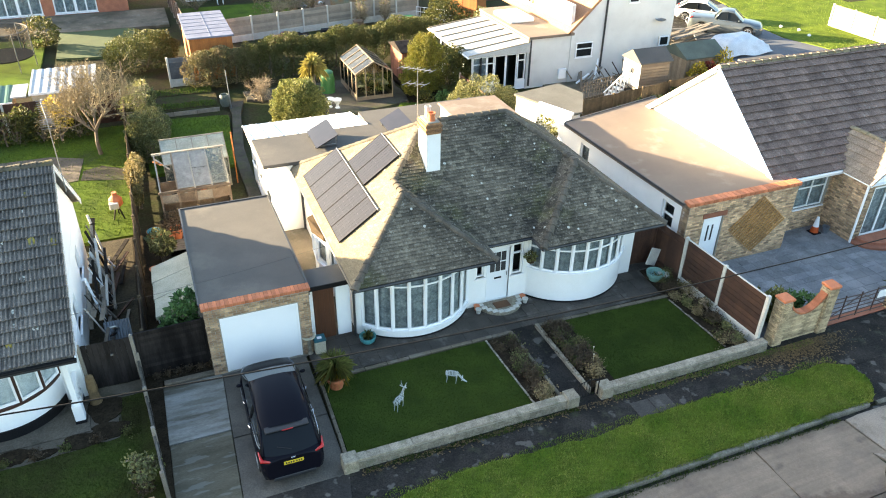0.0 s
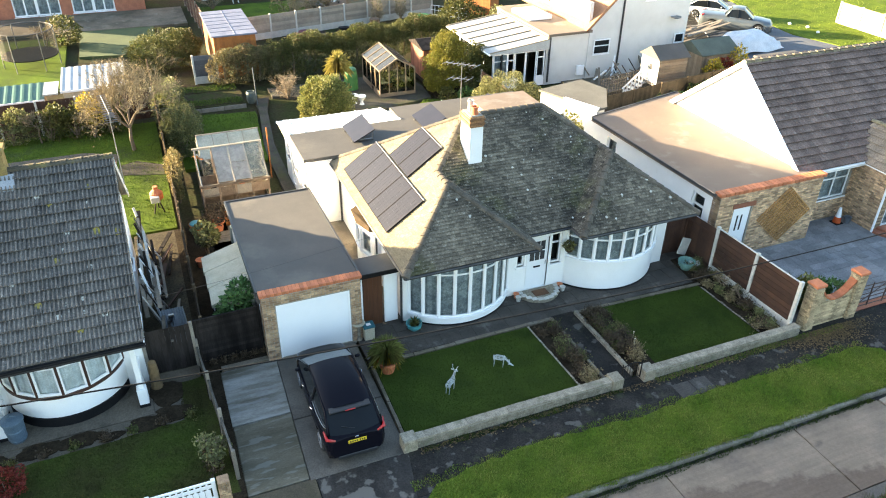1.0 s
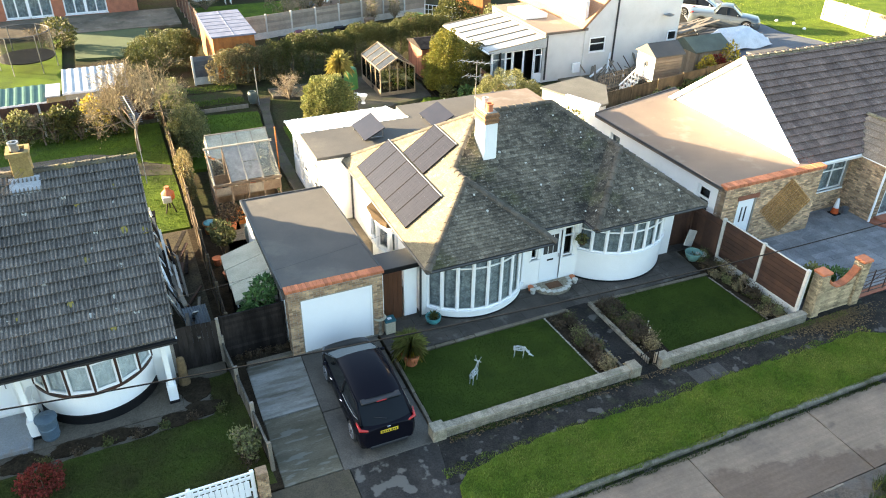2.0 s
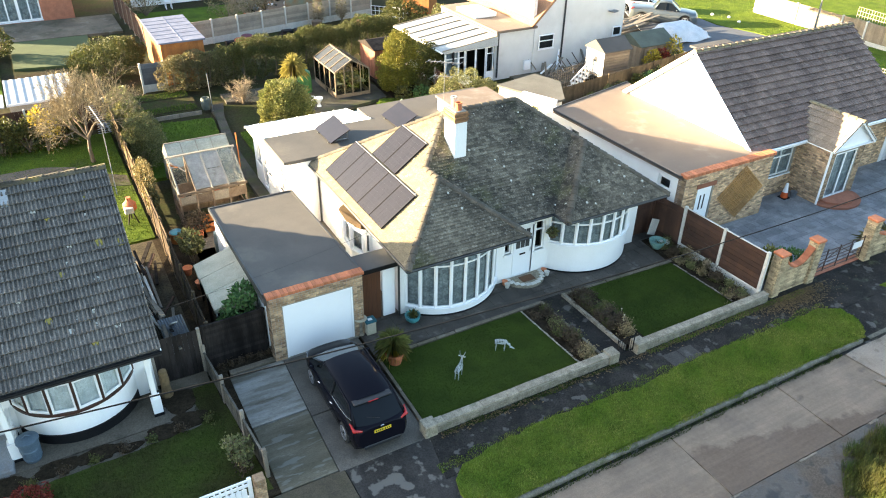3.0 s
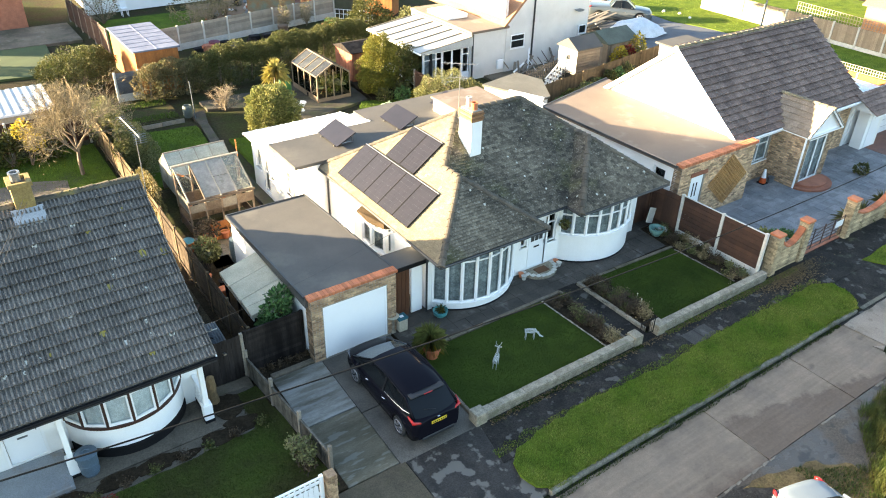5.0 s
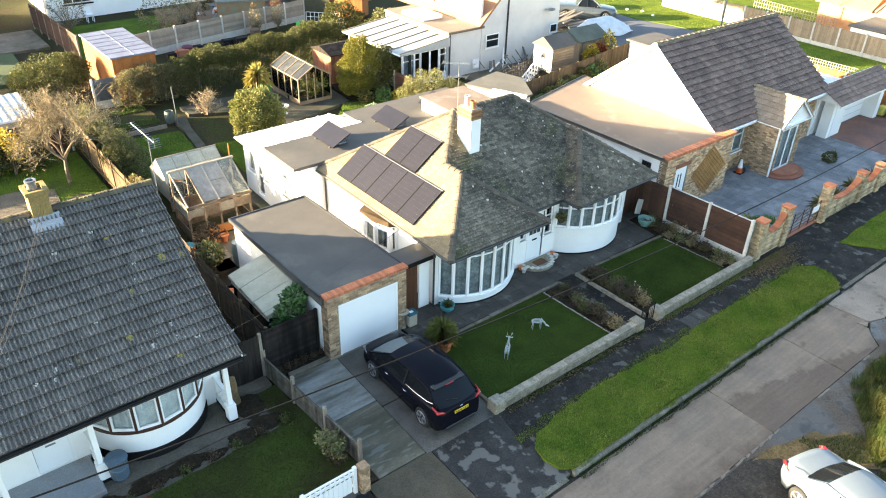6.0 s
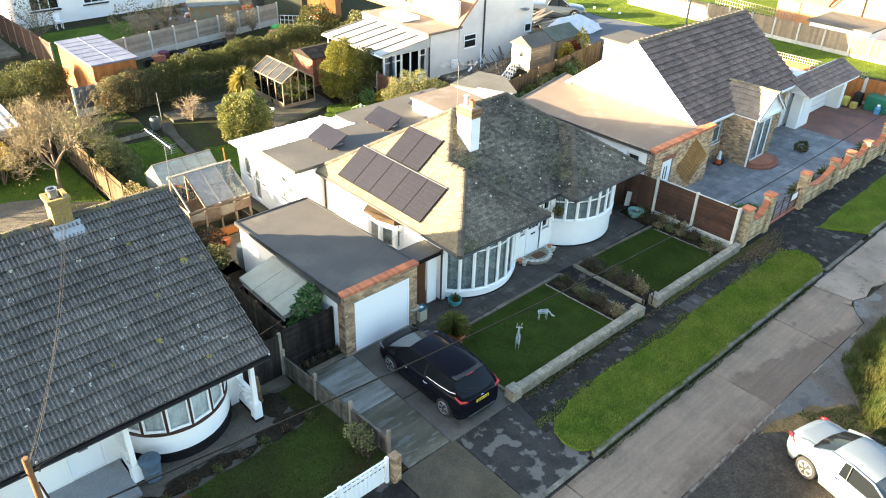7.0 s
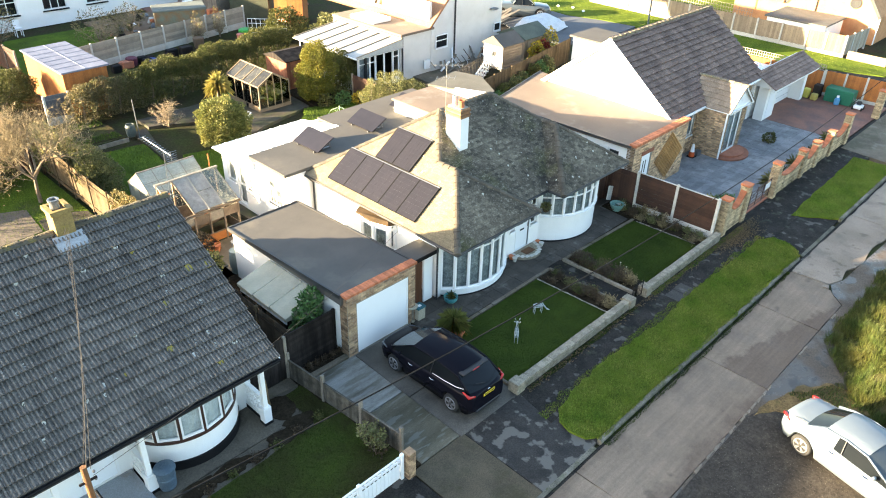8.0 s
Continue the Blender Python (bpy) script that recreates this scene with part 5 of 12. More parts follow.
part("fascia_board", B((LX0, LX1 - 0.02, LYF, LYF + 0.03, LZE - 0.2, LZE - 0.02)), FASCIA, nb)
# chimney
HEADLICHEN = mat("lichened_brick", (0.3, 0.22, 0.08), (0.22, 0.15, 0.06), 0.95, scale=6, fine=20, bump=0.4, stain=(0.33, 0.26, 0.05), stain_scale=3, stain_amt=0.6)
c = part("chimney", rounded(B((-9.15, -8.65, 8.7, 9.25, 5.2, 6.2)), 0.01, 1), HEADLICHEN, nb, "yellow brick chimney with lead flashing")
part("chimney_head", B((-9.2, -8.6, 8.65, 8.75, 6.2, 6.32), (-9.2, -8.6, 9.2, 9.3, 6.2, 6.32), (-9.2, -9.08, 8.752, 9.198, 6.2, 6.32), (-8.72, -8.6, 8.752, 9.198, 6.2, 6.32)), HEADLICHEN, c, "lichened brick chimney rim")
part("chimney_top", B((-9.1, -8.7, 8.74, 9.21, 6.2, 6.24)), DARKROOM, c)
part("chimney_pot", lathe(bmesh.new(), (-8.95, 8.95, 6.3), [(0.13, 0), (0.12, 0.18), (0.15, 0.2), (0.15, 0.26), (0.1, 0.26), (0.08, 0.1)], 14), METAL, c)
part("flashing", P([(-9.3, 8.3), (-8.5, 8.3), (-8.5, 8.72), (-9.3, 8.72)], 4.9, lambda x, y: LZE + (y - LYF) * LP + 0.13), mat("pale_lead_sheet", (0.33, 0.35, 0.37), (0.26, 0.28, 0.3), 0.5, scale=3, bump=0.1), c, "pale lead flashing")
# bow window under the eaves, with brown posts
bl = arc((-9.7, 5.1), (-6.62, 5.1), 1.05, 6)
nbow = thing("bow_window", "white bow window with brown posts and net curtains over a curved white wall", "window", at=(-8, 4.6, 0))
sm = arc((-9.7, 5.1), (-6.62, 5.1), 1.05, 24)
part("apron_wall", P(sm, 0.3, 0.98), RENDER, nbow)
part("plinth", P([(x, y - 0.05) for x, y in sm], -0.1, 0.32), BLACK, nbow, "black painted plinth")
PALECURTAIN = mat("pale_net_curtain", (0.85, 0.87, 0.87), (0.62, 0.65, 0.66), 0.95, scale=3, fine=25, bump=0.1, grain=0.2)
BROWNPVC = mat("brown_window_post", (0.055, 0.024, 0.016), (0.04, 0.02, 0.014), 0.5)
part("sill", P([(x, y - 0.03) for x, y in sm], 0.98, 1.06), BROWNPVC, nbow)
part("head_strip", P([(x, y - 0.025) for x, y in sm], 2.04, 2.1), BROWNPVC, nbow)
part("head_board", P([(x, y - 0.02) for x, y in sm], 2.1, 2.42), RENDER, nbow)
for p, q in zip(bl, bl[1:]):
    framed_window(nbow, p, q, 1.06, 2.04, cols=1, frame=0.085, inset=0.0, sill=False, name="light", top=0.0, curtain_mat=PALECURTAIN)
for p in bl:
    part("mullion", tube(bmesh.new(), [(p[0], p[1] + 0.02, 1.04), (p[0], p[1] + 0.02, 2.06)], 0.042, 6), BROWNPVC, nbow)
# porch posts and openwork side screens
for x in (-6.27, -9.85, -12.0):
    post_t = thing("porch_post", "white square porch post on a stepped base", "post", at=(x, 4.12, 0), group="porch posts")
    part("shaft", rounded(B((x - 0.07, x + 0.07, 4.05, 4.19, 0.6, 2.4)), 0.01, 1), RENDER, post_t)
    part("base", rounded(B((x - 0.13, x + 0.13, 3.99, 4.25, 0.1, 0.65)), 0.015, 1), RENDER, post_t)
    part("plinth", B((x - 0.14, x + 0.14, 3.98, 4.26, -0.1, 0.12)), BLACK, post_t)
    part("bracket", beam(bmesh.new(), (x, 4.05, 2.15), (x, 3.8, 2.38), 0.1, 0.08), RENDER, post_t)
for x in (-6.27, -9.85):
    sc = thing("porch_screen", "white low screen wall of pierced blocks", "screen", at=(x, 4.7, 0))
    part("base_wall", B((x - 0.05, x + 0.05, 4.25, 5.1, 0.0, 0.35)), RENDER, sc)
    part("coping", rounded(B((x - 0.06, x + 0.06, 4.25, 5.1, 0.92, 1.0)), 0.008, 1), RENDER, sc)
    for i in range(4):
        for j in range(3):
            cx, cz = 4.36 + i * 0.21, 0.44 + j * 0.19
            bm = B((x - 0.04, x + 0.04, cx - 0.1, cx - 0.07, cz - 0.09, cz + 0.09))
            beam(bm, (x, cx - 0.08, cz - 0.09), (x, cx + 0.1, cz + 0.09), 0.06, 0.03)
            beam(bm, (x, cx - 0.08, cz + 0.09), (x, cx + 0.1, cz - 0.09), 0.06, 0.03)
            part("pierced_block", bm, RENDER, sc)
    part("plinth", B((x - 0.06, x + 0.06, 4.24, 5.1, -0.1, 0.14)), BLACK, sc)
nd = part("door", rounded(B((-11.15, -10.3, 5.13, 5.18, 0.2, 2.15)), 0.01, 1), DOORWHITE, nb, "white front door")
part("door_light", B((-11.0, -10.45, 5.122, 5.13, 1.3, 1.95)), DARKROOM, nd, "dark glazed light")
part("letter_plate", rounded(B((-10.85, -10.6, 5.118, 5.13, 0.95, 1.01)), 0.004, 1), METAL, nd)
part("door_handle", tube(bmesh.new(), [(-10.38, 5.1, 1.1), (-10.38, 5.1, 1.24)], 0.014, 8), METAL, nd)
part("door_frame", B((-11.22, -11.16, 5.08, 5.2, 0.16, 2.22), (-10.29, -10.23, 5.08, 5.2, 0.16, 2.22), (-11.16, -10.29, 5.08, 5.2, 2.16, 2.22)), UPVC, nb)
solo("porch_floor", rounded(B((-11.95, -9.95, 3.6, 5.1, -0.1, 0.16)), 0.02, 1), mat("grey_porch_paint", (0.26, 0.28, 0.3), (0.21, 0.225, 0.245), 0.4, scale=1, stain=(0.22, 0.15, 0.09), stain_scale=1.2, stain_amt=0.5), "grey painted porch floor", kind="structure")

# neighbour's front garden
NLAWN = mat("dull_olive_lawn", (0.052, 0.072, 0.015), (0.044, 0.044, 0.016), 0.95, scale=0.45, fine=26, bump=0.5, grain=0.45, spec=0.05, stain=(0.03, 0.032, 0.012), stain_scale=0.9, stain_amt=0.6)
NBLADE = mat("dull_lawn_blade", (0.056, 0.084, 0.016), (0.046, 0.046, 0.017), 0.9, scale=0.45, island=0.4, bump=0, grain=0.1, spec=0.05)
ln = ragged([(-30, 0.0), (-4.25, 0.0), (-4.62, 4.75), (-5.25, 4.7), (-5.3, 3.1), (-6.5, 3.0), (-8.0, 2.95), (-9.4, 2.85), (-30, 2.6)], 0.3, 0.04, 61)
solo("neighbour_lawn", P(ln, -0.3, 0.01), NLAWN, "dull green neighbour's front lawn", kind="structure")
grass_blades("lawn_blades", [(-13, 0.1), (-4.75, 0.1), (-4.75, 4.7), (-5.3, 4.6), (-5.35, 3.05), (-9.4, 2.8), (-13, 2.7)], 26000, 0.035, NBLADE, 0.01, "short lawn grass", 31)
PATHDARK = mat("dark_stained_path", (0.13, 0.112, 0.088), (0.09, 0.08, 0.064), 0.9, scale=0.9, fine=22, bump=0.25, grain=0.3, spec=0.1, stain=(0.035, 0.03, 0.024), stain_scale=0.9, stain_amt=0.7, stain_edge=0.53)
solo("neighbour_path", P(ragged([(-30, 3.45), (-6.05, 3.62), (-6.05, 5.1), (-30, 5.1)], 0.5, 0.02, 63), -0.3, 0.02), PATHDARK, "grey concrete path along the bay", kind="structure")
solo("neighbour_bed", P([(-30, 2.5), (-4.7, 2.7), (-4.7, 5.3), (-6.05, 5.3), (-6.05, 3.6), (-30, 3.43)], -0.3, 0.0), PATHDARK, "stained worn margin beside the path", kind="structure")
for k, (x, y, w, d) in enumerate(((-6.3, 3.3, 0.75, 0.5), (-5.62, 3.45, 0.8, 0.55), (-8.0, 3.28, 0.9, 0.45), (-8.95, 3.3, 0.9, 0.5), (-5.7, 4.35, 0.7, 0.9), (-10.2, 3.2, 1.0, 0.5), (-7.2, 3.15, 0.5, 0.25))):
    solo("soil_patch", P(ragged(worn_patch(x, y, w * 1.7, d * 1.5, k + 40), 0.08, 0.03, k), -0.1, 0.026 + 0.001 * k), SOIL, "dark mossy soil patch beside the path", kind="structure")
solo("side_paving", P(ragged([(-6.0, 4.95), (-4.66, 4.8), (-4.66, 5.3), (-6.0, 5.3)], 0.3, 0.02, 66), -0.1, 0.02), CONCRETE, "worn concrete strip below the side gate", kind="structure")
solo("passage_ground", P([(-6.1, 5.1), (-4.6, 5.1), (-4.6, 14), (-6.1, 14)], -0.3, 0.0), mat("mossy_passage_floor", (0.075, 0.062, 0.04), (0.045, 0.04, 0.028), 0.95, scale=1.5, fine=14, bump=0.6, grain=0.5, spec=0.1), "cluttered mossy side passage", kind="structure")
solo("passage_ground", P([(-4.6, 5.4), (-2.6, 5.4), (-2.6, 14), (-4.6, 14)], -0.3, 0.0), SOIL, "dark soil beside the garage", kind="structure")

# ---- neighbour on the other side: gabled bungalow with brick front ----
rn = thing("brick_bungalow", "brick-fronted gabled bungalow with brown concrete tiles and white side", "house", at=(22, 8, 0))
part("wall", wall(bmesh.new(), (13.85, 4.45), (18.75, 4.45), -0.1, 2.7, 0.22, [(0.75, 1.6, 0.05, 2.1)]), MORTAR, rn)
brick_face(rn, (13.85, 4.45), (18.75, 4.45), 0.0, 2.72, BRICK, holes=[(0.72, 1.63, -0.1, 2.12)])
brick_face(rn, (13.85, 4.85), (13.85, 4.45), 0.0, 2.72, BRICK)
brick_face(rn, (18.75, 4.45), (18.75, 5.39), 0.0, 2.72, BRICK)
part("wall", B((18.5, 18.74, 4.68, 5.34, -0.1, 2.7)), MORTAR, rn)
part("wall", wall(bmesh.new(), (13.85, 13.6), (13.85, 4.67), -0.1, 2.65, 0.22, [(1.9, 2.6, 1.2, 2.2), (7.7, 8.4, 1.3, 2.35)]), RENDER, rn)
framed_window(rn, (13.85, 11.7), (13.85, 11.0), 1.2, 2.2, cols=1, frame=0.08)
framed_window(rn, (13.85, 5.9), (13.85, 5.2), 1.3, 2.35, cols=1, top=0.45, frame=0.09, curtain=False, deep=0.25)
part("flat_roof", P([(13.72, 4.6), (18.4, 4.6), (19.2, 14.0), (13.5, 12.6)], 2.62, 2.78), FELT_R, rn, "flat roof of brown felt")
part("roof_edge", beam(bmesh.new(), (13.72, 4.6, 2.74), (13.5, 12.6, 2.75), 0.05, 0.1), FASCIA, rn)
part("roof_edge", beam(bmesh.new(), (13.5, 12.6, 2.78), (19.2, 14.0, 2.78), 0.06, 0.08), FASCIA, rn)
n = 25
me = mesh_of("coping_tile", rounded(B((0.003, 5.05 / n - 0.003, 4.38, 4.75, 2.72, 2.86)), 0.02, 1), REDTILE)
for i in range(n):
    hang(new("coping_tile", me), rn).matrix_basis = pose(13.78 + i * 5.05 / n, 0, random.uniform(-0.004, 0.004))
dr = part("side_door", rounded(B((14.6, 15.44, 4.5, 4.56, 0.08, 2.08)), 0.008, 1), DOORWHITE, rn, "white door with two dark slots")
for x in (14.86, 15.06):
    part("door_light", B((x, x + 0.07, 4.49, 4.498, 1.1, 1.75)), DARKROOM, dr)
part("lintel", B((14.5, 15.55, 4.40, 4.47, 2.12, 2.3)), REDBRICK, rn)
# diamond trellis
tr = thing("trellis", "tan diamond-set wooden lattice panel on the brick wall", "trellis", at=(17.1, 4.38, 1.5))
WOODTAN = mat("tan_lattice_wood", (0.5, 0.28, 0.10), (0.38, 0.21, 0.08), 0.8, rnd=0.15)
cx, cz, hw, hh = 17.1, 1.42, 1.3, 1.16
for k in range(13):
    t = k / 12
    for a, b in (((-hw + hw * t, -hh * t), (hw * t, hh - hh * t)), ((-hw + hw * t, hh * t), (hw * t, -hh + hh * t))):
        part("lath", beam(bmesh.new(), (cx + a[0], 4.38, cz + a[1]), (cx + b[0], 4.38, cz + b[1]), 0.02 + 0.006 * (a[1] > 0), 0.05, up=(0, 1, 0)), WOODTAN, tr)

# main gabled part
GX0, GX1, GYF, GYR, GYB, GZE, GZR = 18.05, 28.65, 5.0, 9.05, 13.1, 2.65, 5.82
GP = (GZR - GZE) / (GYR - GYF)
for x0, x1 in ((18.15, 18.4), (28.3, 28.55)):
    gw = bmesh.new()
    v = [gw.verts.new((x, y, z)) for x in (x0, x1) for y, z in ((5.35, -0.1), (12.9, -0.1), (12.9, 2.75), (GYR, GZR - 0.12), (5.35, 2.75))]
    gw.faces.new(v[4::-1]); gw.faces.new(v[5:])
    for a in range(5):
        b = (a + 1) % 5
        gw.faces.new((v[a], v[b], v[b + 5], v[a + 5]))
    bmesh.ops.recalc_face_normals(gw, faces=gw.faces[:])
    part("gable_wall", gw, RENDER, rn, "plain white gable wall")
part("wall", wall(bmesh.new(), (18.6, 5.4), (28.3, 5.4), -0.1, 2.7, 0.25, [(1.35, 2.85, 0.95, 2.25), (5.9, 7.4, 1.05, 2.3)]), MORTAR, rn)
brick_face(rn, (18.6, 5.4), (28.5, 5.4), 0.0, 2.62, BRICK, holes=[(1.3, 2.9, 0.9, 2.3), (5.85, 7.45, 1.0, 2.35)])
# pale sheets behind these front panes stand for sky reflected in the glass
framed_window(rn, (19.95, 5.4), (21.45, 5.4), 0.95, 2.25, cols=2, top=0.4, curtain=True)
framed_window(rn, (24.5, 5.4), (26.0, 5.4), 1.05, 2.3, cols=2, top=0.4, curtain=True)
part("wall", wall(bmesh.new(), (28.3, 12.9), (18.4, 12.9), -0.1, 2.7, 0.25), RENDER, rn)
MOSSRIDGE = mat("lichened_ridge_tile", (0.24, 0.2, 0.12), (0.17, 0.145, 0.11), 0.95, scale=3, fine=15, bump=0.3, rnd=0.2)
rroof = part("roof", B((GX0 + 0.05, GX1 - 0.05, GYF, GYF + 0.5, GZE - 0.14, GZE - 0.08)), UPVC, rn, "brown concrete tile gable roof with pale lichen")
deck = bmesh.new()
for ys in (GYF, GYB):
    for dz in (0, -0.1):
        deck.faces.new([deck.verts.new(p) for p in ((GX0, ys, GZE + dz), (GX1, ys, GZE + dz), (GX1, GYR, GZR + dz), (GX0, GYR, GZR + dz))])
part("roof_deck", deck, TILE_R, rroof)
gc = math.sqrt(1 + GP * GP)
run = (GYR - GYF) * gc
roof_tiles(rroof, (GX0, GYF, GZE), (1, 0, 0), (0, 1, GP), [(0, 0), (GX1 - GX0, 0), (GX1 - GX0, run), (0, run)], 0.30, 0.33, TILE_R, profile=[(0, 0), (0.45, 0.0), (0.5, 0.4), (0.55, 0.0), (1.0, 0.0)], roll=0.03, thick=0.085, bond=0.5, clip=True)
roof_tiles(rroof, (GX1, GYB, GZE), (-1, 0, 0), (0, -1, GP), [(0, 0), (GX1 - GX0, 0), (GX1 - GX0, run), (0, run)], 0.30, 0.33, TILE_R, thick=0.085, bond=0.5, clip=True)
ridge_tiles(rroof, (GX0, GYR, GZR + 0.03), (GX1, GYR, GZR + 0.03), MOSSRIDGE, r=0.12, length=0.42)
part("gutter", tube(bmesh.new(), [(GX0 + 0.6, GYF - 0.04, GZE - 0.04), (GX1, GYF - 0.04, GZE - 0.04)], 0.055, 8), UPVC, rn)
part("fascia_board", B((GX0 + 0.6, GX1, GYF + 0.01, GYF + 0.03, GZE - 0.2, GZE - 0.02)), UPVC, rn)
for ys in (GYF, GYB):
    part("barge_board", beam(bmesh.new(), (GX1 - 0.02, ys, GZE - 0.08), (GX1 - 0.02, GYR, GZR - 0.08), 0.03, 0.16), UPVC, rn)
    part("barge_board", beam(bmesh.new(), (GX0 - 0.025, ys, GZE - 0.02), (GX0 - 0.025, GYR, GZR - 0.02), 0.03, 0.2), UPVC, rn)

# gabled porch
# porch roof tile, a lighter tan than TILE_R
TILE_P = mat("pale_tan_tile", (0.30, 0.235, 0.175), (0.23, 0.18, 0.135), 0.92, spec=0.15, scale=0.9, fine=20, bump=0.3, rnd=0.14, island=0.14, grain=0.4, stain=(0.2, 0.175, 0.14), stain_scale=2.0, stain_amt=0.5)
pc = thing("entrance_porch", "brick porch with tiled gable roof and glazed double doors", "porch", at=(22.85, 4.6, 0))
part("wall", wall(bmesh.new(), (21.65, 5.39), (21.65, 4.06), -0.1, 2.62, 0.2), MORTAR, pc)
brick_face(pc, (21.65, 5.4), (21.65, 3.85), 0.0, 2.6, BRICK)
part("wall", wall(bmesh.new(), (21.65, 3.85), (24.05, 3.85), -0.1, 2.62, 0.2, [(0.45, 1.95, 0.1, 2.3)]), MORTAR, pc)
brick_face(pc, (21.65, 3.85), (24.05, 3.85), 0.0, 2.6, BRICK, holes=[(0.42, 1.98, -0.1, 2.34)])
part("wall", wall(bmesh.new(), (24.05, 4.06), (24.05, 5.39), -0.1, 2.62, 0.2), MORTAR, pc)
# the curtain here imitates the sky's reflection in the door panes
framed_window(pc, (22.1, 3.85), (23.6, 3.85), 0.12, 2.3, cols=2, frame=0.09, inset=0.03, curtain=True, sill=True, name="double_door")
gbl = bmesh.new()
v = [gbl.verts.new((x, y, z)) for y in (3.72, 3.8) for x, z in ((21.5, 2.6), (24.2, 2.6), (22.85, 3.72))]
gbl.faces.new(v[:3]); gbl.faces.new(v[5:2:-1])
for a, b in ((0, 1), (1, 2), (2, 0)):
    gbl.faces.new((v[a], v[a + 3], v[b + 3], v[b]))
bmesh.ops.recalc_face_normals(gbl, faces=gbl.faces[:])
part("gable_board", gbl, UPVC, pc, "white gable board")
pr = part("roof", P([(21.45, 3.6), (24.25, 3.6), (24.25, 5.2), (21.45, 5.2)], 2.55, 2.6), UPVC, pc, "small brown tiled porch roof")
pk = 1.15 / 1.4
for o, u, v_ in (((21.45, 6.1, 2.6), (0, -1, 0), (1, 0, pk)), ((24.25, 3.55, 2.6), (0, 1, 0), (-1, 0, pk))):
    L = 1.4 * math.sqrt(1 + pk * pk)
    pol = [(0, 0), (2.55, 0), (2.55, L), (0, L)]
    roof_tiles(pr, o, u, v_, pol, 0.30, 0.3, TILE_P, thick=0.04, clip=True)
    d2 = bmesh.new()
    o2, u2, vv = Vector(o), Vector(u), Vector(v_)
    d2.faces.new([d2.verts.new(q) for q in (o2, o2 + u2 * 2.55, o2 + u2 * 2.55 + vv * 1.4, o2 + vv * 1.4)])
    part("porch_deck", d2, TILE_P, pr)
ridge_tiles(pr, (22.85, 3.5, 3.76), (22.85, 6.2, 3.76), MOSSRIDGE, r=0.11, length=0.4)
for x in (21.45, 24.25):
    part("barge_board", beam(bmesh.new(), (x, 3.6, 2.58), (22.85, 3.6, 3.74), 0.04, 0.16), UPVC, pc)
part("downpipe", tube(bmesh.new(), [(21.55, 3.75, 2.55), (21.55, 3.75, 0.05)], 0.045, 8), UPVC, pc, "white downpipe")
stp = thing("porch_step", "half-round red brick porch steps", "step", at=(22.85, 3.4, 0))
for r, z in ((1.25, 0.09), (0.95, 0.18)):
    part("tread", P([(22.85 + r * math.cos(math.pi + math.pi * i / 20), 3.83 + 0.85 * r * math.sin(math.pi + math.pi * i / 20)) for i in range(21)], -0.05, z), REDBRICK, stp)

# neighbour's paved drive
pv = thing("paved_drive", "blue-grey stone-patterned paving with a brick border", at=(20, 2.5, 0), kind="structure")
part("bed", P([(13.95, 0.0), (35, 0.0), (35, 5.4), (13.95, 5.4)], -0.3, -0.012), PAVE_R, pv)
rr_ = random.Random(17)
y, made = 0.25, 0
while y < 5.3:
    d = rr_.choice((0.25, 0.35, 0.45))
    x = 14.0 + rr_.uniform(0, 0.3)
    while x < 29.3:
        w = rr_.choice((0.3, 0.4, 0.5, 0.65))
        if y + d < 4.4 or x > 18.8:
            part("slab", P([(x + 0.007, y + 0.007), (x + w - 0.007, y + 0.007), (x + w - 0.007, y + d - 0.007), (x + 0.007, y + d - 0.007)], -0.06, rr_.uniform(-0.004, 0.004)), PAVE_R, pv)
        x += w
    y += d
for x0, x1, y0, y1 in ((16.2, 19.4, 0.0, 0.3),):
    part("brick_border", P([(x0, y0), (x1, y0), (x1, y1), (x0, y1)], -0.05, 0.008), REDBRICK, pv)
REDPAVE = mat("red_block_paving", (0.25, 0.115, 0.078), (0.16, 0.082, 0.066), 0.75, scale=0.9, fine=20, bump=0.3, grain=0.35, stain=(0.12, 0.085, 0.075), stain_scale=0.8, stain_amt=0.6, stain_edge=0.52)
solo("block_drive", P([(29.3, 0.0), (37, 0.0), (36.4, 6.5), (29.3, 6.5)], -0.3, 0.012), REDPAVE, "red block-paved drive", kind="structure")

PALEBOARD = mat("pale_weathered_board", (0.34, 0.295, 0.235), (0.27, 0.235, 0.19), 0.95, spec=0.1, scale=2, fine=25, bump=0.3, rnd=0.2, island=0.2)
BLUEGREYBOARD = mat("blue_grey_board", (0.12, 0.125, 0.135), (0.09, 0.095, 0.105), 0.95, spec=0.1, scale=2, fine=25, bump=0.3, rnd=0.2)
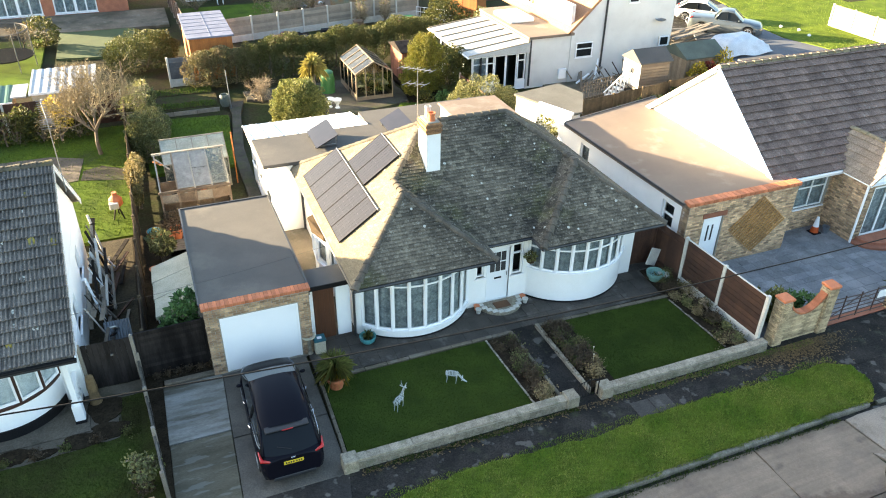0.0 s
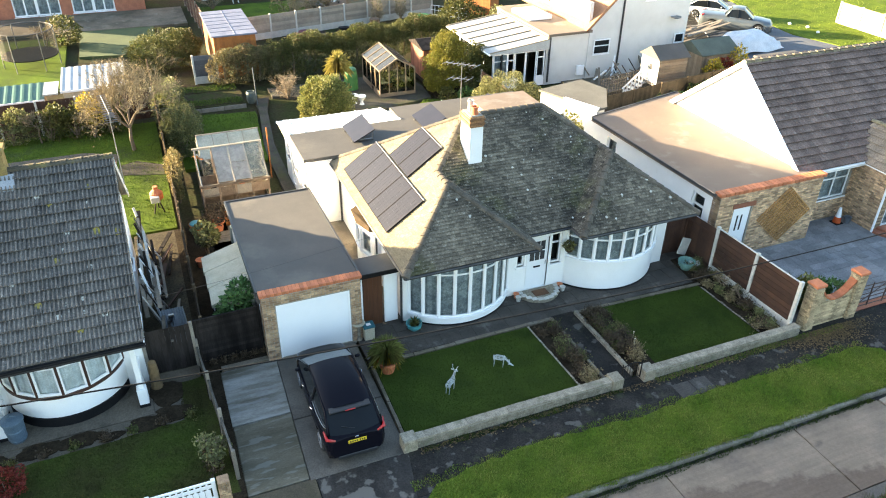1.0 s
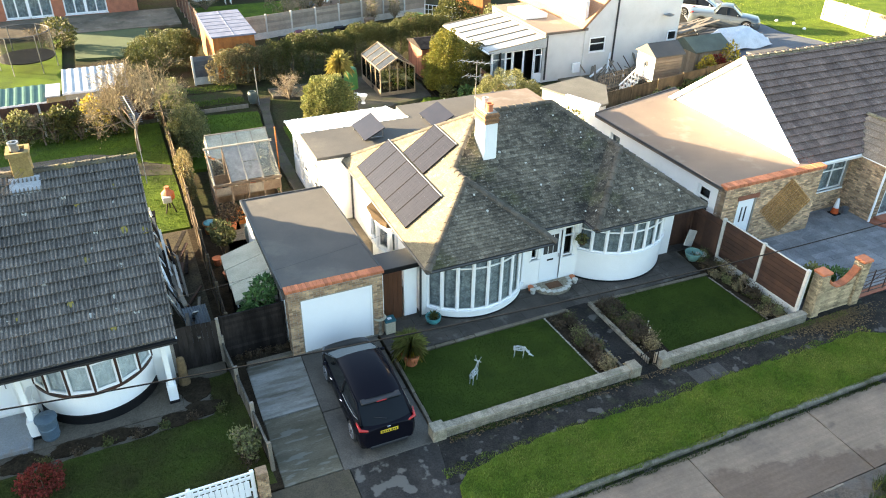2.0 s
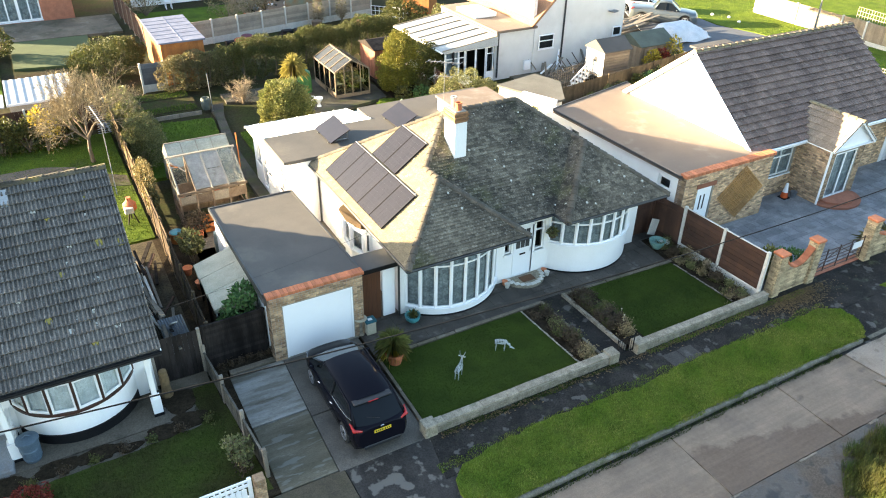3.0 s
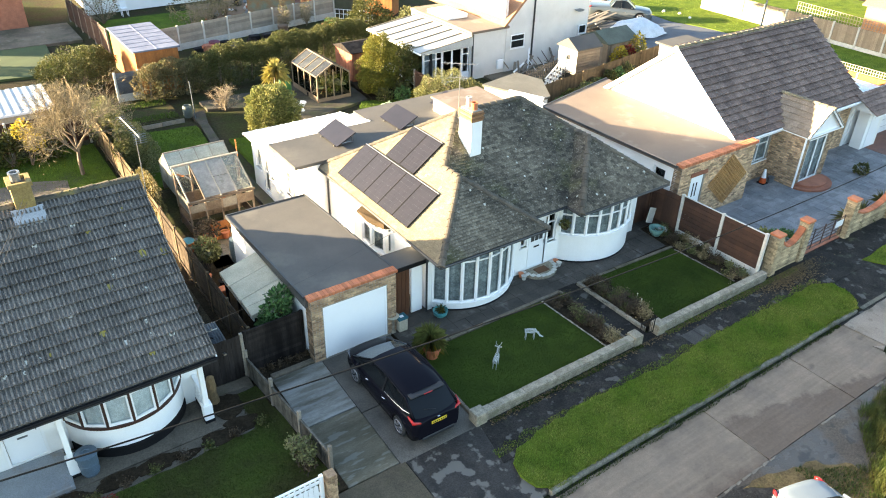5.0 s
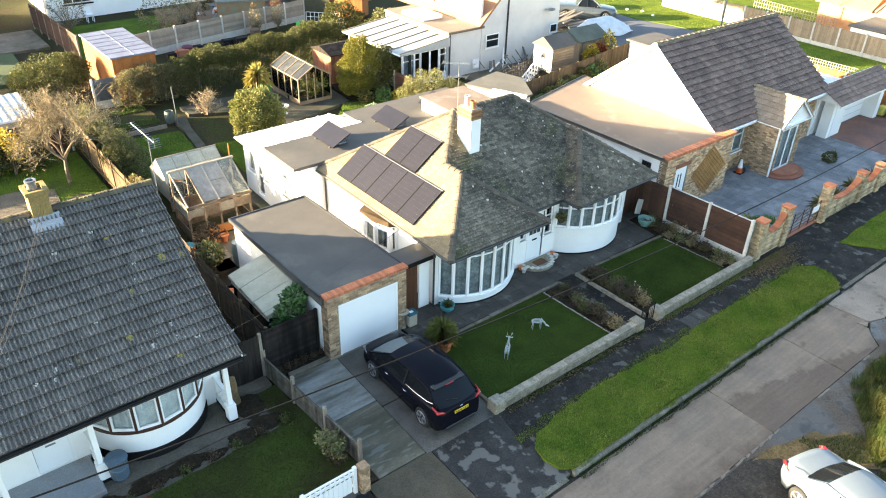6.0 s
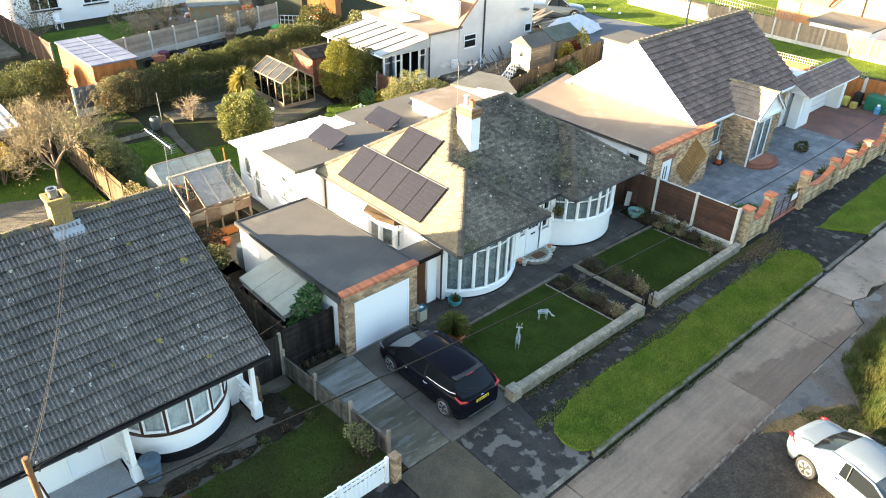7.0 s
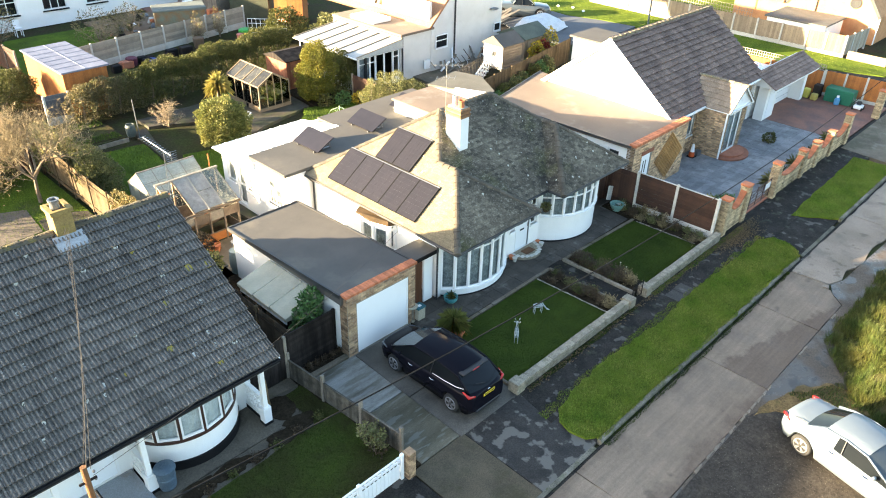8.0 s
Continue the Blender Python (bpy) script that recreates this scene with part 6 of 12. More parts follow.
# ---- fences, walls and gates round the front ----
def fence_run(name, p, q, n, h, board_mat, post_mat, label, z=0.0, vertical=True, gravel=0.0, board=0.14, post=0.1, post_up=0.05, capped=False, rails=True):
    """A straight fence of n bays from p to q: posts, boards each an object on a shared mesh, rails, gravel boards."""
    t = thing(name, label, "fence", at=(*p, z))
    P0, Q0 = Vector((*p, 0)), Vector((*q, 0))
    d = (Q0 - P0).normalized()
    L = (Q0 - P0).length / n
    ang = math.degrees(math.atan2(d.y, d.x))
    r = random.Random(int(L * 977) + n)
    pm = mesh_of("post", rounded(B((-post / 2, post / 2, -post / 2, post / 2, -0.2, h + post_up)), 0.012, 1), post_mat)
    for i in range(n + 1):
        hang(new("post", pm), t).matrix_basis = Matrix.Translation(P0 + d * L * i + Vector((0, 0, z))) @ pose(0, 0, 0, r.uniform(-0.6, 0.6), r.uniform(-0.6, 0.6), ang)
    inner = L - post
    if vertical:
        k = max(1, round(inner / board))
        w = inner / k
        bmx = mesh_of("board", rounded(B((0.002, w - 0.002, -0.012, 0.008, gravel + 0.02, h)), 0.004, 1), board_mat)
    else:
        k = max(1, round((h - gravel) / board))
        w = (h - gravel) / k
        bmx = mesh_of("board", B((0, inner, -0.012, 0.012, 0.003, w - 0.003)), board_mat)
    gm = mesh_of("gravel_board", rounded(B((0, inner, -0.025, 0.025, -0.15, gravel)), 0.008, 1), post_mat) if gravel else None
    rm = mesh_of("rail", B((0, inner, 0.014, 0.05, -0.03, 0.03)), board_mat)
    cm = mesh_of("cap_rail", rounded(B((0, inner, -0.03, 0.03, h, h + 0.03)), 0.006, 1), post_mat if capped == "post" else board_mat)
    for i in range(n):
        base = P0 + d * (L * i + post / 2) + Vector((0, 0, z))
        spin = pose(0, 0, 0, 0, 0, ang)
        for j in range(k):
            off = (j * w, 0, r.uniform(-0.012, 0.008)) if vertical else (0, r.uniform(-0.006, 0.006), gravel + j * w)
            hang(new("board", bmx), t).matrix_basis = Matrix.Translation(base) @ spin @ pose(*off, 0 if vertical else r.uniform(-6, -2), 0, 0)
        if gm:
            hang(new("gravel_board", gm), t).matrix_basis = Matrix.Translation(base) @ spin
        if vertical and rails:
            for zz in (gravel + 0.25, h - 0.25):
                hang(new("rail", rm), t).matrix_basis = Matrix.Translation(base) @ spin @ pose(0, 0, zz)
        if capped:
            hang(new("cap_rail", cm), t).matrix_basis = Matrix.Translation(base) @ spin
    return t


# low fence along the drive, dark panel fence beside the garage
fence_run("low_fence", (-4.62, 5.3), (-4.25, 0.45), 3, 0.72, LOWFENCE, GREYWOOD, "low weathered grey board fence with leaning posts", vertical=True, board=0.11, post=0.1, post_up=0.3, capped=True)
fence_run("dark_fence", (-4.55, 5.35), (-2.68, 5.4), 1, 1.62, DARKFENCE, DARKFENCE, "black-stained overlapped panel fence beside the garage", vertical=False, board=0.12, capped=True)
fence_run("dark_gate", (-6.05, 5.35), (-4.65, 5.32), 1, 1.6, DARKFENCE, GREYWOOD, "dark boarded side gate", vertical=True, board=0.15)
fence_run("boundary_fence", (13.62, 0.1), (13.5, 3.85), 2, 1.82, BROWNFENCE, POST, "brown board panels between pale concrete posts", vertical=False, gravel=0.3, board=0.19, post=0.12, post_up=0.08, capped="post")
fence_run("boundary_fence", (13.5, 3.85), (13.4, 5.4), 1, 1.75, BROWNFENCE, BROWNFENCE, "brown close-boarded panel with rails", vertical=True, gravel=0.0, board=0.12)
fence_run("side_gate_boards", (12.3, 5.5), (13.4, 5.42), 1, 1.75, BROWNFENCE, BROWNFENCE, "dark brown boarded side gate", vertical=True, board=0.14)

# brick pillar and white picket gate
pl = thing("gate_pillar", "small yellow brick gate pillar", "pillar", at=(-4.62, -0.25, 0))
part("core", B((-4.72, -4.52, -0.35, -0.15, -0.05, 0.84)), MORTAR, pl)
for a, b in (((-4.745, -0.375), (-4.495, -0.375)), ((-4.495, -0.375), (-4.495, -0.125)), ((-4.495, -0.125), (-4.745, -0.125)), ((-4.745, -0.125), (-4.745, -0.375))):
    brick_face(pl, a, b, -0.02, 0.86, BRICK, bw=0.125, name="brick", pieces=40)
part("cap", rounded(B((-4.755, -4.485, -0.385, -0.115, 0.86, 0.9)), 0.012, 1), BRICK, pl)
pg = thing("picket_fence", "white picket fence along the pavement", "fence", at=(-6.8, -0.2, 0))
for x in (-4.85, -6.35, -7.85, -9.35, -10.85):
    part("post", rounded(B((x - 0.05, x + 0.05, -0.25, -0.15, -0.1, 0.92)), 0.01, 1), UPVC, pg)
for z in (0.2, 0.62):
    part("rail", B((-10.85, -4.85, -0.185, -0.155, z, z + 0.09)), UPVC, pg)
pm = mesh_of("picket", rounded(B((-0.066, 0.066, -0.215, -0.19, 0.06, 0.6), (-0.025, 0.025, -0.213, -0.192, 0.6, 0.86)), 0.006, 1), UPVC)
part("top_rail", B((-10.85, -4.85, -0.225, -0.18, 0.83, 0.88)), UPVC, pg)
for i in range(42):
    hang(new("picket", pm), pg).matrix_basis = pose(-10.75 + i * 0.14, 0, 0)

# garden gate of dark metal bars
gg = thing("garden_gate", "small dark metal garden gate", "gate", at=(7.27, -0.15, 0))
part("frame", tube(tube(tube(bmesh.new(), [(6.92, -0.12, 0.05), (6.92, -0.12, 0.72)], 0.018, 6), [(7.6, -0.12, 0.05), (7.6, -0.12, 0.72)], 0.018, 6), [(6.92, -0.12, 0.1), (7.6, -0.12, 0.1)], 0.014, 6), BLACK, gg)
part("top_rail", tube(bmesh.new(), [(6.92, -0.12, 0.62), (7.26, -0.12, 0.7), (7.6, -0.12, 0.62)], 0.014, 6), BLACK, gg)
for i in range(6):
    part("bar", tube(bmesh.new(), [(7.0 + i * 0.1, -0.12, 0.1), (7.0 + i * 0.1, -0.12, 0.66)], 0.009, 6), BLACK, gg)


# neighbour's brick front wall with tile-topped pillars
def pillar(x, y, h, w=0.36):
    t = thing("brick_pillar", "yellow brick pillar capped with red clay tiles", "pillar", at=(x, y, 0), group="front wall pillars")
    a = w / 2
    part("core", B((x - a + 0.02, x + a - 0.02, y - a + 0.02, y + a - 0.02, -0.05, h - 0.1)), MORTAR, t)
    for p, q in (((x - a, y - a), (x + a, y - a)), ((x + a, y - a), (x + a, y + a)), ((x + a, y + a), (x - a, y + a)), ((x - a, y + a), (x - a, y - a))):
        brick_face(t, p, q, -0.02, h - 0.1, PILLARBRICK, bw=0.18, proud=0.018, name="brick", pieces=70 if x < 20 else 0)
    part("cap", rounded(B((x - a - 0.04, x + a + 0.04, y - a - 0.04, y + a + 0.04, h - 0.1, h)), 0.02, 1), REDTILE, t)
    return t


PILLARBRICK = mat("buff_rustic_brick", (0.46, 0.36, 0.22), (0.34, 0.25, 0.15), 0.9, scale=4, fine=35, bump=0.35, rnd=0.35, island=0.35, grain=0.3)
for x, h in ((14.22, 1.78), (16.1, 1.82), (19.45, 1.8), (22.7, 1.5), (24.55, 1.4), (26.6, 1.4), (29.0, 1.75), (34.6, 1.75)):
    pillar(x, 0.0, h)


def dipped_wall(x0, x1, h_end, h_mid):
    t = thing("front_wall", "buff brick wall dipping between pillars, topped with red tiles", "wall", at=((x0 + x1) / 2, 0, 0))
    n = max(8, int((x1 - x0) / 0.12))
    tops = [h_mid + (h_end - h_mid) * abs(2 * i / n - 1) ** 2.2 for i in range(n + 1)]
    part("core", P_strip(x0, x1, tops, -0.08, 0.08), MORTAR, t)
    for i in range(int(h_end / 0.075)):
        z = i * 0.075
        k = 0
        s = x0 - (0.1 if i % 2 else 0)
        run_a, run_b = None, None
        verts, faces = [], []
        while s < x1:
            a, b = max(s, x0), min(s + 0.215, x1)
            u = (a + b) / 2
            ht = h_mid + (h_end - h_mid) * abs(2 * (u - x0) / (x1 - x0) - 1) ** 2.2
            if z + 0.075 < ht + 0.02 and b - a > 0.05:
                pr = -0.095 - random.uniform(0, 0.012)
                b0 = len(verts)
                verts += [(a + 0.005, pr, z), (b - 0.005, pr, z), (b - 0.005, pr, z + 0.064), (a + 0.005, pr, z + 0.064), (a + 0.005, -0.07, z), (b - 0.005, -0.07, z), (b - 0.005, -0.07, z + 0.064), (a + 0.005, -0.07, z + 0.064)]
                faces += [tuple(b0 + q for q in f) for f in ((0, 1, 2, 3), (3, 2, 6, 7), (0, 4, 5, 1), (1, 5, 6, 2), (0, 3, 7, 4))]
            s += 0.215
        if verts:
            tagged(hang(new("brick_course", raw("brick_course", verts, faces, PILLARBRICK)), t), kind="stuff")
    for i in range(n):
        xa, xb = x0 + (x1 - x0) * i / n, x0 + (x1 - x0) * (i + 1) / n
        part("coping_tile", beam(bmesh.new(), (xa + 0.004, 0, tops[i] + 0.03), (xb - 0.004, 0, tops[i + 1] + 0.03), 0.26, 0.06), REDTILE, t)
    return t


def P_strip(x0, x1, tops, y0, y1):
    bm = bmesh.new()
    n = len(tops) - 1
    row = []
    for i, h in enumerate(tops):
        x = x0 + (x1 - x0) * i / n
        row.append([bm.verts.new(p) for p in ((x, y0, -0.1), (x, y1, -0.1), (x, y1, h), (x, y0, h))])
    for a, b in zip(row, row[1:]):
        for k in range(4):
            bm.faces.new((a[k], a[(k + 1) % 4], b[(k + 1) % 4], b[k]))
    bm.faces.new(row[0])
    bm.faces.new(row[-1][::-1])
    bmesh.ops.recalc_face_normals(bm, faces=bm.faces[:])
    return bm


dipped_wall(14.42, 15.9, 1.5, 0.95)
for a, b in ((19.66, 22.5), (22.9, 24.35), (24.75, 26.4), (26.8, 28.8)):
    dipped_wall(a, b, 1.15, 0.75)
# brown five-bar gate
fg = thing("driveway_gate", "brown barred metal driveway gate with a white sign", "gate", at=(17.8, 0.05, 0))
GATEBROWN = mat("brown_gate_paint", (0.07, 0.035, 0.025), (0.05, 0.03, 0.022), 0.5)
for i in range(6):
    z = 0.15 + i * 0.16
    part("bar", tube(bmesh.new(), [(16.32, 0.05, z + (0.06 if i > 3 else 0)), (17.8, 0.05, z), (19.25, 0.05, z + (0.06 if i > 3 else 0))], 0.018, 6), GATEBROWN, fg)
for x in (16.34, 17.08, 17.8, 18.5, 19.23):
    part("upright", tube(bmesh.new(), [(x, 0.05, 0.1), (x, 0.05, 1.05)], 0.022, 6), GATEBROWN, fg)
part("brace", tube(bmesh.new(), [(16.34, 0.05, 0.15), (17.8, 0.05, 0.95)], 0.015, 6), GATEBROWN, fg)
part("brace", tube(bmesh.new(), [(19.23, 0.05, 0.15), (17.8, 0.05, 0.95)], 0.015, 6), GATEBROWN, fg)
part("sign", rounded(B((18.55, 19.1, 0.0, 0.015, 0.62, 0.92)), 0.004, 1), UPVC, fg, "small white sign plate")

# ---- fences and outbuildings of the gardens behind ----
# passage run is creosoted and in shade; both are put into a darker board colour
fence_run("garden_fence", (-4.35, 5.5), (-4.31, 14.4), 5, 1.6, mat("shaded_dark_fence_board", (0.034, 0.026, 0.02), (0.058, 0.044, 0.032), 0.95, spec=0.1, scale=3, fine=30, bump=0.35, rnd=0.25, island=0.2), OLDFENCE, "dark creosoted close-boarded passage fence, its shade put into the colour", board=0.16)
fence_run("garden_fence", (-4.31, 14.5), (-4.25, 31.5), 9, 1.6, OLDFENCE, OLDFENCE, "weathered close-boarded garden fence", board=0.16)
fence_run("panel_fence", (-1.75, 31.55), (-0.42, 31.5), 1, 1.55, BLUEGREYBOARD, POST, "grey board panels between concrete posts", vertical=False, gravel=0.3, board=0.14, post=0.12)
fence_run("garden_fence", (-17, 26.2), (-4.4, 26.6), 7, 1.6, BROWNFENCE, POST, "brown panel fence at the end of the lawn", vertical=True, board=0.18, post=0.1)
fence_run("concrete_fence", (2.5, 39.3), (17.6, 42.2), 8, 1.5, PALEBOARD, POST, "grey boards between concrete posts", vertical=False, gravel=0.3, board=0.2, post=0.12)
fence_run("brown_fence", (0.0, 40.5), (-0.4, 51.0), 6, 1.7, BROWNFENCE, GREYWOOD, "dark brown fence between gardens", vertical=True, board=0.2)
fence_run("boundary_fence", (13.3, 13.0), (13.3, 23.6), 6, 1.5, BROWNFENCE, GREYWOOD, "brown garden fence with posts", vertical=True, board=0.18)
fence_run("brown_fence", (17.3, 17.1), (29.5, 19.2), 6, 1.7, OLDFENCE, OLDFENCE, "brown garden fence with sunlit top", vertical=True, board=0.18)
fence_run("tall_fence", (46.5, 28.9), (46.2, 8.9), 10, 1.55, TANFENCE, POST, "tan close-boarded fence with concrete posts", vertical=True, board=0.2, gravel=0.25, post=0.14)
fence_run("tall_fence", (46.2, 8.9), (46.4, 6.1), 2, 1.55, mat("pale_orange_board", (0.36, 0.2, 0.1), (0.3, 0.165, 0.085), 0.9, scale=1.5, fine=30, bump=0.2, rnd=0.15), POST, "orange board fence with concrete posts", vertical=True, board=0.2, gravel=0.2, post=0.14)
fence_run("grey_fence", (46.5, 6.1), (50.6, 5.9), 3, 1.5, PALEBOARD, POST, "pale grey board fence running back from the verge", vertical=True, board=0.2, post=0.12)
fence_run("orange_fence", (36.3, 3.95), (36.9, 0.3), 3, 1.6, ORANGEWOOD, POST, "orange stained board fence", vertical=True, board=0.16, gravel=0.2, post=0.12)
fence_run("orange_fence", (36.1, 11.0), (36.35, 4.05), 4, 1.5, ORANGEWOOD, POST, "orange board fence topped by a pale trellis", vertical=True, board=0.16, post=0.1)


def lattice(name, p, q, z0, z1, material, label, step=0.2):
    t = thing(name, label, "trellis", at=(*p, z0))
    p, q = Vector((*p, 0)), Vector((*q, 0))
    L = (q - p).length
    d = (q - p).normalized()
    n = int(L / step)
    for i in range(n + 1):
        c = p + d * L * i / n
        part("lath", beam(bmesh.new(), c + Vector((0, 0, z0)), c + Vector((0, 0, z1)), 0.03, 0.03), material, t)
    k = max(1, int((z1 - z0) / step))
    for j in range(k + 1):
        z = z0 + (z1 - z0) * j / k
        part("lath", beam(bmesh.new(), p + Vector((0, 0.02, z)), q + Vector((0, 0.02, z)), 0.03, 0.03), material, t)
    return t


lattice("lattice_fence", (19.4, 20.6), (23.6, 21.6), -0.18, 1.2, TANFENCE, "tan lattice fence panel")
lattice("lattice_fence", (15.4, 20.9), (19.2, 20.6), -0.18, 0.8, TANFENCE, "low tan lattice fence")
lattice("lattice_fence", (24.2, 25.2), (26.8, 26.0), -0.05, 2.0, TANFENCE, "tall tan lattice screen")
lattice("trellis_topping", (36.1, 11.0), (36.35, 4.05), 1.56, 1.92, PALEBOARD, "pale trellis topping on the orange fence", step=0.16)


def shed(name, x0, x1, y0, y1, h, wall_mat, roof_mat, label, rise=0.5, axis="y", over=0.12, category="shed", door=True):
    """A boarded shed with a gable roof (rise > 0) or a mono-pitch (rise < 0)."""
    t = thing(name, label, category, at=((x0 + x1) / 2, (y0 + y1) / 2, 0))
    part("body", B((x0, x1, y0, y1, -0.05, h)), wall_mat, t)
    n = int((x1 - x0) / 0.15)
    bm1 = mesh_of("board", B((0.003, (x1 - x0) / n - 0.003, -0.014, 0, 0, h)), wall_mat)
    for i in range(n):
        hang(new("board", bm1), t).matrix_basis = pose(x0 + i * (x1 - x0) / n, y0, 0)
    n = int((y1 - y0) / 0.2)
    bm2 = mesh_of("board", B((-0.014, 0, 0.003, (y1 - y0) / n - 0.003, 0, h)), wall_mat)
    for i in range(n):
        hang(new("board", bm2), t).matrix_basis = pose(x0, y0 + i * (y1 - y0) / n, 0)
    if rise > 0:
        bm = bmesh.new()
        if axis == "y":
            m = (x0 + x1) / 2
            prism(bm, [(x0 - over, y0 - over), (m, y0 - over), (m, y1 + over), (x0 - over, y1 + over)], h - 0.03, lambda x, y: h + 0.02 + (rise if x > x0 + 0.01 else 0))
            prism(bm, [(m, y0 - over), (x1 + over, y0 - over), (x1 + over, y1 + over), (m, y1 + over)], h - 0.03, lambda x, y: h + 0.02 + (rise if x < x1 - 0.01 else 0))
        else:
            m = (y0 + y1) / 2
            prism(bm, [(x0 - over, y0 - over), (x1 + over, y0 - over), (x1 + over, m), (x0 - over, m)], h - 0.03, lambda x, y: h + 0.02 + (rise if y > y0 + 0.01 else 0))
            prism(bm, [(x0 - over, m), (x1 + over, m), (x1 + over, y1 + over), (x0 - over, y1 + over)], h - 0.03, lambda x, y: h + 0.02 + (rise if y < y1 - 0.01 else 0))
        part("roof", bm, roof_mat, t)
    else:
        part("roof", P([(x0 - over, y0 - over), (x1 + over, y0 - over), (x1 + over, y1 + over), (x0 - over, y1 + over)], h - 0.02, lambda x, y: h + 0.06 + (-rise if x > (x0 + x1) / 2 else 0)), roof_mat, t)
    if door:
        part("door", rounded(B((x0 + 0.3, x0 + 1.05, y0 - 0.03, y0 - 0.014, 0.05, h - 0.15)), 0.006, 1), wall_mat, t)
    return t


BLUEROOF = mat("pale_blue_roof_sheet", (0.16, 0.18, 0.245), (0.115, 0.13, 0.19), 0.75, spec=0.2, scale=1.2, fine=20, bump=0.1, grain=0.15, stain=(0.22, 0.22, 0.28), stain_scale=0.9, stain_amt=0.5)
os_ = shed("orange_shed", -0.35, 2.1, 31.9, 37.6, 2.45, ORANGEWOOD, BLUEROOF, "long orange-stained shed with a flat pale blue sheet roof", rise=-0.02, door=False)
SEAM = mat("dull_sheet_seam", (0.2, 0.22, 0.28), (0.16, 0.18, 0.23), 0.7, scale=3)
for k in range(1, 7):
    part("roof_seam", beam(bmesh.new(), (-0.45, 31.85 + k * 0.83, 2.52), (2.2, 31.85 + k * 0.83, 2.535), 0.028, 0.022), SEAM, os_)
part("roof_seam", beam(bmesh.new(), (0.9, 31.8, 2.53), (0.9, 37.7, 2.53), 0.025, 0.024), SEAM, os_)
PALEFELT = mat("pale_shed_felt", (0.15, 0.145, 0.128), (0.118, 0.114, 0.1), 0.95, spec=0.1, scale=1, fine=30, bump=0.1)
pv_ = [(13.4, 17.25), (14.0, 15.75), (14.75, 13.95), (15.3, 14.05), (16.65, 16.2), (16.2, 17.85)]
hs = thing("garden_building", "pale hexagonal garden building with a felt roof and white edge", "shed", at=(15, 16.2, 0))
part("wall", P([(x * 0.93 + 15 * 0.07, y * 0.93 + 16.2 * 0.07) for x, y in pv_], -0.05, 2.42), RENDER, hs)
part("roof", P(pv_, 2.4, lambda x, y: 2.5), PALEFELT, hs)
part("roof_edge", beam(bmesh.new(), (13.96, 15.7, 2.5), (14.72, 13.9, 2.5), 0.16, 0.14), UPVC, hs)
PLAYWHITE = mat("white_shed_board", (0.8, 0.8, 0.78), (0.72, 0.72, 0.7), 0.7, scale=2, fine=30, bump=0.15, rnd=0.06)
ph = thing("white_playhouse", "white-fronted playhouse with a grey felt gable roof on a slatted platform", "playhouse", at=(23, 20, 0))
part("platform", B((21.95, 24.1, 19.1, 20.9, 0.98, 1.06)), GREYWOOD, ph)
for x in (22.0, 24.05):
    for y in (19.15, 20.85):
        part("leg", B((x - 0.05, x + 0.05, y - 0.05, y + 0.05, -0.17, 0.98)), GREYWOOD, ph)
part("body", B((22.14, 24.0, 19.22, 20.78, 1.06, 2.45)), TANFENCE, ph)
for i in range(9):
    y = 19.2 + i * 0.178
    part("board", B((22.1, 22.135, y, y + 0.17, 1.06, 2.44 + 0.5 * (1 - abs(y + 0.085 - 20.0) / 0.8))), PLAYWHITE, ph)
for i in range(8):
    part("slat", B((22.15, 24.02, 19.17, 19.215, 1.1 + i * 0.165, 1.23 + i * 0.165)), TANFENCE, ph, "brown timber slat" if i == 0 else "")
bm = bmesh.new()
for yy in (19.08, 20.92):
    prism(bm, [(22.0, min(yy, 20.0)), (24.15, min(yy, 20.0)), (24.15, max(yy, 20.0)), (22.0, max(yy, 20.0))], 2.42, lambda x, y: 3.04 if abs(y - 20.0) < 0.01 else 2.47)
part("roof", bm, FELT, ph)
part("window", B((22.08, 22.1, 19.75, 20.0, 1.75, 2.05)), DARKROOM, ph)
for i in range(6):
    part("step", B((20.65 + i * 0.24, 20.93 + i * 0.24, 20.1, 20.8, -0.1 + i * 0.19, -0.04 + i * 0.19)), PLAYWHITE, ph)
for i in range(7):
    part("baluster", beam(bmesh.new(), (20.6 + i * 0.24, 20.06, -0.15 + i * 0.19), (20.6 + i * 0.24, 20.06, 0.75 + i * 0.19), 0.09, 0.03), PLAYWHITE, ph)
part("handrail", beam(bmesh.new(), (20.5, 20.06, 0.72), (22.05, 20.06, 1.95), 0.08, 0.06), PLAYWHITE, ph)
shed("brown_shed", 26.7, 29.4, 21.0, 23.4, 1.7, TANFENCE, mat("green_mineral_felt", (0.09, 0.11, 0.09), (0.07, 0.085, 0.07), 0.9), "brown wooden shed with a dark green felt roof", rise=0.6, axis="x")
shed("summer_house", 11.2, 13.2, 27.4, 29.6, 1.8, REDBRICK, DARKFENCE, "brown summer house with a low dark roof", rise=0.35, axis="x", door=False)
osh = shed("old_shed", 11.3, 14.9, 43.0, 45.0, 1.75, mat("flaking_green_board", (0.24, 0.13, 0.06), (0.17, 0.19, 0.14), 0.9, scale=1.6, bump=0.3), mat("grey_green_felt", (0.16, 0.175, 0.16), (0.13, 0.145, 0.135), 0.95, spec=0.1), "old shed with flaking green and orange boards", rise=-0.1)
osh.rotation_euler = (0, 0, radians(-22))
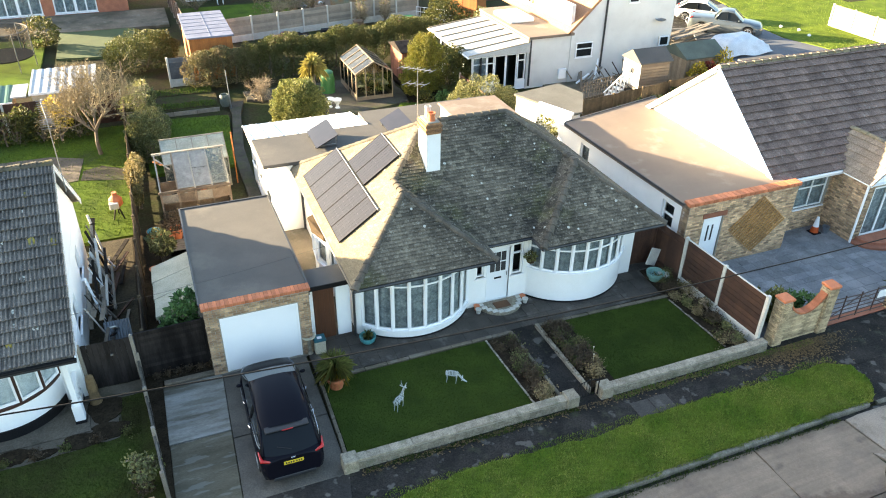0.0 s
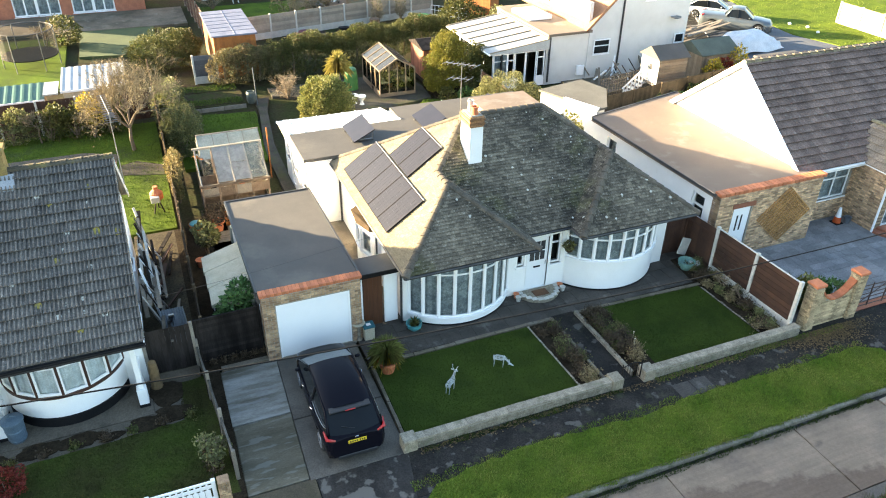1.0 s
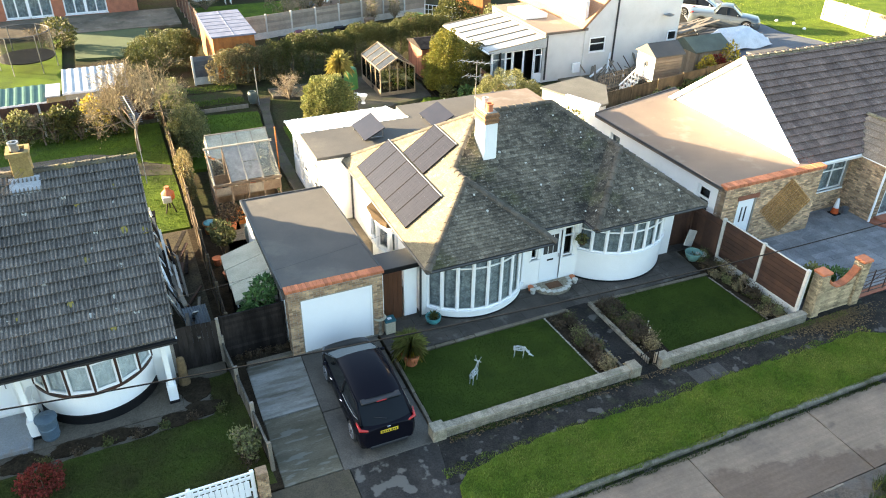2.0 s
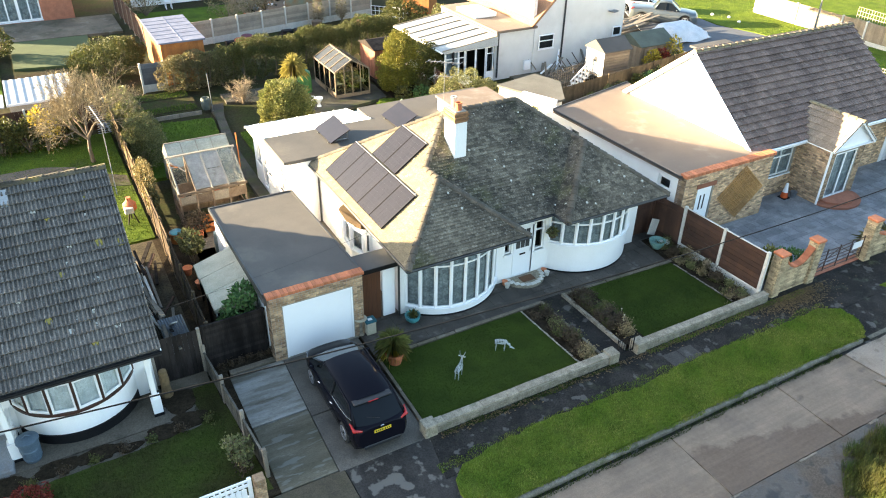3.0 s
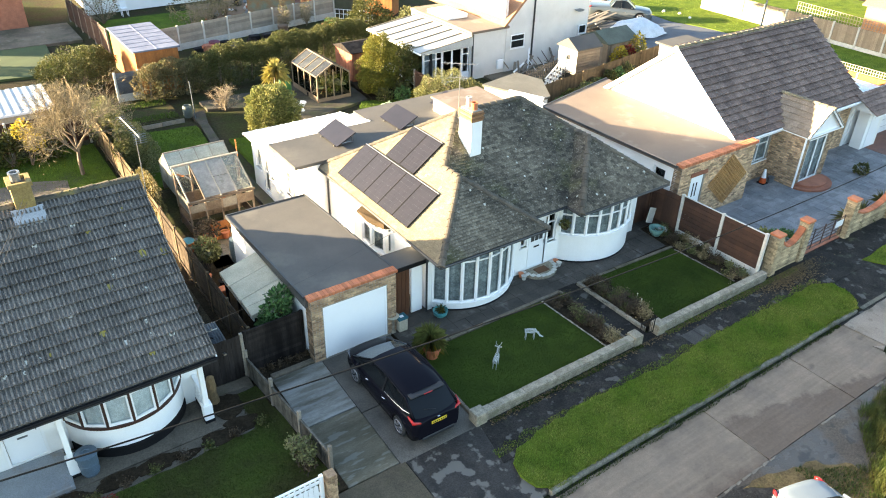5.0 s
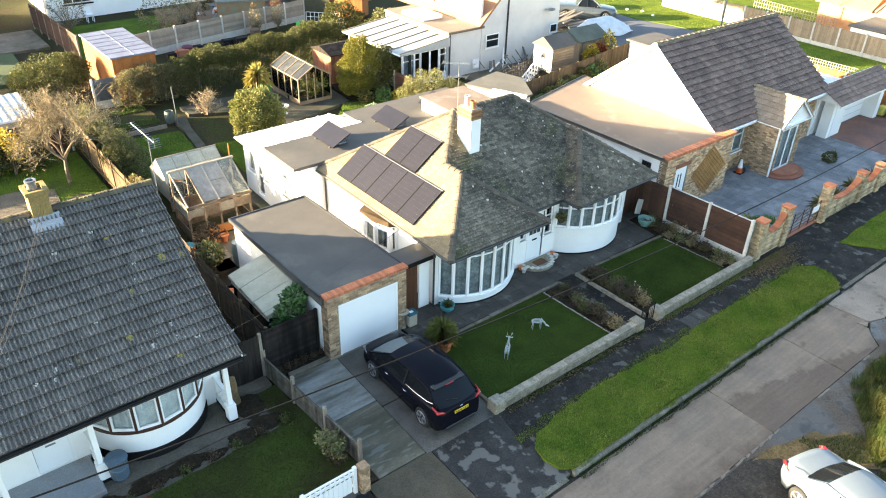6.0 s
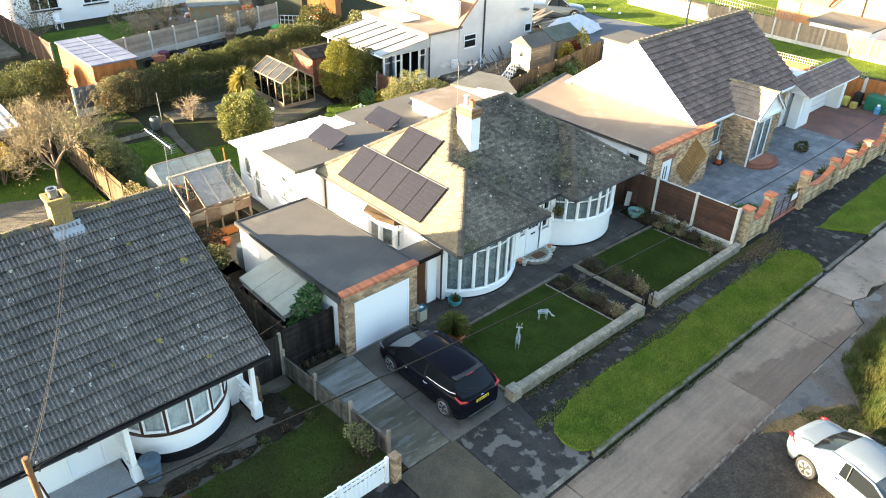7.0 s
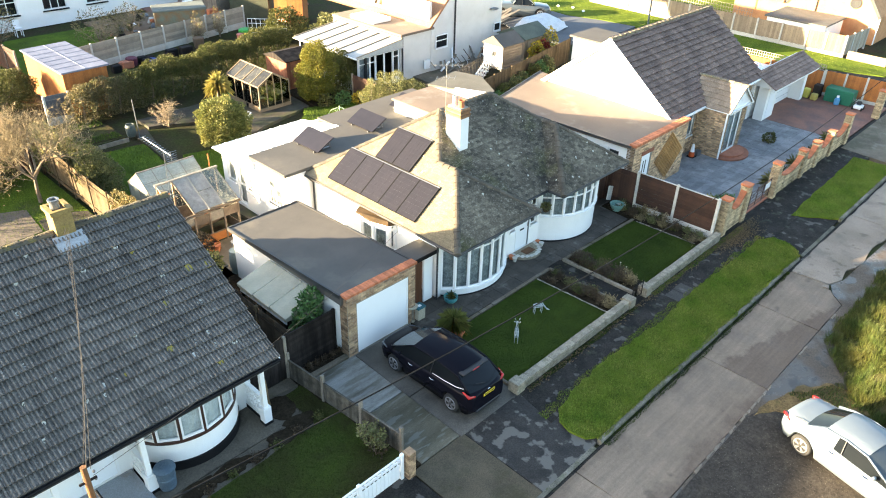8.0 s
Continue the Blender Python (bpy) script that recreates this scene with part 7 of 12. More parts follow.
shed("timber_outbuilding", 17.5, 25.0, 46.0, 50.0, 2.3, GREYWOOD, FELT, "timber-clad flat-roofed outbuilding with white edge", rise=-0.02, over=0.25, category="outbuilding")
rsh = shed("red_shed", 20.3, 22.6, 40.3, 42.0, 2.0, ORANGEWOOD, FELT, "red-brown wooden shed by the hedge", rise=0.2)
rsh.rotation_euler = (0, 0, radians(-50))
gsh = shed("green_shed", 18.2, 21.4, 43.3, 45.2, 1.9, mat("dull_green_board", (0.07, 0.08, 0.05), (0.055, 0.06, 0.04), 0.9, scale=2), mat("dark_green_felt", (0.09, 0.10, 0.085), None, 0.95, spec=0.1), "dull green boarded shed with a flat roof", rise=-0.15)
gsh.rotation_euler = (0, 0, radians(-50))
lattice("white_rail", (16.9, 40.6), (19.0, 38.5), -0.1, 0.95, UPVC, "white slatted garden rail by the sheds", step=0.3)
TARP = mat("pale_grey_tarpaulin", (0.6, 0.63, 0.66), (0.5, 0.53, 0.56), 0.6, scale=2, bump=0.3)
bm = bmesh.new()
bmesh.ops.create_grid(bm, x_segments=14, y_segments=10, size=1.0)
for v in bm.verts:
    x, y = v.co.x, v.co.y
    v.co = Vector((34.8 + x * 2.1, 25.9 + y * 1.4, 0.1 + 1.05 * (1 - max(abs(x), abs(y)) ** 3) + 0.12 * math.sin(x * 5) * math.cos(y * 4)))
solo("covered_boat", bm, TARP, "bulky shape under a pale grey tarpaulin", "tarpaulin", smooth=True)


# corrugated sheds in the garden beyond the lawn
def corrugated(name, x0, x1, y0, y1, h, wall_mat, roof_mat, label, pitch=0.25):
    t = thing(name, label, "shed", at=((x0 + x1) / 2, (y0 + y1) / 2, 0))
    part("body", B((x0, x1, y0, y1, -0.05, h)), wall_mat, t)
    bm = bmesh.new()
    n = int((x1 - x0) / 0.09)
    lo, hi = [], []
    for i in range(n + 1):
        x = x0 - 0.1 + (x1 - x0 + 0.2) * i / n
        z = 0.014 * (1 if i % 4 < 2 else -1)
        lo.append(bm.verts.new((x, y0 - 0.15, h + 0.05 + z)))
        hi.append(bm.verts.new((x, y1 + 0.1, h + 0.05 + pitch * (y1 - y0) + z)))
    for i in range(n):
        bm.faces.new((lo[i], lo[i + 1], hi[i + 1], hi[i]))
    part("roof", bm, roof_mat, t)
    part("fascia", B((x0 - 0.1, x1 + 0.1, y0 - 0.16, y0 - 0.13, h - 0.05, h + 0.06)), UPVC, t)
    return t


WHITESHEET = mat("white_sheet_metal", (0.4, 0.42, 0.43), (0.33, 0.35, 0.37), 0.6, metal=0.1, scale=2, bump=0.05)
GREENSHEET = mat("green_sheet_metal", (0.05, 0.13, 0.09), (0.04, 0.10, 0.07), 0.5, scale=2, bump=0.05)
CREAM = mat("cream_board", (0.52, 0.475, 0.36), (0.43, 0.39, 0.29), 0.8, scale=2)
corrugated("white_roofed_shed", -8.6, -5.6, 27.9, 31.3, 1.5, CREAM, WHITESHEET, "low shed with a white ribbed metal roof", 0.04)
corrugated("green_roofed_shed", -13.5, -9.6, 27.8, 29.6, 1.2, BROWNFENCE, GREENSHEET, "low shed with a green corrugated roof", 0.15)
solo("shed_flashing", B((-9.5, -8.8, 27.5, 29.5, 1.5, 1.56)), WHITESHEET, "pale metal gutter strip between the shed roofs", "roof strip")

# lean-to of pale sheets behind the dark fence
lt = thing("lean_to", "lean-to of cream roof sheets against the garage", "lean-to", at=(-3.2, 7.6, 0))
for i in range(3):
    a, b = i / 3, (i + 1) / 3
    y0, y1 = 6.15 + 2.9 * a + 0.01, 6.15 + 2.9 * b - 0.01
    part("roof_sheet", P([(-3.95, y0 + 0.1), (-2.66, y0 - 0.1), (-2.66, y1 - 0.1), (-3.92, y1 + 0.1)], 1.3, lambda x, y: 1.92 if x > -3 else 1.42), CREAM, lt)
for x, y in ((-3.85, 6.35), (-3.85, 7.7), (-3.8, 9.0)):
    part("post", B((x - 0.04, x + 0.04, y - 0.04, y + 0.04, 0, 1.35)), DARKFENCE, lt)
part("front_board", B((-3.9, -3.86, 6.3, 9.0, 1.15, 1.4)), UPVC, lt)

BACKLAWN = mat("mossy_back_lawn", (0.092, 0.138, 0.018), (0.06, 0.088, 0.018), 0.95, scale=0.7, fine=20, bump=0.6, grain=0.45, spec=0.04, stain=(0.06, 0.065, 0.035), stain_scale=0.6, stain_amt=0.6)
BLADE_B = mat("back_lawn_blade", (0.104, 0.158, 0.02), (0.074, 0.108, 0.02), 0.85, scale=0.9, island=0.35, bump=0, grain=0.1, spec=0.04)
VEGBED = mat("weedy_vegetable_soil", (0.06, 0.045, 0.027), (0.045, 0.055, 0.018), 0.98, scale=1.4, fine=14, bump=0.9, grain=0.5, spec=0.05)
GREYPATH = mat("mossy_grey_path", (0.09, 0.082, 0.068), (0.055, 0.05, 0.04), 0.85, scale=1.0, fine=20, bump=0.3, grain=0.35, spec=0.05, stain=(0.07, 0.08, 0.04), stain_scale=0.9, stain_amt=0.7, stain_edge=0.5)
# ---- back garden ----
solo("back_lawn", P(ragged([(-3.6, 19.5), (0.15, 19.3), (0.7, 25.6), (-3.6, 26.2)], 0.5, 0.05, 2), -0.3, 0.0), BACKLAWN, "back lawn strip", kind="structure")
solo("back_lawn", P(ragged([(1.3, 18.2), (5.3, 18.2), (5.2, 22.0), (1.5, 23.0)], 0.5, 0.05, 3), -0.3, 0.0), BACKLAWN, "back lawn", kind="structure")
solo("back_lawn", P(ragged([(7.2, 18.0), (13.2, 18.0), (13.2, 23.4), (10.0, 24.2), (8.2, 22.0)], 0.5, 0.12, 4), -0.3, 0.0), BACKLAWN, "back lawn near the shrubs", kind="structure")
grass_blades("back_blades", [(7.2, 18.0), (13.2, 18.0), (13.2, 23.4), (10.0, 24.2), (8.2, 22.0)], 9000, 0.07, BLADE_B, 0.0, "back lawn grass", 51)
grass_blades("back_blades", [(1.3, 18.2), (5.3, 18.2), (5.2, 22.0), (1.5, 23.0)], 8000, 0.06, BLADE_B, 0.0, "back lawn grass", 57)
grass_blades("back_blades", [(-3.6, 19.5), (0.15, 19.3), (0.7, 25.6), (-3.6, 26.2)], 9000, 0.07, BLADE_B, 0.0, "back lawn grass", 52)
solo("back_path", P([(0.2, 12.6), (0.65, 12.6), (0.75, 19), (0.8, 21), (1.35, 25.6), (1.8, 27.5), (0.95, 27.5), (0.9, 25.6), (0.3, 21), (0.2, 19)], -0.3, 0.004), GREYPATH, "grey garden path", kind="structure")
solo("rear_yard", P([(-3.3, 11.6), (0.2, 11.6), (0.2, 14.2), (-3.3, 14.2)], -0.3, 0.0), CONCRETE, "grey concrete yard behind the garage", kind="structure")
solo("gravel_patio", P(ragged([(5.4, 23.0), (10.5, 24.4), (10.8, 29.0), (2.0, 29.0), (2.0, 27.6), (4.5, 26.5)], 0.6, 0.1, 6), -0.3, 0.002), GREYPATH, "grey paved area round the greenhouse", kind="structure")
solo("vegetable_bed", P(ragged([(-3.2, 27.2), (0.4, 27.0), (0.4, 30.4), (-3.2, 30.8)], 0.5, 0.08, 7), -0.3, 0.02), VEGBED, "rough vegetable bed", kind="structure")
for ya, yb in ((27.3, 28.1), (29.5, 30.5)):
    row = ragged([(-3.1, ya), (0.3, ya - 0.1), (0.3, yb - 0.1), (-3.1, yb)], 0.4, 0.08, 9)
    solo("weedy_row", P(row, -0.05, 0.06), VEGBED, "weedy green row in the vegetable bed", kind="structure")
    grass_blades("weed_blades", row, 1300, 0.1, BLADE_B, 0.06, "rough green weeds of the vegetable bed", int(ya * 10))
solo("shrub_border", P(ragged([(10.8, 23.8), (13.3, 23.2), (13.3, 29.5), (11.0, 29.5)], 0.5, 0.1, 8), -0.3, 0.01), SOIL, "dark shrub border", kind="structure")
edging("bed_board", (-3.2, 26.6), (0.4, 26.6), 0.05, 0.14, 3, GREYWOOD, "weathered boards edging the vegetable bed")
# neighbour's back lawn and other gardens
solo("neighbour_back_lawn", P([(-30, 14.2), (-4.45, 14.2), (-4.45, 26.0), (-30, 25.6)], -0.3, -0.01), BACKLAWN, "neighbour's back lawn", kind="structure")
grass_blades("back_blades", [(-13, 14.3), (-4.5, 14.3), (-4.5, 26.0), (-13, 25.6)], 14000, 0.07, BLADE_B, -0.01, "neighbour's lawn grass", 53)
solo("neighbour_terrace", P([(-13, 19.6), (-6.6, 19.9), (-6.4, 22.3), (-7.9, 23.0), (-13, 23.0)], -0.3, 0.01), mat("brown_terrace_slab", (0.15, 0.12, 0.09), (0.11, 0.09, 0.07), 0.9, scale=1.2, fine=20, bump=0.2, grain=0.3), "brown paved terrace in the neighbour's garden", kind="structure")
solo("neighbour_path", P([(-6.5, 19.9), (-4.5, 19.3), (-4.5, 20.4), (-5.6, 21.2), (-6.4, 20.9)], -0.3, 0.006), GREYPATH, "pale concrete path to the terrace", kind="structure")
solo("artificial_turf", P([(-8.2, 39.0), (-3.6, 38.2), (-3.2, 45.0), (-8.2, 45.5)], -0.3, -0.01), mat("flat_green_turf", (0.062, 0.088, 0.034), (0.05, 0.072, 0.03), 0.95, scale=0.8, fine=30, bump=0.2, grain=0.15), "smooth pale green artificial turf", kind="structure")
solo("terrace", P([(-16, 45.4), (-0.8, 45.0), (-0.8, 50.2), (-16, 50.2)], -0.3, 0.02), CONCRETE, "paved terrace behind the brick house", kind="structure")
solo("far_lawn", P([(-14, 33), (-9, 33), (-9, 44), (-14, 44)], -0.3, -0.005), BACKLAWN, "garden lawn with a trampoline", kind="structure")
solo("far_garden", P([(0, 40.0), (8.5, 42.0), (8.5, 49.5), (0, 49.5)], -0.3, -0.005), BACKLAWN, "lawn of the far white bungalow", kind="structure")
solo("far_dirt", P([(8.5, 41.4), (14, 43.0), (14, 51), (8.5, 51)], -0.3, -0.004), mat("brown_dirt", (0.22, 0.16, 0.115), (0.17, 0.125, 0.09), 0.98, scale=1, fine=14, bump=0.5, spec=0.05), "bare brown earth of the cluttered garden", kind="structure")
solo("far_yard", P([(14, 44.0), (26, 45.0), (26, 53.0), (14, 53.0)], -0.3, -0.004), REDPAVE, "cluttered paved yard", kind="structure")
solo("side_yard", P([(18.7, 21.0), (33, 24.0), (33, 27.5), (19, 24.4)], -0.3, -0.004), CONCRETE, "cluttered yard beside the white house", kind="structure")
solo("side_road", P([(30, 26), (42, 30), (52, 42), (30, 50)], -0.3, -0.1), ASPHALT, "grey side road with parked vehicles", kind="structure")
solo("side_road", P([(43.2, 0), (44.2, 0), (44.2, -12), (43.2, -12)], -0.3, -0.1), ASPHALT, "side road", kind="structure")
wide = [(44.0, -3.0), (46.0, -3.0), (46.1, 8), (46.3, 28.9), (54, 31), (54, 44), (45, 44), (43.3, 37), (41.0, 30.3), (40.6, 27.2), (41.5, 24.5), (42.0, 21), (41.2, 14), (41.4, 9), (42.4, 5.7), (43.8, 2.2)]
solo("paved_apron", P([(33, 22), (39.7, 21.0), (41.8, 21.2), (41.3, 24.4), (40.4, 27.2), (40.8, 30.3), (43.1, 37), (38, 36), (33, 27)], -0.3, 0.006), mat("blue_grey_tarmac", (0.105, 0.112, 0.125), (0.08, 0.086, 0.098), 0.85, scale=0.8, fine=25, bump=0.3, grain=0.35, stain=(0.15, 0.15, 0.15), stain_scale=0.7, stain_amt=0.5), "blue-grey tarmac parking area by the verge", kind="structure")
solo("side_road", P([(37.2, -3), (43.8, -3), (43.6, 2.2), (42.3, 5.7), (41.3, 9), (41.0, 14), (37.2, 14)], -0.3, -0.03), ASPHALT, "dark side road beside the grass verge", kind="structure")
solo("wide_verge", P(wide, -0.3, 0.0), VERGE, "broad sunlit grass verge", kind="structure")
grass_blades("verge_blades", wide, 12000, 0.08, BLADE, 0.0, "grass of the broad verge", 54)

# old timber greenhouse with glazed roof
gh = thing("timber_greenhouse", "weathered timber greenhouse with cloudy glazed roof, partly open", "greenhouse", at=(-1.9, 16.3, 0))
CLOUDY = mat("cloudy_sheet", (0.25, 0.24, 0.22), (0.36, 0.345, 0.32), 0.4, spec=0.2, scale=2.5, fine=15, bump=0.1, grain=0.15, stain=(0.15, 0.14, 0.11), stain_scale=2.0, stain_amt=0.6)


def see_through(m, amount):
    """Lets part of the light through a sheet."""
    nt = m.node_tree
    mx, tr_ = nt.nodes.new("ShaderNodeMixShader"), nt.nodes.new("ShaderNodeBsdfTransparent")
    mx.inputs[0].default_value = amount
    nt.links.new(nt.nodes["Principled BSDF"].outputs[0], mx.inputs[1])
    nt.links.new(tr_.outputs[0], mx.inputs[2])
    nt.links.new(mx.outputs[0], nt.nodes["Material Output"].inputs[0])


see_through(CLOUDY, 0.3)
WHITENED = mat("whitened_glass", (0.46, 0.47, 0.4), (0.34, 0.36, 0.3), 0.4, spec=0.3, scale=1.8, fine=14, bump=0.05, grain=0.2, stain=(0.26, 0.27, 0.22), stain_scale=1.6, stain_amt=0.6)
see_through(WHITENED, 0.25)
OLDGLASS = mat("dusty_old_glass", (0.24, 0.245, 0.205), (0.18, 0.185, 0.155), 0.5, scale=2, bump=0.05, spec=0.15, grain=0.15)
see_through(OLDGLASS, 0.4)
PALEBAR = mat("pale_weathered_bar", (0.27, 0.245, 0.2), (0.21, 0.19, 0.155), 0.9, scale=3, fine=30, bump=0.2, rnd=0.2)
OLDWOOD = mat("brown_old_timber", (0.135, 0.095, 0.065), (0.20, 0.15, 0.105), 0.9, scale=3, fine=25, bump=0.3, rnd=0.3)
X0, X1 = -3.25, -0.65
bays = [X0, -2.6, -1.95, -1.3, X1]
for k, x in enumerate(bays):
    part("post", B((x - 0.035, x + 0.035, 14.2, 14.27, 0, 1.6)), OLDWOOD, gh)
    part("post", B((x - 0.035, x + 0.035, 15.68, 15.75, 0, 2.45)), OLDWOOD, gh)
    part("rafter", beam(bmesh.new(), (x, 14.14, 1.6), (x, 15.74, 2.5), 0.05, 0.06), PALEBAR if k != 1 else OLDWOOD, gh)
part("front_plate", beam(bmesh.new(), (X0 - 0.08, 14.15, 1.57), (X1 + 0.08, 14.15, 1.57), 0.07, 0.1), OLDWOOD, gh)
part("top_plate", beam(bmesh.new(), (X0 - 0.08, 15.74, 2.52), (X1 + 0.1, 15.74, 2.52), 0.09, 0.08), PALEBAR, gh)
part("purlin", beam(bmesh.new(), (-1.95, 14.95, 2.06), (-1.3, 14.95, 2.06), 0.03, 0.03), PALEBAR, gh)
for k in (1, 2, 3):
    xa, xb = bays[k] + 0.03, bays[k + 1] - 0.03
    for ya, yb in ((14.18, 14.94), (14.96, 15.7)) if k == 2 else ((14.18, 15.7),):
        za, zb = 1.66 + (ya - 14.18) * 0.5625, 1.66 + (yb - 14.18) * 0.5625
        part("roof_pane", beam(bmesh.new(), ((xa + xb) / 2, ya, za), ((xa + xb) / 2, yb, zb), xb - xa, 0.008), CLOUDY if k < 3 else OLDGLASS, gh)
part("broken_slat", beam(bmesh.new(), (-3.2, 15.5, 2.42), (-2.75, 15.1, 2.1), 0.07, 0.02), PALEBAR, gh)
part("broken_slat", beam(bmesh.new(), (-3.3, 15.6, 2.3), (-3.0, 15.2, 2.28), 0.09, 0.03), ORANGEWOOD, gh)
for k in range(4):
    xa, xb = bays[k] + 0.04, bays[k + 1] - 0.04
    part("panel_board", B((xa, xb, 14.215, 14.235, 1.02 if k else 1.12, 1.42)), OLDWOOD if k % 2 else GREYWOOD, gh)
    part("lower_board", B((xa, xb, 14.21, 14.24, 0.06, 0.42)), ORANGEWOOD if k else OLDWOOD, gh)
part("mid_rail", B((X0, X1, 14.205, 14.245, 0.42, 0.47)), OLDWOOD, gh)
for x in (X0, X1):
    part("side_rail", B((x - 0.02, x + 0.02, 14.28, 15.67, 0.95, 1.02)), OLDWOOD, gh)
    part("side_board", B((x - 0.012, x + 0.012, 14.28, 15.67, 0.05, 0.5)), OLDWOOD, gh)
    part("side_glass", B((x - 0.004, x + 0.004, 14.28, 15.67, 1.04, 1.55)), OLDGLASS, gh)
part("back_board", B((X0, X1, 15.7, 15.73, 0.0, 1.3)), OLDWOOD, gh)
part("bench", B((X0 + 0.1, X1 - 0.1, 14.9, 15.6, 0.7, 0.74)), GREYWOOD, gh)
for k, x in enumerate((-3.0, -2.75, -2.3, -1.6, -1.1)):
    solo("plant_pot", lathe(bmesh.new(), (x, 15.1 + 0.12 * (k % 2), 0.742), [(0.08, 0), (0.11, 0.2), (0.12, 0.21), (0.09, 0.21), (0.08, 0.12)], 12), (REDTILE, BLACK, POST)[k % 3], "plant pot on the greenhouse bench", "pot")
# lower gabled glasshouse behind it
gh2 = thing("glasshouse", "low gabled glasshouse with whitened panes", "greenhouse", at=(-1.6, 18.2, 0))
GX = [-2.95, -2.3, -1.65, -1.0, -0.32]
for k, x in enumerate(GX):
    for ya in (17.2, 19.2):
        part("glazing_bar", beam(bmesh.new(), (x, ya, 1.35), (x, 18.2, 2.07), 0.035, 0.035), PALEBAR, gh2)
        part("stud", B((x - 0.02, x + 0.02, ya - 0.02, ya + 0.02, 0, 1.35)), PALEBAR, gh2)
for ya in (17.2, 19.2):
    part("eaves_bar", beam(bmesh.new(), (GX[0] - 0.03, ya, 1.35), (GX[-1] + 0.03, ya, 1.35), 0.05, 0.05), PALEBAR, gh2)
    part("cross_bar", beam(bmesh.new(), (GX[0], (ya + 18.2) / 2, 1.72), (GX[-1], (ya + 18.2) / 2, 1.72), 0.02, 0.02), PALEBAR, gh2)
    part("base_wall", B((GX[0], GX[-1], ya - 0.03, ya + 0.03, 0, 0.45)), GREYWOOD, gh2)
    for xa, xb in zip(GX, GX[1:]):
        part("roof_pane", beam(bmesh.new(), ((xa + xb) / 2, ya, 1.36), ((xa + xb) / 2, 18.2, 2.08), xb - xa - 0.03, 0.008), WHITENED, gh2)
        part("side_pane", B((xa + 0.02, xb - 0.02, ya - 0.004, ya + 0.004, 0.45, 1.33)), OLDGLASS, gh2)
part("ridge_bar", beam(bmesh.new(), (GX[0] - 0.03, 18.2, 2.09), (GX[-1] + 0.03, 18.2, 2.09), 0.05, 0.05), PALEBAR, gh2)
for x in (GX[0], GX[-1]):
    g = bmesh.new()
    v = [g.verts.new((x + d, y, z)) for d in (-0.004, 0.004) for y, z in ((17.22, 0.45), (19.18, 0.45), (19.18, 1.34), (18.2, 2.05), (17.22, 1.34))]
    g.faces.new(v[:5]); g.faces.new(v[9:4:-1])
    part("gable_pane", g, WHITENED, gh2)
    part("gable_bar", B((x - 0.015, x + 0.015, 18.18, 18.22, 0.45, 2.05)), PALEBAR, gh2)
solo("orange_pole", tube(bmesh.new(), [(-0.05, 17.3, 0), (-0.05, 17.34, 2.4)], 0.03, 6), ORANGEWOOD, "upright orange timber pole by the path", "pole")
# yard behind the garage
deckt = thing("slatted_decking", "weathered slatted duckboard on the yard", "duckboard", at=(-2.95, 12.6, 0))
for k in range(12):
    part("slat", B((-3.5, -2.45, 12.3 + k * 0.07, 12.35 + k * 0.07, 0.03, 0.055)), GREYWOOD, deckt)
for x in (-3.4, -2.55):
    part("bearer", B((x - 0.03, x + 0.03, 12.3, 13.12, 0.0, 0.03)), GREYWOOD, deckt)
pbx = thing("planter_box", "orange-stained wooden planter box", "planter", at=(-2.3, 13.75, 0))
part("back_board", B((-2.6, -2.0, 13.95, 13.98, 0.0, 0.6)), ORANGEWOOD, pbx)
part("front_board", B((-2.6, -2.0, 13.6, 13.63, 0.0, 0.35)), ORANGEWOOD, pbx)
for x in (-2.6, -2.03):
    part("side_board", B((x, x + 0.03, 13.63, 13.95, 0.0, 0.35)), ORANGEWOOD, pbx)
part("soil", B((-2.57, -2.03, 13.64, 13.94, 0.02, 0.28)), SOIL, pbx)
lp_ = thing("terracotta_pot", "large terracotta pot with a dry shrub", "plant pot", at=(-2.95, 13.3, 0))
part("pot", lathe(bmesh.new(), (-2.95, 13.3, 0), [(0.17, 0), (0.25, 0.38), (0.28, 0.4), (0.28, 0.45), (0.23, 0.45), (0.21, 0.3)], 18), REDTILE, lp_)

# small glazed greenhouse with gable roof
DARKFRAME = mat("dark_brown_frame", (0.22, 0.17, 0.115), (0.15, 0.115, 0.08), 0.9, scale=4, bump=0.3)
sgh = thing("greenhouse", "small wooden-framed glass greenhouse", "greenhouse", at=(8.6, 27, 0))
gx0, gx1, gy0, gy1 = 7.75, 9.85, 25.3, 28.6
gm = (gx0 + gx1) / 2
GHG = glass_mat("greenhouse_glass", (0.8, 0.85, 0.83), 0.06)
DULLGLASS = mat("dull_roof_glass", (0.035, 0.036, 0.033), (0.065, 0.063, 0.055), 0.14, spec=0.6, scale=2, fine=20, bump=0.03, grain=0.2, stain=(0.17, 0.16, 0.135), stain_scale=1.3, stain_amt=0.5, stain_edge=0.54, rnd=0.4)
GHBAR = mat("weathered_tan_bar", (0.22, 0.17, 0.115), (0.15, 0.115, 0.08), 0.9, scale=4, bump=0.3)
see_through(DULLGLASS, 0.35)
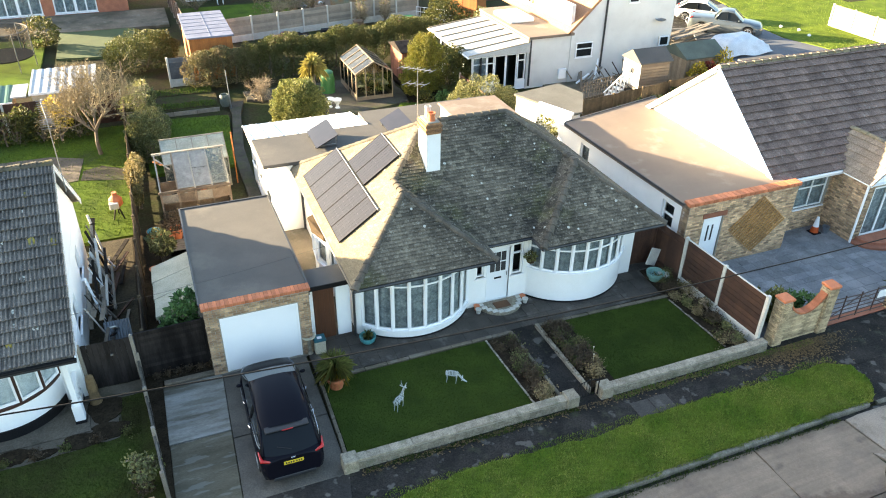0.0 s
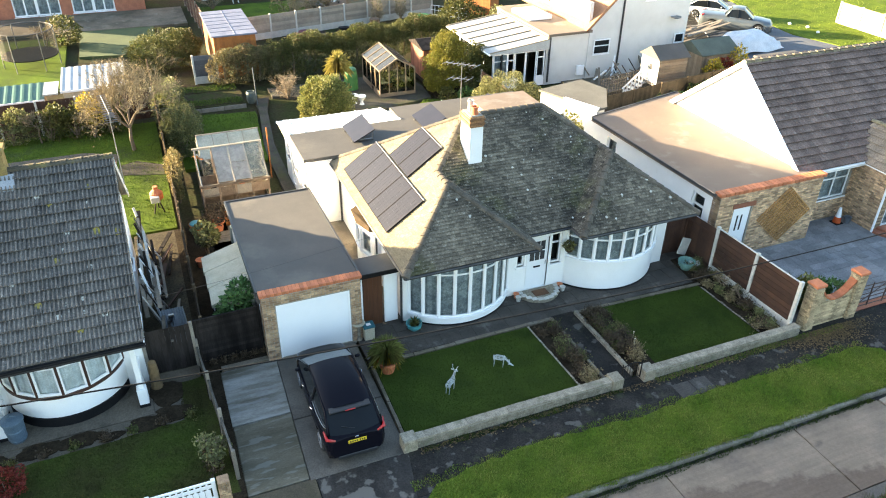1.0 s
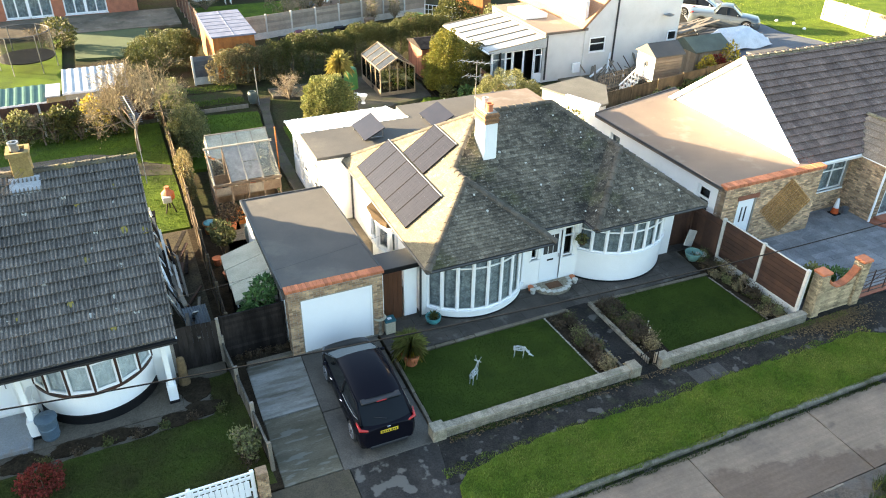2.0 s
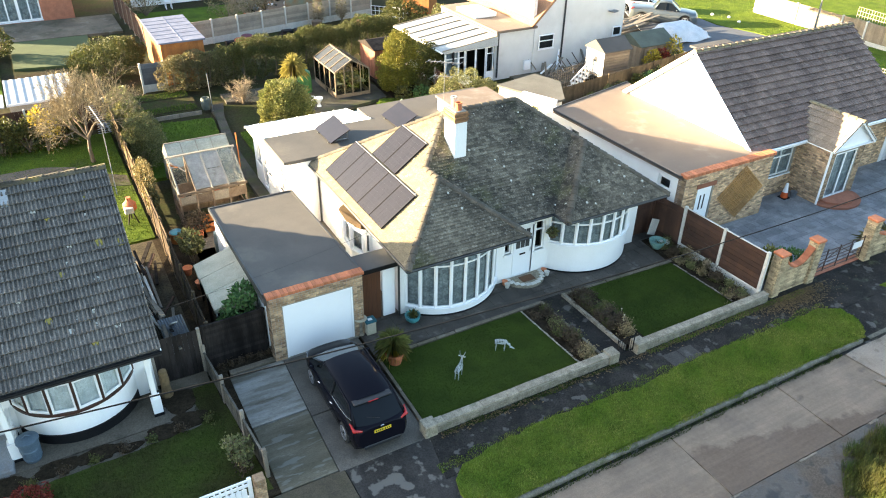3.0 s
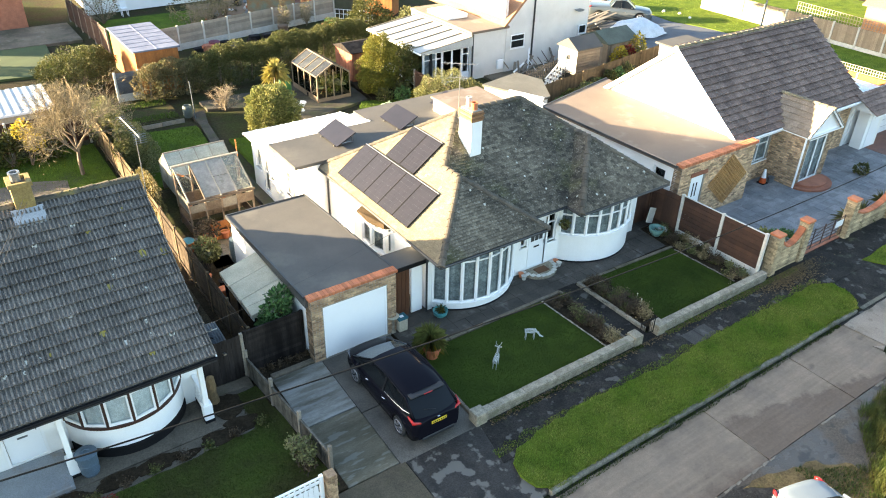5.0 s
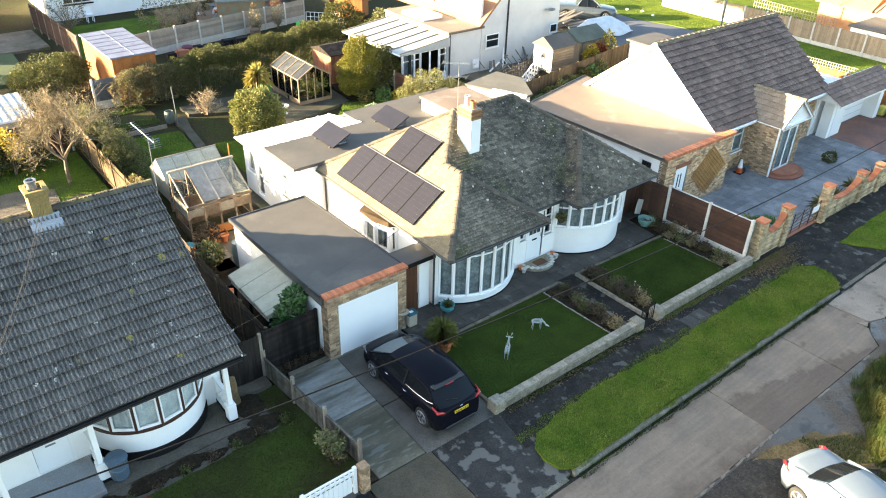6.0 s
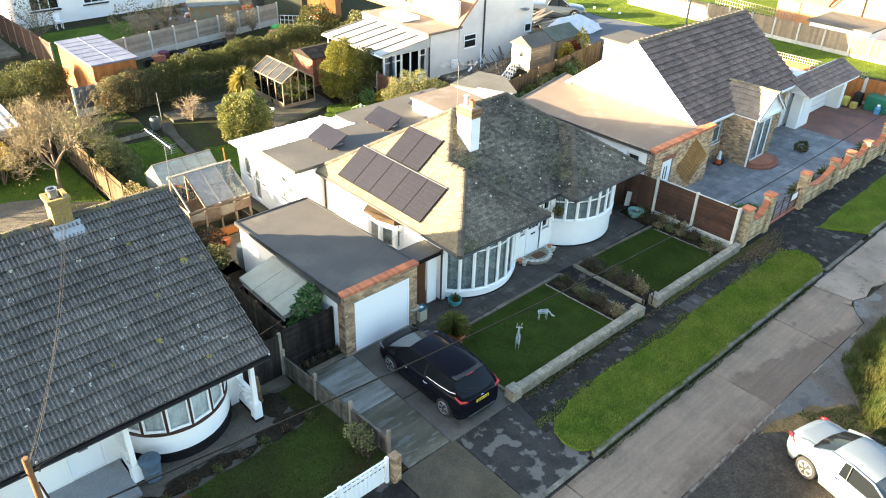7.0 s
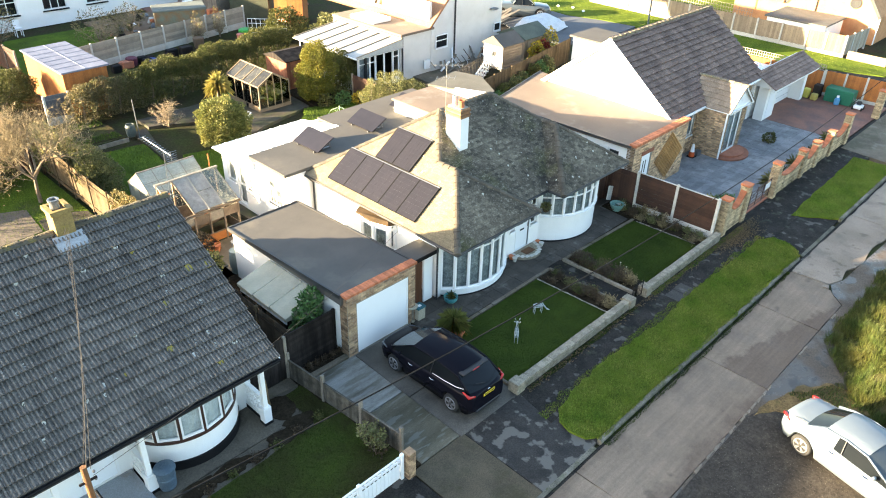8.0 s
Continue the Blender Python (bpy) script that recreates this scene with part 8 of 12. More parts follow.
for y in [gy0 + (gy1 - gy0) * k / 4 for k in range(5)]:
    for x in (gx0, gx1):
        part("post", B((x - 0.03, x + 0.03, y - 0.03, y + 0.03, 0, 1.5)), DARKFRAME, sgh)
    for x in (gx0, gx1):
        part("rafter", beam(bmesh.new(), (x, y, 1.53), (gm, y, 2.13), 0.05, 0.07), GHBAR, sgh)
for x in (gx0 + 0.55, gm, gx1 - 0.55):
    part("stud", B((x - 0.025, x + 0.025, gy0 - 0.025, gy0 + 0.025, 0, 1.8)), DARKFRAME, sgh)
for x in (gx0, gx1):
    part("plate", beam(bmesh.new(), (x, gy0, 1.5), (x, gy1, 1.5), 0.06, 0.07), GHBAR, sgh)
    part("base_board", B((x - 0.02, x + 0.02, gy0, gy1, 0, 0.3)), DARKFRAME, sgh)
    for k in range(4):
        y = gy0 + (gy1 - gy0) * k / 4
        part("roof_pane", beam(bmesh.new(), (x, y + 0.4125, 1.53), (gm, y + 0.4125, 2.13), 0.76, 0.008), DULLGLASS, sgh)
        g = B((x - 0.004, x + 0.004, y + 0.03, y + 0.795, 0.3, 1.47))
        part("side_pane", g, GHG, sgh)
part("ridge_bar", beam(bmesh.new(), (gm, gy0 - 0.05, 2.12), (gm, gy1 + 0.05, 2.14), 0.06, 0.08), GHBAR, sgh)
part("base_board", B((gx0, gx1, gy0 - 0.02, gy0 + 0.02, 0, 0.2)), DARKFRAME, sgh)
for xa, xb in ((gx0, gx0 + 0.55), (gx0 + 0.55, gm), (gm, gx1 - 0.55), (gx1 - 0.55, gx1)):
    part("front_pane", B((xa + 0.03, xb - 0.03, gy0 - 0.004, gy0 + 0.004, 0.22, 1.5)), GHG, sgh)
part("staging", B((gx0 + 0.1, gx0 + 0.6, gy0 + 0.2, gy1 - 0.2, 0.68, 0.72)), GREYWOOD, sgh)
part("staging", B((gx1 - 0.6, gx1 - 0.1, gy0 + 0.2, gy1 - 0.2, 0.68, 0.72)), GREYWOOD, sgh)
for k in range(6):
    solo("plant_pot", lathe(bmesh.new(), (7.8 + k * 0.33, 26.6 + 0.3 * (k % 3), 0), [(0.1, 0), (0.14, 0.26), (0.12, 0.26), (0.11, 0.2)], 12), REDTILE if k % 2 else BLACK, "small plant pot inside the greenhouse", "pot")

# ---- white house behind, with conservatory ----
AGEDWHITE = mat("aged_white_render", (0.66, 0.655, 0.63), (0.6, 0.595, 0.57), 0.95, scale=0.8, fine=50, bump=0.1, grain=0.06, stain=(0.48, 0.47, 0.43), stain_scale=1.1, stain_amt=0.3)
wh = thing("white_house", "white rendered house with a sunlit tiled roof and flat-roofed rear part", "house", at=(24, 29, 0))
ROOFORANGE = mat("orange_brown_tile", (0.32, 0.17, 0.09), (0.26, 0.14, 0.08), 0.9, scale=1, fine=12, bump=0.4, island=0.2, rnd=0.2)
part("wall", wall(bmesh.new(), (17.75, 24.2), (21.0, 24.2), -0.1, 2.85, 0.25, [(3.2, 3.45, 1.0, 1.1)]), AGEDWHITE, wh)
g = bmesh.new()
prof = [(20.6, -0.1), (27.75, -0.1), (27.75, 5.44), (24.6, 6.85), (20.6, 3.0)]
v = [g.verts.new((x, y, z)) for y in (24.15, 24.4) for x, z in prof]
g.faces.new(v[4::-1]); g.faces.new(v[5:])
for a in range(5):
    b = (a + 1) % 5
    g.faces.new((v[a], v[b], v[b + 5], v[a + 5]))
bmesh.ops.recalc_face_normals(g, faces=g.faces[:])
part("gable_wall", g, AGEDWHITE, wh)
framed_window(wh, (20.95, 24.14), (22.1, 24.14), 1.45, 2.35, cols=1, top=0.35, inset=-0.075, curtain=False, deep=0.06)
framed_window(wh, (24.3, 24.14), (25.0, 24.14), 4.4, 5.1, cols=1, inset=-0.075, curtain=False, deep=0.06)
framed_window(wh, (26.9, 24.14), (27.6, 24.14), 1.6, 2.2, cols=1, inset=-0.075, curtain=False, deep=0.06)
part("wall", wall(bmesh.new(), (17.8, 31.0), (17.8, 24.46), -0.1, 2.85, 0.25), AGEDWHITE, wh)
part("wall", wall(bmesh.new(), (20.6, 34.0), (20.6, 24.4), 2.8, 4.5, 0.25, [(4.0, 5.0, 3.4, 4.3)]), AGEDWHITE, wh)
framed_window(wh, (20.6, 30.0), (20.6, 29.0), 3.4, 4.3, cols=2, curtain=False)
part("flat_roof", B((17.72, 20.7, 24.0, 31.0, 2.85, 3.0)), FELT_R, wh, "flat brown felt roof")
part("rooflight", rounded(B((18.0, 19.6, 27.0, 29.4, 3.0, 3.25)), 0.03, 1), UPVC, wh, "white rooflight box")
part("roof", beam(bmesh.new(), (20.3, 30.0, 2.92), (24.65, 30.0, 7.1), 12.0, 0.16, up=(-0.69, 0, 0.72)), ROOFORANGE, wh, "steep orange-brown tile roof")
part("roof_side", beam(bmesh.new(), (24.6, 30.0, 7.07), (28.2, 30.0, 5.45), 12.0, 0.16, up=(0.41, 0, 0.91)), ROOFORANGE, wh)
for x, z1 in ((17.72, 2.8), (22.6, 5.2)):
    part("downpipe", tube(bmesh.new(), [(x + 0.2, 24.1, z1), (x + 0.2, 24.1, 0.1)], 0.06, 8), FASCIA, wh)
part("satellite_dish", lathe(bmesh.new(), (26.6, 23.9, 3.2), [(0.02, 0.0), (0.2, 0.03), (0.32, 0.1), (0.33, 0.12), (0.0, 0.05)], 16), METAL, wh, "grey satellite dish")
part("meter_box", rounded(B((19.9, 20.4, 24.0, 24.15, 0.3, 0.9)), 0.02, 1), UPVC, wh)
CONSROOF = mat("cloudy_roof_panel", (0.42, 0.43, 0.42), (0.36, 0.37, 0.36), 0.6, scale=1.5, bump=0.05, spec=0.2)
CONSBAR = mat("beige_glazing_bar", (0.26, 0.22, 0.16), None, 0.7)
cons = thing("conservatory", "white conservatory with a pale sheet roof", "conservatory", at=(16, 27, 0))
part("base_wall", B((14.2, 14.35, 24.25, 30.2, -0.05, 0.5)), RENDER, cons)
part("base_wall", B((14.35, 16.0, 24.15, 24.3, -0.05, 0.5)), RENDER, cons)
framed_window(cons, (14.3, 24.15), (15.2, 24.15), 0.5, 2.1, cols=1, top=0.4, inset=0.02, curtain=True, sill=False, name="side_light")
framed_window(cons, (15.2, 24.15), (15.65, 24.15), 0.5, 2.1, cols=1, top=0.4, inset=0.02, curtain=False, sill=False, name="side_light")
framed_window(cons, (15.68, 24.15), (16.4, 24.15), 0.05, 2.1, cols=1, inset=0.02, curtain=False, sill=False, name="glazed_door")
framed_window(cons, (16.4, 24.15), (17.12, 24.15), 0.05, 2.1, cols=1, inset=0.02, curtain=False, sill=False, name="glazed_door")
framed_window(cons, (17.16, 24.15), (17.66, 24.15), 0.5, 2.1, cols=1, top=0.4, inset=0.02, curtain=False, sill=False, name="side_light")
part("base_wall", B((17.14, 17.7, 24.16, 24.3, -0.05, 0.5)), UPVC, cons)
for k in range(5):
    framed_window(cons, (14.25, 30.2 - k * 1.19), (14.25, 29.01 - k * 1.19), 0.5, 2.1, cols=1, inset=0.02, curtain=False, sill=False, name="side_light")
part("head_beam", B((14.15, 17.8, 24.1, 24.28, 2.1, 2.24)), UPVC, cons)
part("gable_infill", P([(14.3, 24.14), (17.75, 24.14), (17.75, 24.2), (14.3, 24.2)], 2.24, lambda x, y: 2.26 if x < 15 else 2.62), UPVC, cons)
for i in range(6):
    part("roof_panel", P([(13.95, 23.92 + i * 1.06), (17.78, 23.92 + i * 1.06), (17.78, 24.94 + i * 1.06), (13.95, 24.94 + i * 1.06)], 2.16, lambda x, y: 2.26 if x < 15 else 2.72), CONSROOF, cons)
for i in range(7):
    part("glazing_bar", beam(bmesh.new(), (13.95, 23.94 + i * 1.055, 2.29), (17.78, 23.94 + i * 1.055, 2.75), 0.05, 0.05), CONSBAR, cons)
part("wall_rail", beam(bmesh.new(), (17.7, 23.9, 2.8), (17.7, 30.3, 2.8), 0.14, 0.12), CONSBAR, cons)
part("gutter", tube(bmesh.new(), [(13.9, 23.9, 2.2), (13.9, 30.3, 2.2)], 0.05, 8), UPVC, cons)

# flat-roofed white side building seen past the gable
solo("white_outbuilding", rounded(B((27.8, 30.4, 15.4, 17.8, -0.05, 2.4)), 0.02, 1), RENDER, "white flat-roofed building behind the gable", "outbuilding")
solo("outbuilding_roof", rounded(B((27.6, 30.6, 15.2, 18.0, 2.4, 2.52)), 0.02, 1), FELT, "flat felt roof of the white outbuilding", "roof")

# ---- small white garage beside the drive ----
wg = thing("white_garage", "small white garage with a low tiled roof", "garage", at=(31.5, 6, 0))
part("wall", B((28.75, 30.2, 4.55, 5.12, -0.05, 2.14), (30.2, 30.55, 5.15, 5.35, -0.05, 2.14), (34.1, 34.55, 4.45, 5.35, -0.05, 2.14), (30.55, 34.1, 5.15, 5.35, 1.95, 2.14)), RENDER, wg)
part("side_wall", B((28.75, 34.5, 5.36, 5.5, -0.05, 2.78)), RENDER, wg)
gdoor = part("door", B((30.55, 34.1, 5.22, 5.28, 0, 1.95)), DOORWHITE, wg, "white up-and-over garage door")
for q in range(4):
    part("panel_line", B((30.6, 34.05, 5.212, 5.222, 0.4 * q + 0.36, 0.4 * q + 0.375)), METAL, gdoor)
part("entry_door", rounded(B((29.05, 29.85, 4.52, 4.548, 0.03, 2.0)), 0.006, 1), DOORWHITE, wg, "plain white side door")
gr = part("roof", B((28.1, 34.75, 3.98, 4.02, 2.02, 2.16)), UPVC, wg, "low brown tiled roof with white fascia")
gpk = 0.68 / 1.3
for o, u, v_ in (((28.05, 3.93, 2.17), (1, 0, 0), (0, 1, gpk)),):
    Lg = 1.3 * math.sqrt(1 + gpk * gpk)
    roof_tiles(gr, o, u, v_, [(0, 0), (6.75, 0), (6.75, Lg), (0, Lg)], 0.33, 0.3, TILE_R, thick=0.045, clip=True)
    d2 = bmesh.new()
    o2, u2, vv = Vector(o), Vector(u), Vector(v_)
    d2.faces.new([d2.verts.new(p) for p in (o2, o2 + u2 * 6.75, o2 + u2 * 6.75 + vv * 1.3, o2 + vv * 1.3)])
    part("roof_deck", d2, TILE_R, gr)
ridge_tiles(gr, (28.05, 5.23, 2.88), (34.8, 5.23, 2.88), TILE_R, r=0.09, length=0.45)
ge = bmesh.new()
v = [ge.verts.new((x, y, z)) for x in (28.3, 28.36) for y, z in ((3.95, 2.12), (5.4, 2.12), (5.26, 2.8))]
ge.faces.new(v[:3]); ge.faces.new(v[5:2:-1])
for a, q in ((0, 1), (1, 2), (2, 0)):
    ge.faces.new((v[a], v[a + 3], v[q + 3], v[q]))
bmesh.ops.recalc_face_normals(ge, faces=ge.faces[:])
part("gable_board", ge, UPVC, wg)
solo("pool_cover", rounded(B((32.6, 35.9, 5.8, 10.3, -0.1, 1.25)), 0.06, 2), mat("pale_blue_cover", (0.45, 0.6, 0.68), (0.38, 0.53, 0.62), 0.4, scale=3, bump=0.1), "pale blue cover behind the garage", "cover")

# ---- far houses ----
fb = thing("far_brick_house", "brown brick house with white patio doors", "house", at=(-9, 53, 0))
part("wall", wall(bmesh.new(), (-16, 50.3), (-3.4, 50.3), -0.1, 3.2, 0.3, [(3.4, 6.6, 0.1, 2.2), (7.4, 10.4, 0.1, 2.2)]), REDBRICK, fb)
part("body", B((-16, -3.4, 50.9, 58, -0.1, 3.2)), REDBRICK, fb)
for xa, xb in ((-12.6, -11.0), (-11.0, -9.4), (-8.6, -7.1), (-7.1, -5.6)):
    framed_window(fb, (xa, 50.3), (xb, 50.3), 0.1, 2.2, cols=2, frame=0.1, curtain=True, name="patio_door")
part("roof", P([(-16.4, 49.9), (-3.0, 49.9), (-3.0, 54.5), (-16.4, 54.5)], 3.1, lambda x, y: 3.2 if y < 52 else 6.2), ROOFORANGE, fb)
fw = thing("far_white_bungalow", "far white bungalow with black window sills", "house", at=(9, 55, 0))
part("wall", wall(bmesh.new(), (1.0, 52.0), (17.5, 52.6), -0.1, 3.0, 0.3, [(1.2, 3.3, 1.0, 2.3), (5.2, 7.0, 1.1, 2.3), (8.6, 10.2, 1.1, 2.3), (12.0, 13.4, 1.2, 2.3)]), RENDER, fw)
for a, b, c in ((1.2, 3.3, 3), (5.2, 7.0, 3), (8.6, 10.2, 2), (12.0, 13.4, 2)):
    dy = 0.6 / 16.5
    framed_window(fw, (1.0 + a, 52.0 + a * dy), (1.0 + b, 52.0 + b * dy), 1.05, 2.3, cols=c, top=0.3, sill=False, curtain=False)
    part("sill", B((1.0 + a - 0.1, 1.0 + b + 0.1, 51.9 + a * dy, 52.05 + a * dy, 0.95, 1.03)), BLACK, fw)
part("body", B((1.3, 17.2, 53.2, 60, -0.1, 3.0)), RENDER, fw)
part("roof", P([(0.5, 51.6), (18, 52.2), (18, 56.5), (0.5, 56.5)], 2.9, lambda x, y: 3.0 if y < 54 else 6.0), TILE_R, fw)
fh = thing("far_brick_bungalow", "sunlit orange brick bungalow with a round window", "house", at=(56, 9, 0))
ORANGEBRICK = mat("orange_brick", (0.52, 0.27, 0.125), (0.43, 0.21, 0.095), 0.9, scale=2, fine=25, bump=0.2)
part("wall", B((51.8, 60, 5.7, 17.5, -0.1, 2.0)), ORANGEBRICK, fh)
g = bmesh.new()
v = [g.verts.new((x, y, z)) for x in (51.8, 60) for y, z in ((5.7, 2.0), (13.0, 2.0), (9.35, 6.9))]
g.faces.new(v[:3]); g.faces.new(v[5:2:-1])
for a, b in ((0, 1), (1, 2), (2, 0)):
    g.faces.new((v[a], v[a + 3], v[b + 3], v[b]))
bmesh.ops.recalc_face_normals(g, faces=g.faces[:])
part("gable", g, ORANGEBRICK, fh)
rwin = lathe(bmesh.new(), (0, 0, 0), [(0.32, 0), (0.42, 0.0), (0.42, 0.06), (0.32, 0.06)], 18)
bmesh.ops.rotate(rwin, cent=(0, 0, 0), matrix=Matrix.Rotation(radians(-90), 3, "Y"), verts=rwin.verts)
bmesh.ops.translate(rwin, vec=(51.78, 7.7, 2.85), verts=rwin.verts)
part("round_window", rwin, DARKROOM, fh)
for yb in (5.6, 13.1):
    part("barge_board", beam(bmesh.new(), (51.72, yb, 1.95), (51.72, 9.35, 6.95), 0.06, 0.2), FASCIA, fh)
part("roof", P([(51.5, 13.2), (56, 13.2), (56, 17.8), (51.5, 17.8)], 1.95, lambda x, y: 2.06 if x < 53 else 4.6), ROOFORANGE, fh)
part("drainpipe", tube(bmesh.new(), [(51.72, 10.6, 0), (51.72, 10.6, 4.4)], 0.05, 6), DARKROOM, fh)
part("gutter_pipe", tube(bmesh.new(), [(51.72, 5.62, 0), (51.72, 5.62, 2.0)], 0.05, 6), UPVC, fh)
solo("far_lawn", P([(47.2, 13.2), (51.4, 17.8), (62, 17.8), (62, 34), (47.6, 34)], -0.3, -0.004), VERGE, "sunlit lawn behind the tall fence", kind="structure")
lattice("garden_trellis", (50.5, 15.2), (51.4, 23.0), 0.0, 1.2, PALEBOARD, "pale slatted garden screen behind the tall fence", step=0.25)
fg2 = thing("far_garage", "far white flat-roofed garage", "garage", at=(49, 10.5, 0))
part("wall", B((46.9, 50.9, 8.0, 12.5, -0.1, 1.72)), RENDER, fg2)
part("roof", rounded(B((46.75, 51.1, 7.85, 12.7, 1.72, 1.84)), 0.02, 1), PALEFELT, fg2)
for y in (2.2, 5.4):
    solo("low_wall", rounded(B((46.4, 46.62, y - 2.4, y + 0.35, -0.1, 0.5)), 0.02, 1), PILLARBRICK, "low far brick wall", "wall")
# trampoline
tp = thing("trampoline", "round garden trampoline with a dark net", "trampoline", at=(-10.8, 38, 0))
bm = bmesh.new()
ringp = [(-10.8 + 1.6 * math.cos(a), 38 + 1.6 * math.sin(a)) for a in [2 * math.pi * i / 24 for i in range(24)]]
part("bed", P(ringp, 0.7, 0.76), BLACK, tp)
for i in range(6):
    p = ringp[i * 4]
    part("pole", tube(bmesh.new(), [(*p, 0), (*p, 2.3)], 0.03, 6), METAL, tp)
part("top_ring", tube(bmesh.new(), [(*p, 2.3) for p in ringp + ringp[:1]], 0.03, 6), mat("grey_foam", (0.12, 0.11, 0.1), None, 0.8), tp)
NET = bpy.data.materials.new("dark_net")
NET.use_nodes = True
nn, nl = NET.node_tree.nodes, NET.node_tree.links
tr_ = nn.new("ShaderNodeBsdfTransparent")
mx_ = nn.new("ShaderNodeMixShader")
mx_.inputs[0].default_value = 0.5
nn["Principled BSDF"].inputs["Base Color"].default_value = (0.02, 0.02, 0.02, 1)
nl.new(tr_.outputs[0], mx_.inputs[1])
nl.new(nn["Principled BSDF"].outputs[0], mx_.inputs[2])
nl.new(mx_.outputs[0], nn["Material Output"].inputs[0])
bm = bmesh.new()
lo = [bm.verts.new((*p, 0.76)) for p in ringp]
hi = [bm.verts.new((*p, 2.28)) for p in ringp]
for i in range(24):
    bm.faces.new((lo[i], lo[(i + 1) % 24], hi[(i + 1) % 24], hi[i]))
part("net", bm, NET, tp)

# ---- plants ----
def leaf_mat(name, c1, c2, rough=0.6, gain=0.25):
    m = mat(name, c1, c2, rough, scale=1.6, fine=12, bump=0, island=0.45, grain=0.2, spec=0.3)
    b = m.node_tree.nodes["Principled BSDF"]
    col = b.inputs["Base Color"].links[0].from_socket
    tl = m.node_tree.nodes.new("ShaderNodeBsdfTranslucent")
    mx = m.node_tree.nodes.new("ShaderNodeMixShader")
    mx.inputs[0].default_value = gain
    m.node_tree.links.new(col, tl.inputs[0])
    m.node_tree.links.new(b.outputs[0], mx.inputs[1])
    m.node_tree.links.new(tl.outputs[0], mx.inputs[2])
    m.node_tree.links.new(mx.outputs[0], m.node_tree.nodes["Material Output"].inputs[0])
    return m


HEDGE = leaf_mat("dark_hedge_leaf", (0.06, 0.075, 0.018), (0.1, 0.095, 0.027))
OLIVE = leaf_mat("olive_leaf", (0.18, 0.175, 0.065), (0.12, 0.128, 0.05))
GOLD = leaf_mat("golden_conifer_leaf", (0.175, 0.155, 0.02), (0.105, 0.115, 0.018))
VARIEG = leaf_mat("variegated_leaf", (0.24, 0.23, 0.07), (0.115, 0.135, 0.035))
FRESH = leaf_mat("fresh_green_leaf", (0.12, 0.21, 0.07), (0.065, 0.135, 0.04))
YELLOWL = leaf_mat("yellow_leaf", (0.45, 0.33, 0.03), (0.3, 0.25, 0.04))
CLIMBER = leaf_mat("tan_green_climber_leaf", (0.2, 0.15, 0.06), (0.12, 0.115, 0.04))
TANLEAF = leaf_mat("dry_tan_leaf", (0.26, 0.2, 0.1), (0.18, 0.14, 0.07))
DEADPLANT = leaf_mat("dead_brown_stem", (0.055, 0.038, 0.022), (0.09, 0.062, 0.034))
PALM = leaf_mat("palm_leaf", (0.12, 0.15, 0.04), (0.19, 0.18, 0.055))
YUCCA = leaf_mat("yucca_leaf", (0.26, 0.25, 0.06), (0.36, 0.29, 0.09))
RED = leaf_mat("red_leaf", (0.22, 0.03, 0.02), (0.15, 0.03, 0.02))
ROUGHG = leaf_mat("long_grass_blade", (0.05, 0.082, 0.014), (0.105, 0.105, 0.026))
DRYHEDGE = leaf_mat("brownish_hedge_leaf", (0.17, 0.13, 0.065), (0.11, 0.11, 0.04))
FRUITTWIG = mat("tan_fruit_twig", (0.27, 0.22, 0.135), (0.19, 0.155, 0.1), 0.95, island=0.35, bump=0, spec=0.1)
TWIG = mat("pale_twig", (0.33, 0.26, 0.165), (0.23, 0.18, 0.115), 0.9, island=0.3, bump=0)
BARK = mat("grey_brown_bark", (0.2, 0.155, 0.11), (0.14, 0.11, 0.08), 0.95, scale=6, fine=30, bump=0.5)


def blob_point(r, blobs):
    c, rad = r.choice(blobs)
    while True:
        p = Vector((r.uniform(-1, 1), r.uniform(-1, 1), r.uniform(-1, 1)))
        if 0.05 < p.length <= 1:
            break
    k = p.length ** 0.35
    p = p.normalized() * k
    bump_ = 1 + 0.16 * math.sin(p.x * 7 + c[0]) * math.cos(p.y * 6 + c[1]) + 0.1 * math.sin(p.z * 9)
    return Vector((c[0] + p.x * rad[0] * bump_, c[1] + p.y * rad[1] * bump_, c[2] + p.z * rad[2] * bump_)), p


def leaves(blobs, n, size, material, seed, name="crown", zmin=0.02):
    r = random.Random(seed)
    vs, fs = [], []
    for _ in range(n):
        p, out = blob_point(r, blobs)
        if p.z < zmin:
            continue
        d = (out + Vector((r.uniform(-1, 1), r.uniform(-1, 1), r.uniform(-0.6, 1.0)))).normalized()
        a = d.cross(Vector((r.uniform(-1, 1), r.uniform(-1, 1), r.uniform(-1, 1)))).normalized()
        s = size * r.uniform(0.6, 1.4)
        b0 = len(vs)
        vs += [tuple(p - d * s * 0.5), tuple(p + a * s * 0.3), tuple(p + d * s * 0.6), tuple(p - a * s * 0.3)]
        fs.append((b0, b0 + 1, b0 + 2, b0 + 3))
    return raw(name, vs, fs, material)


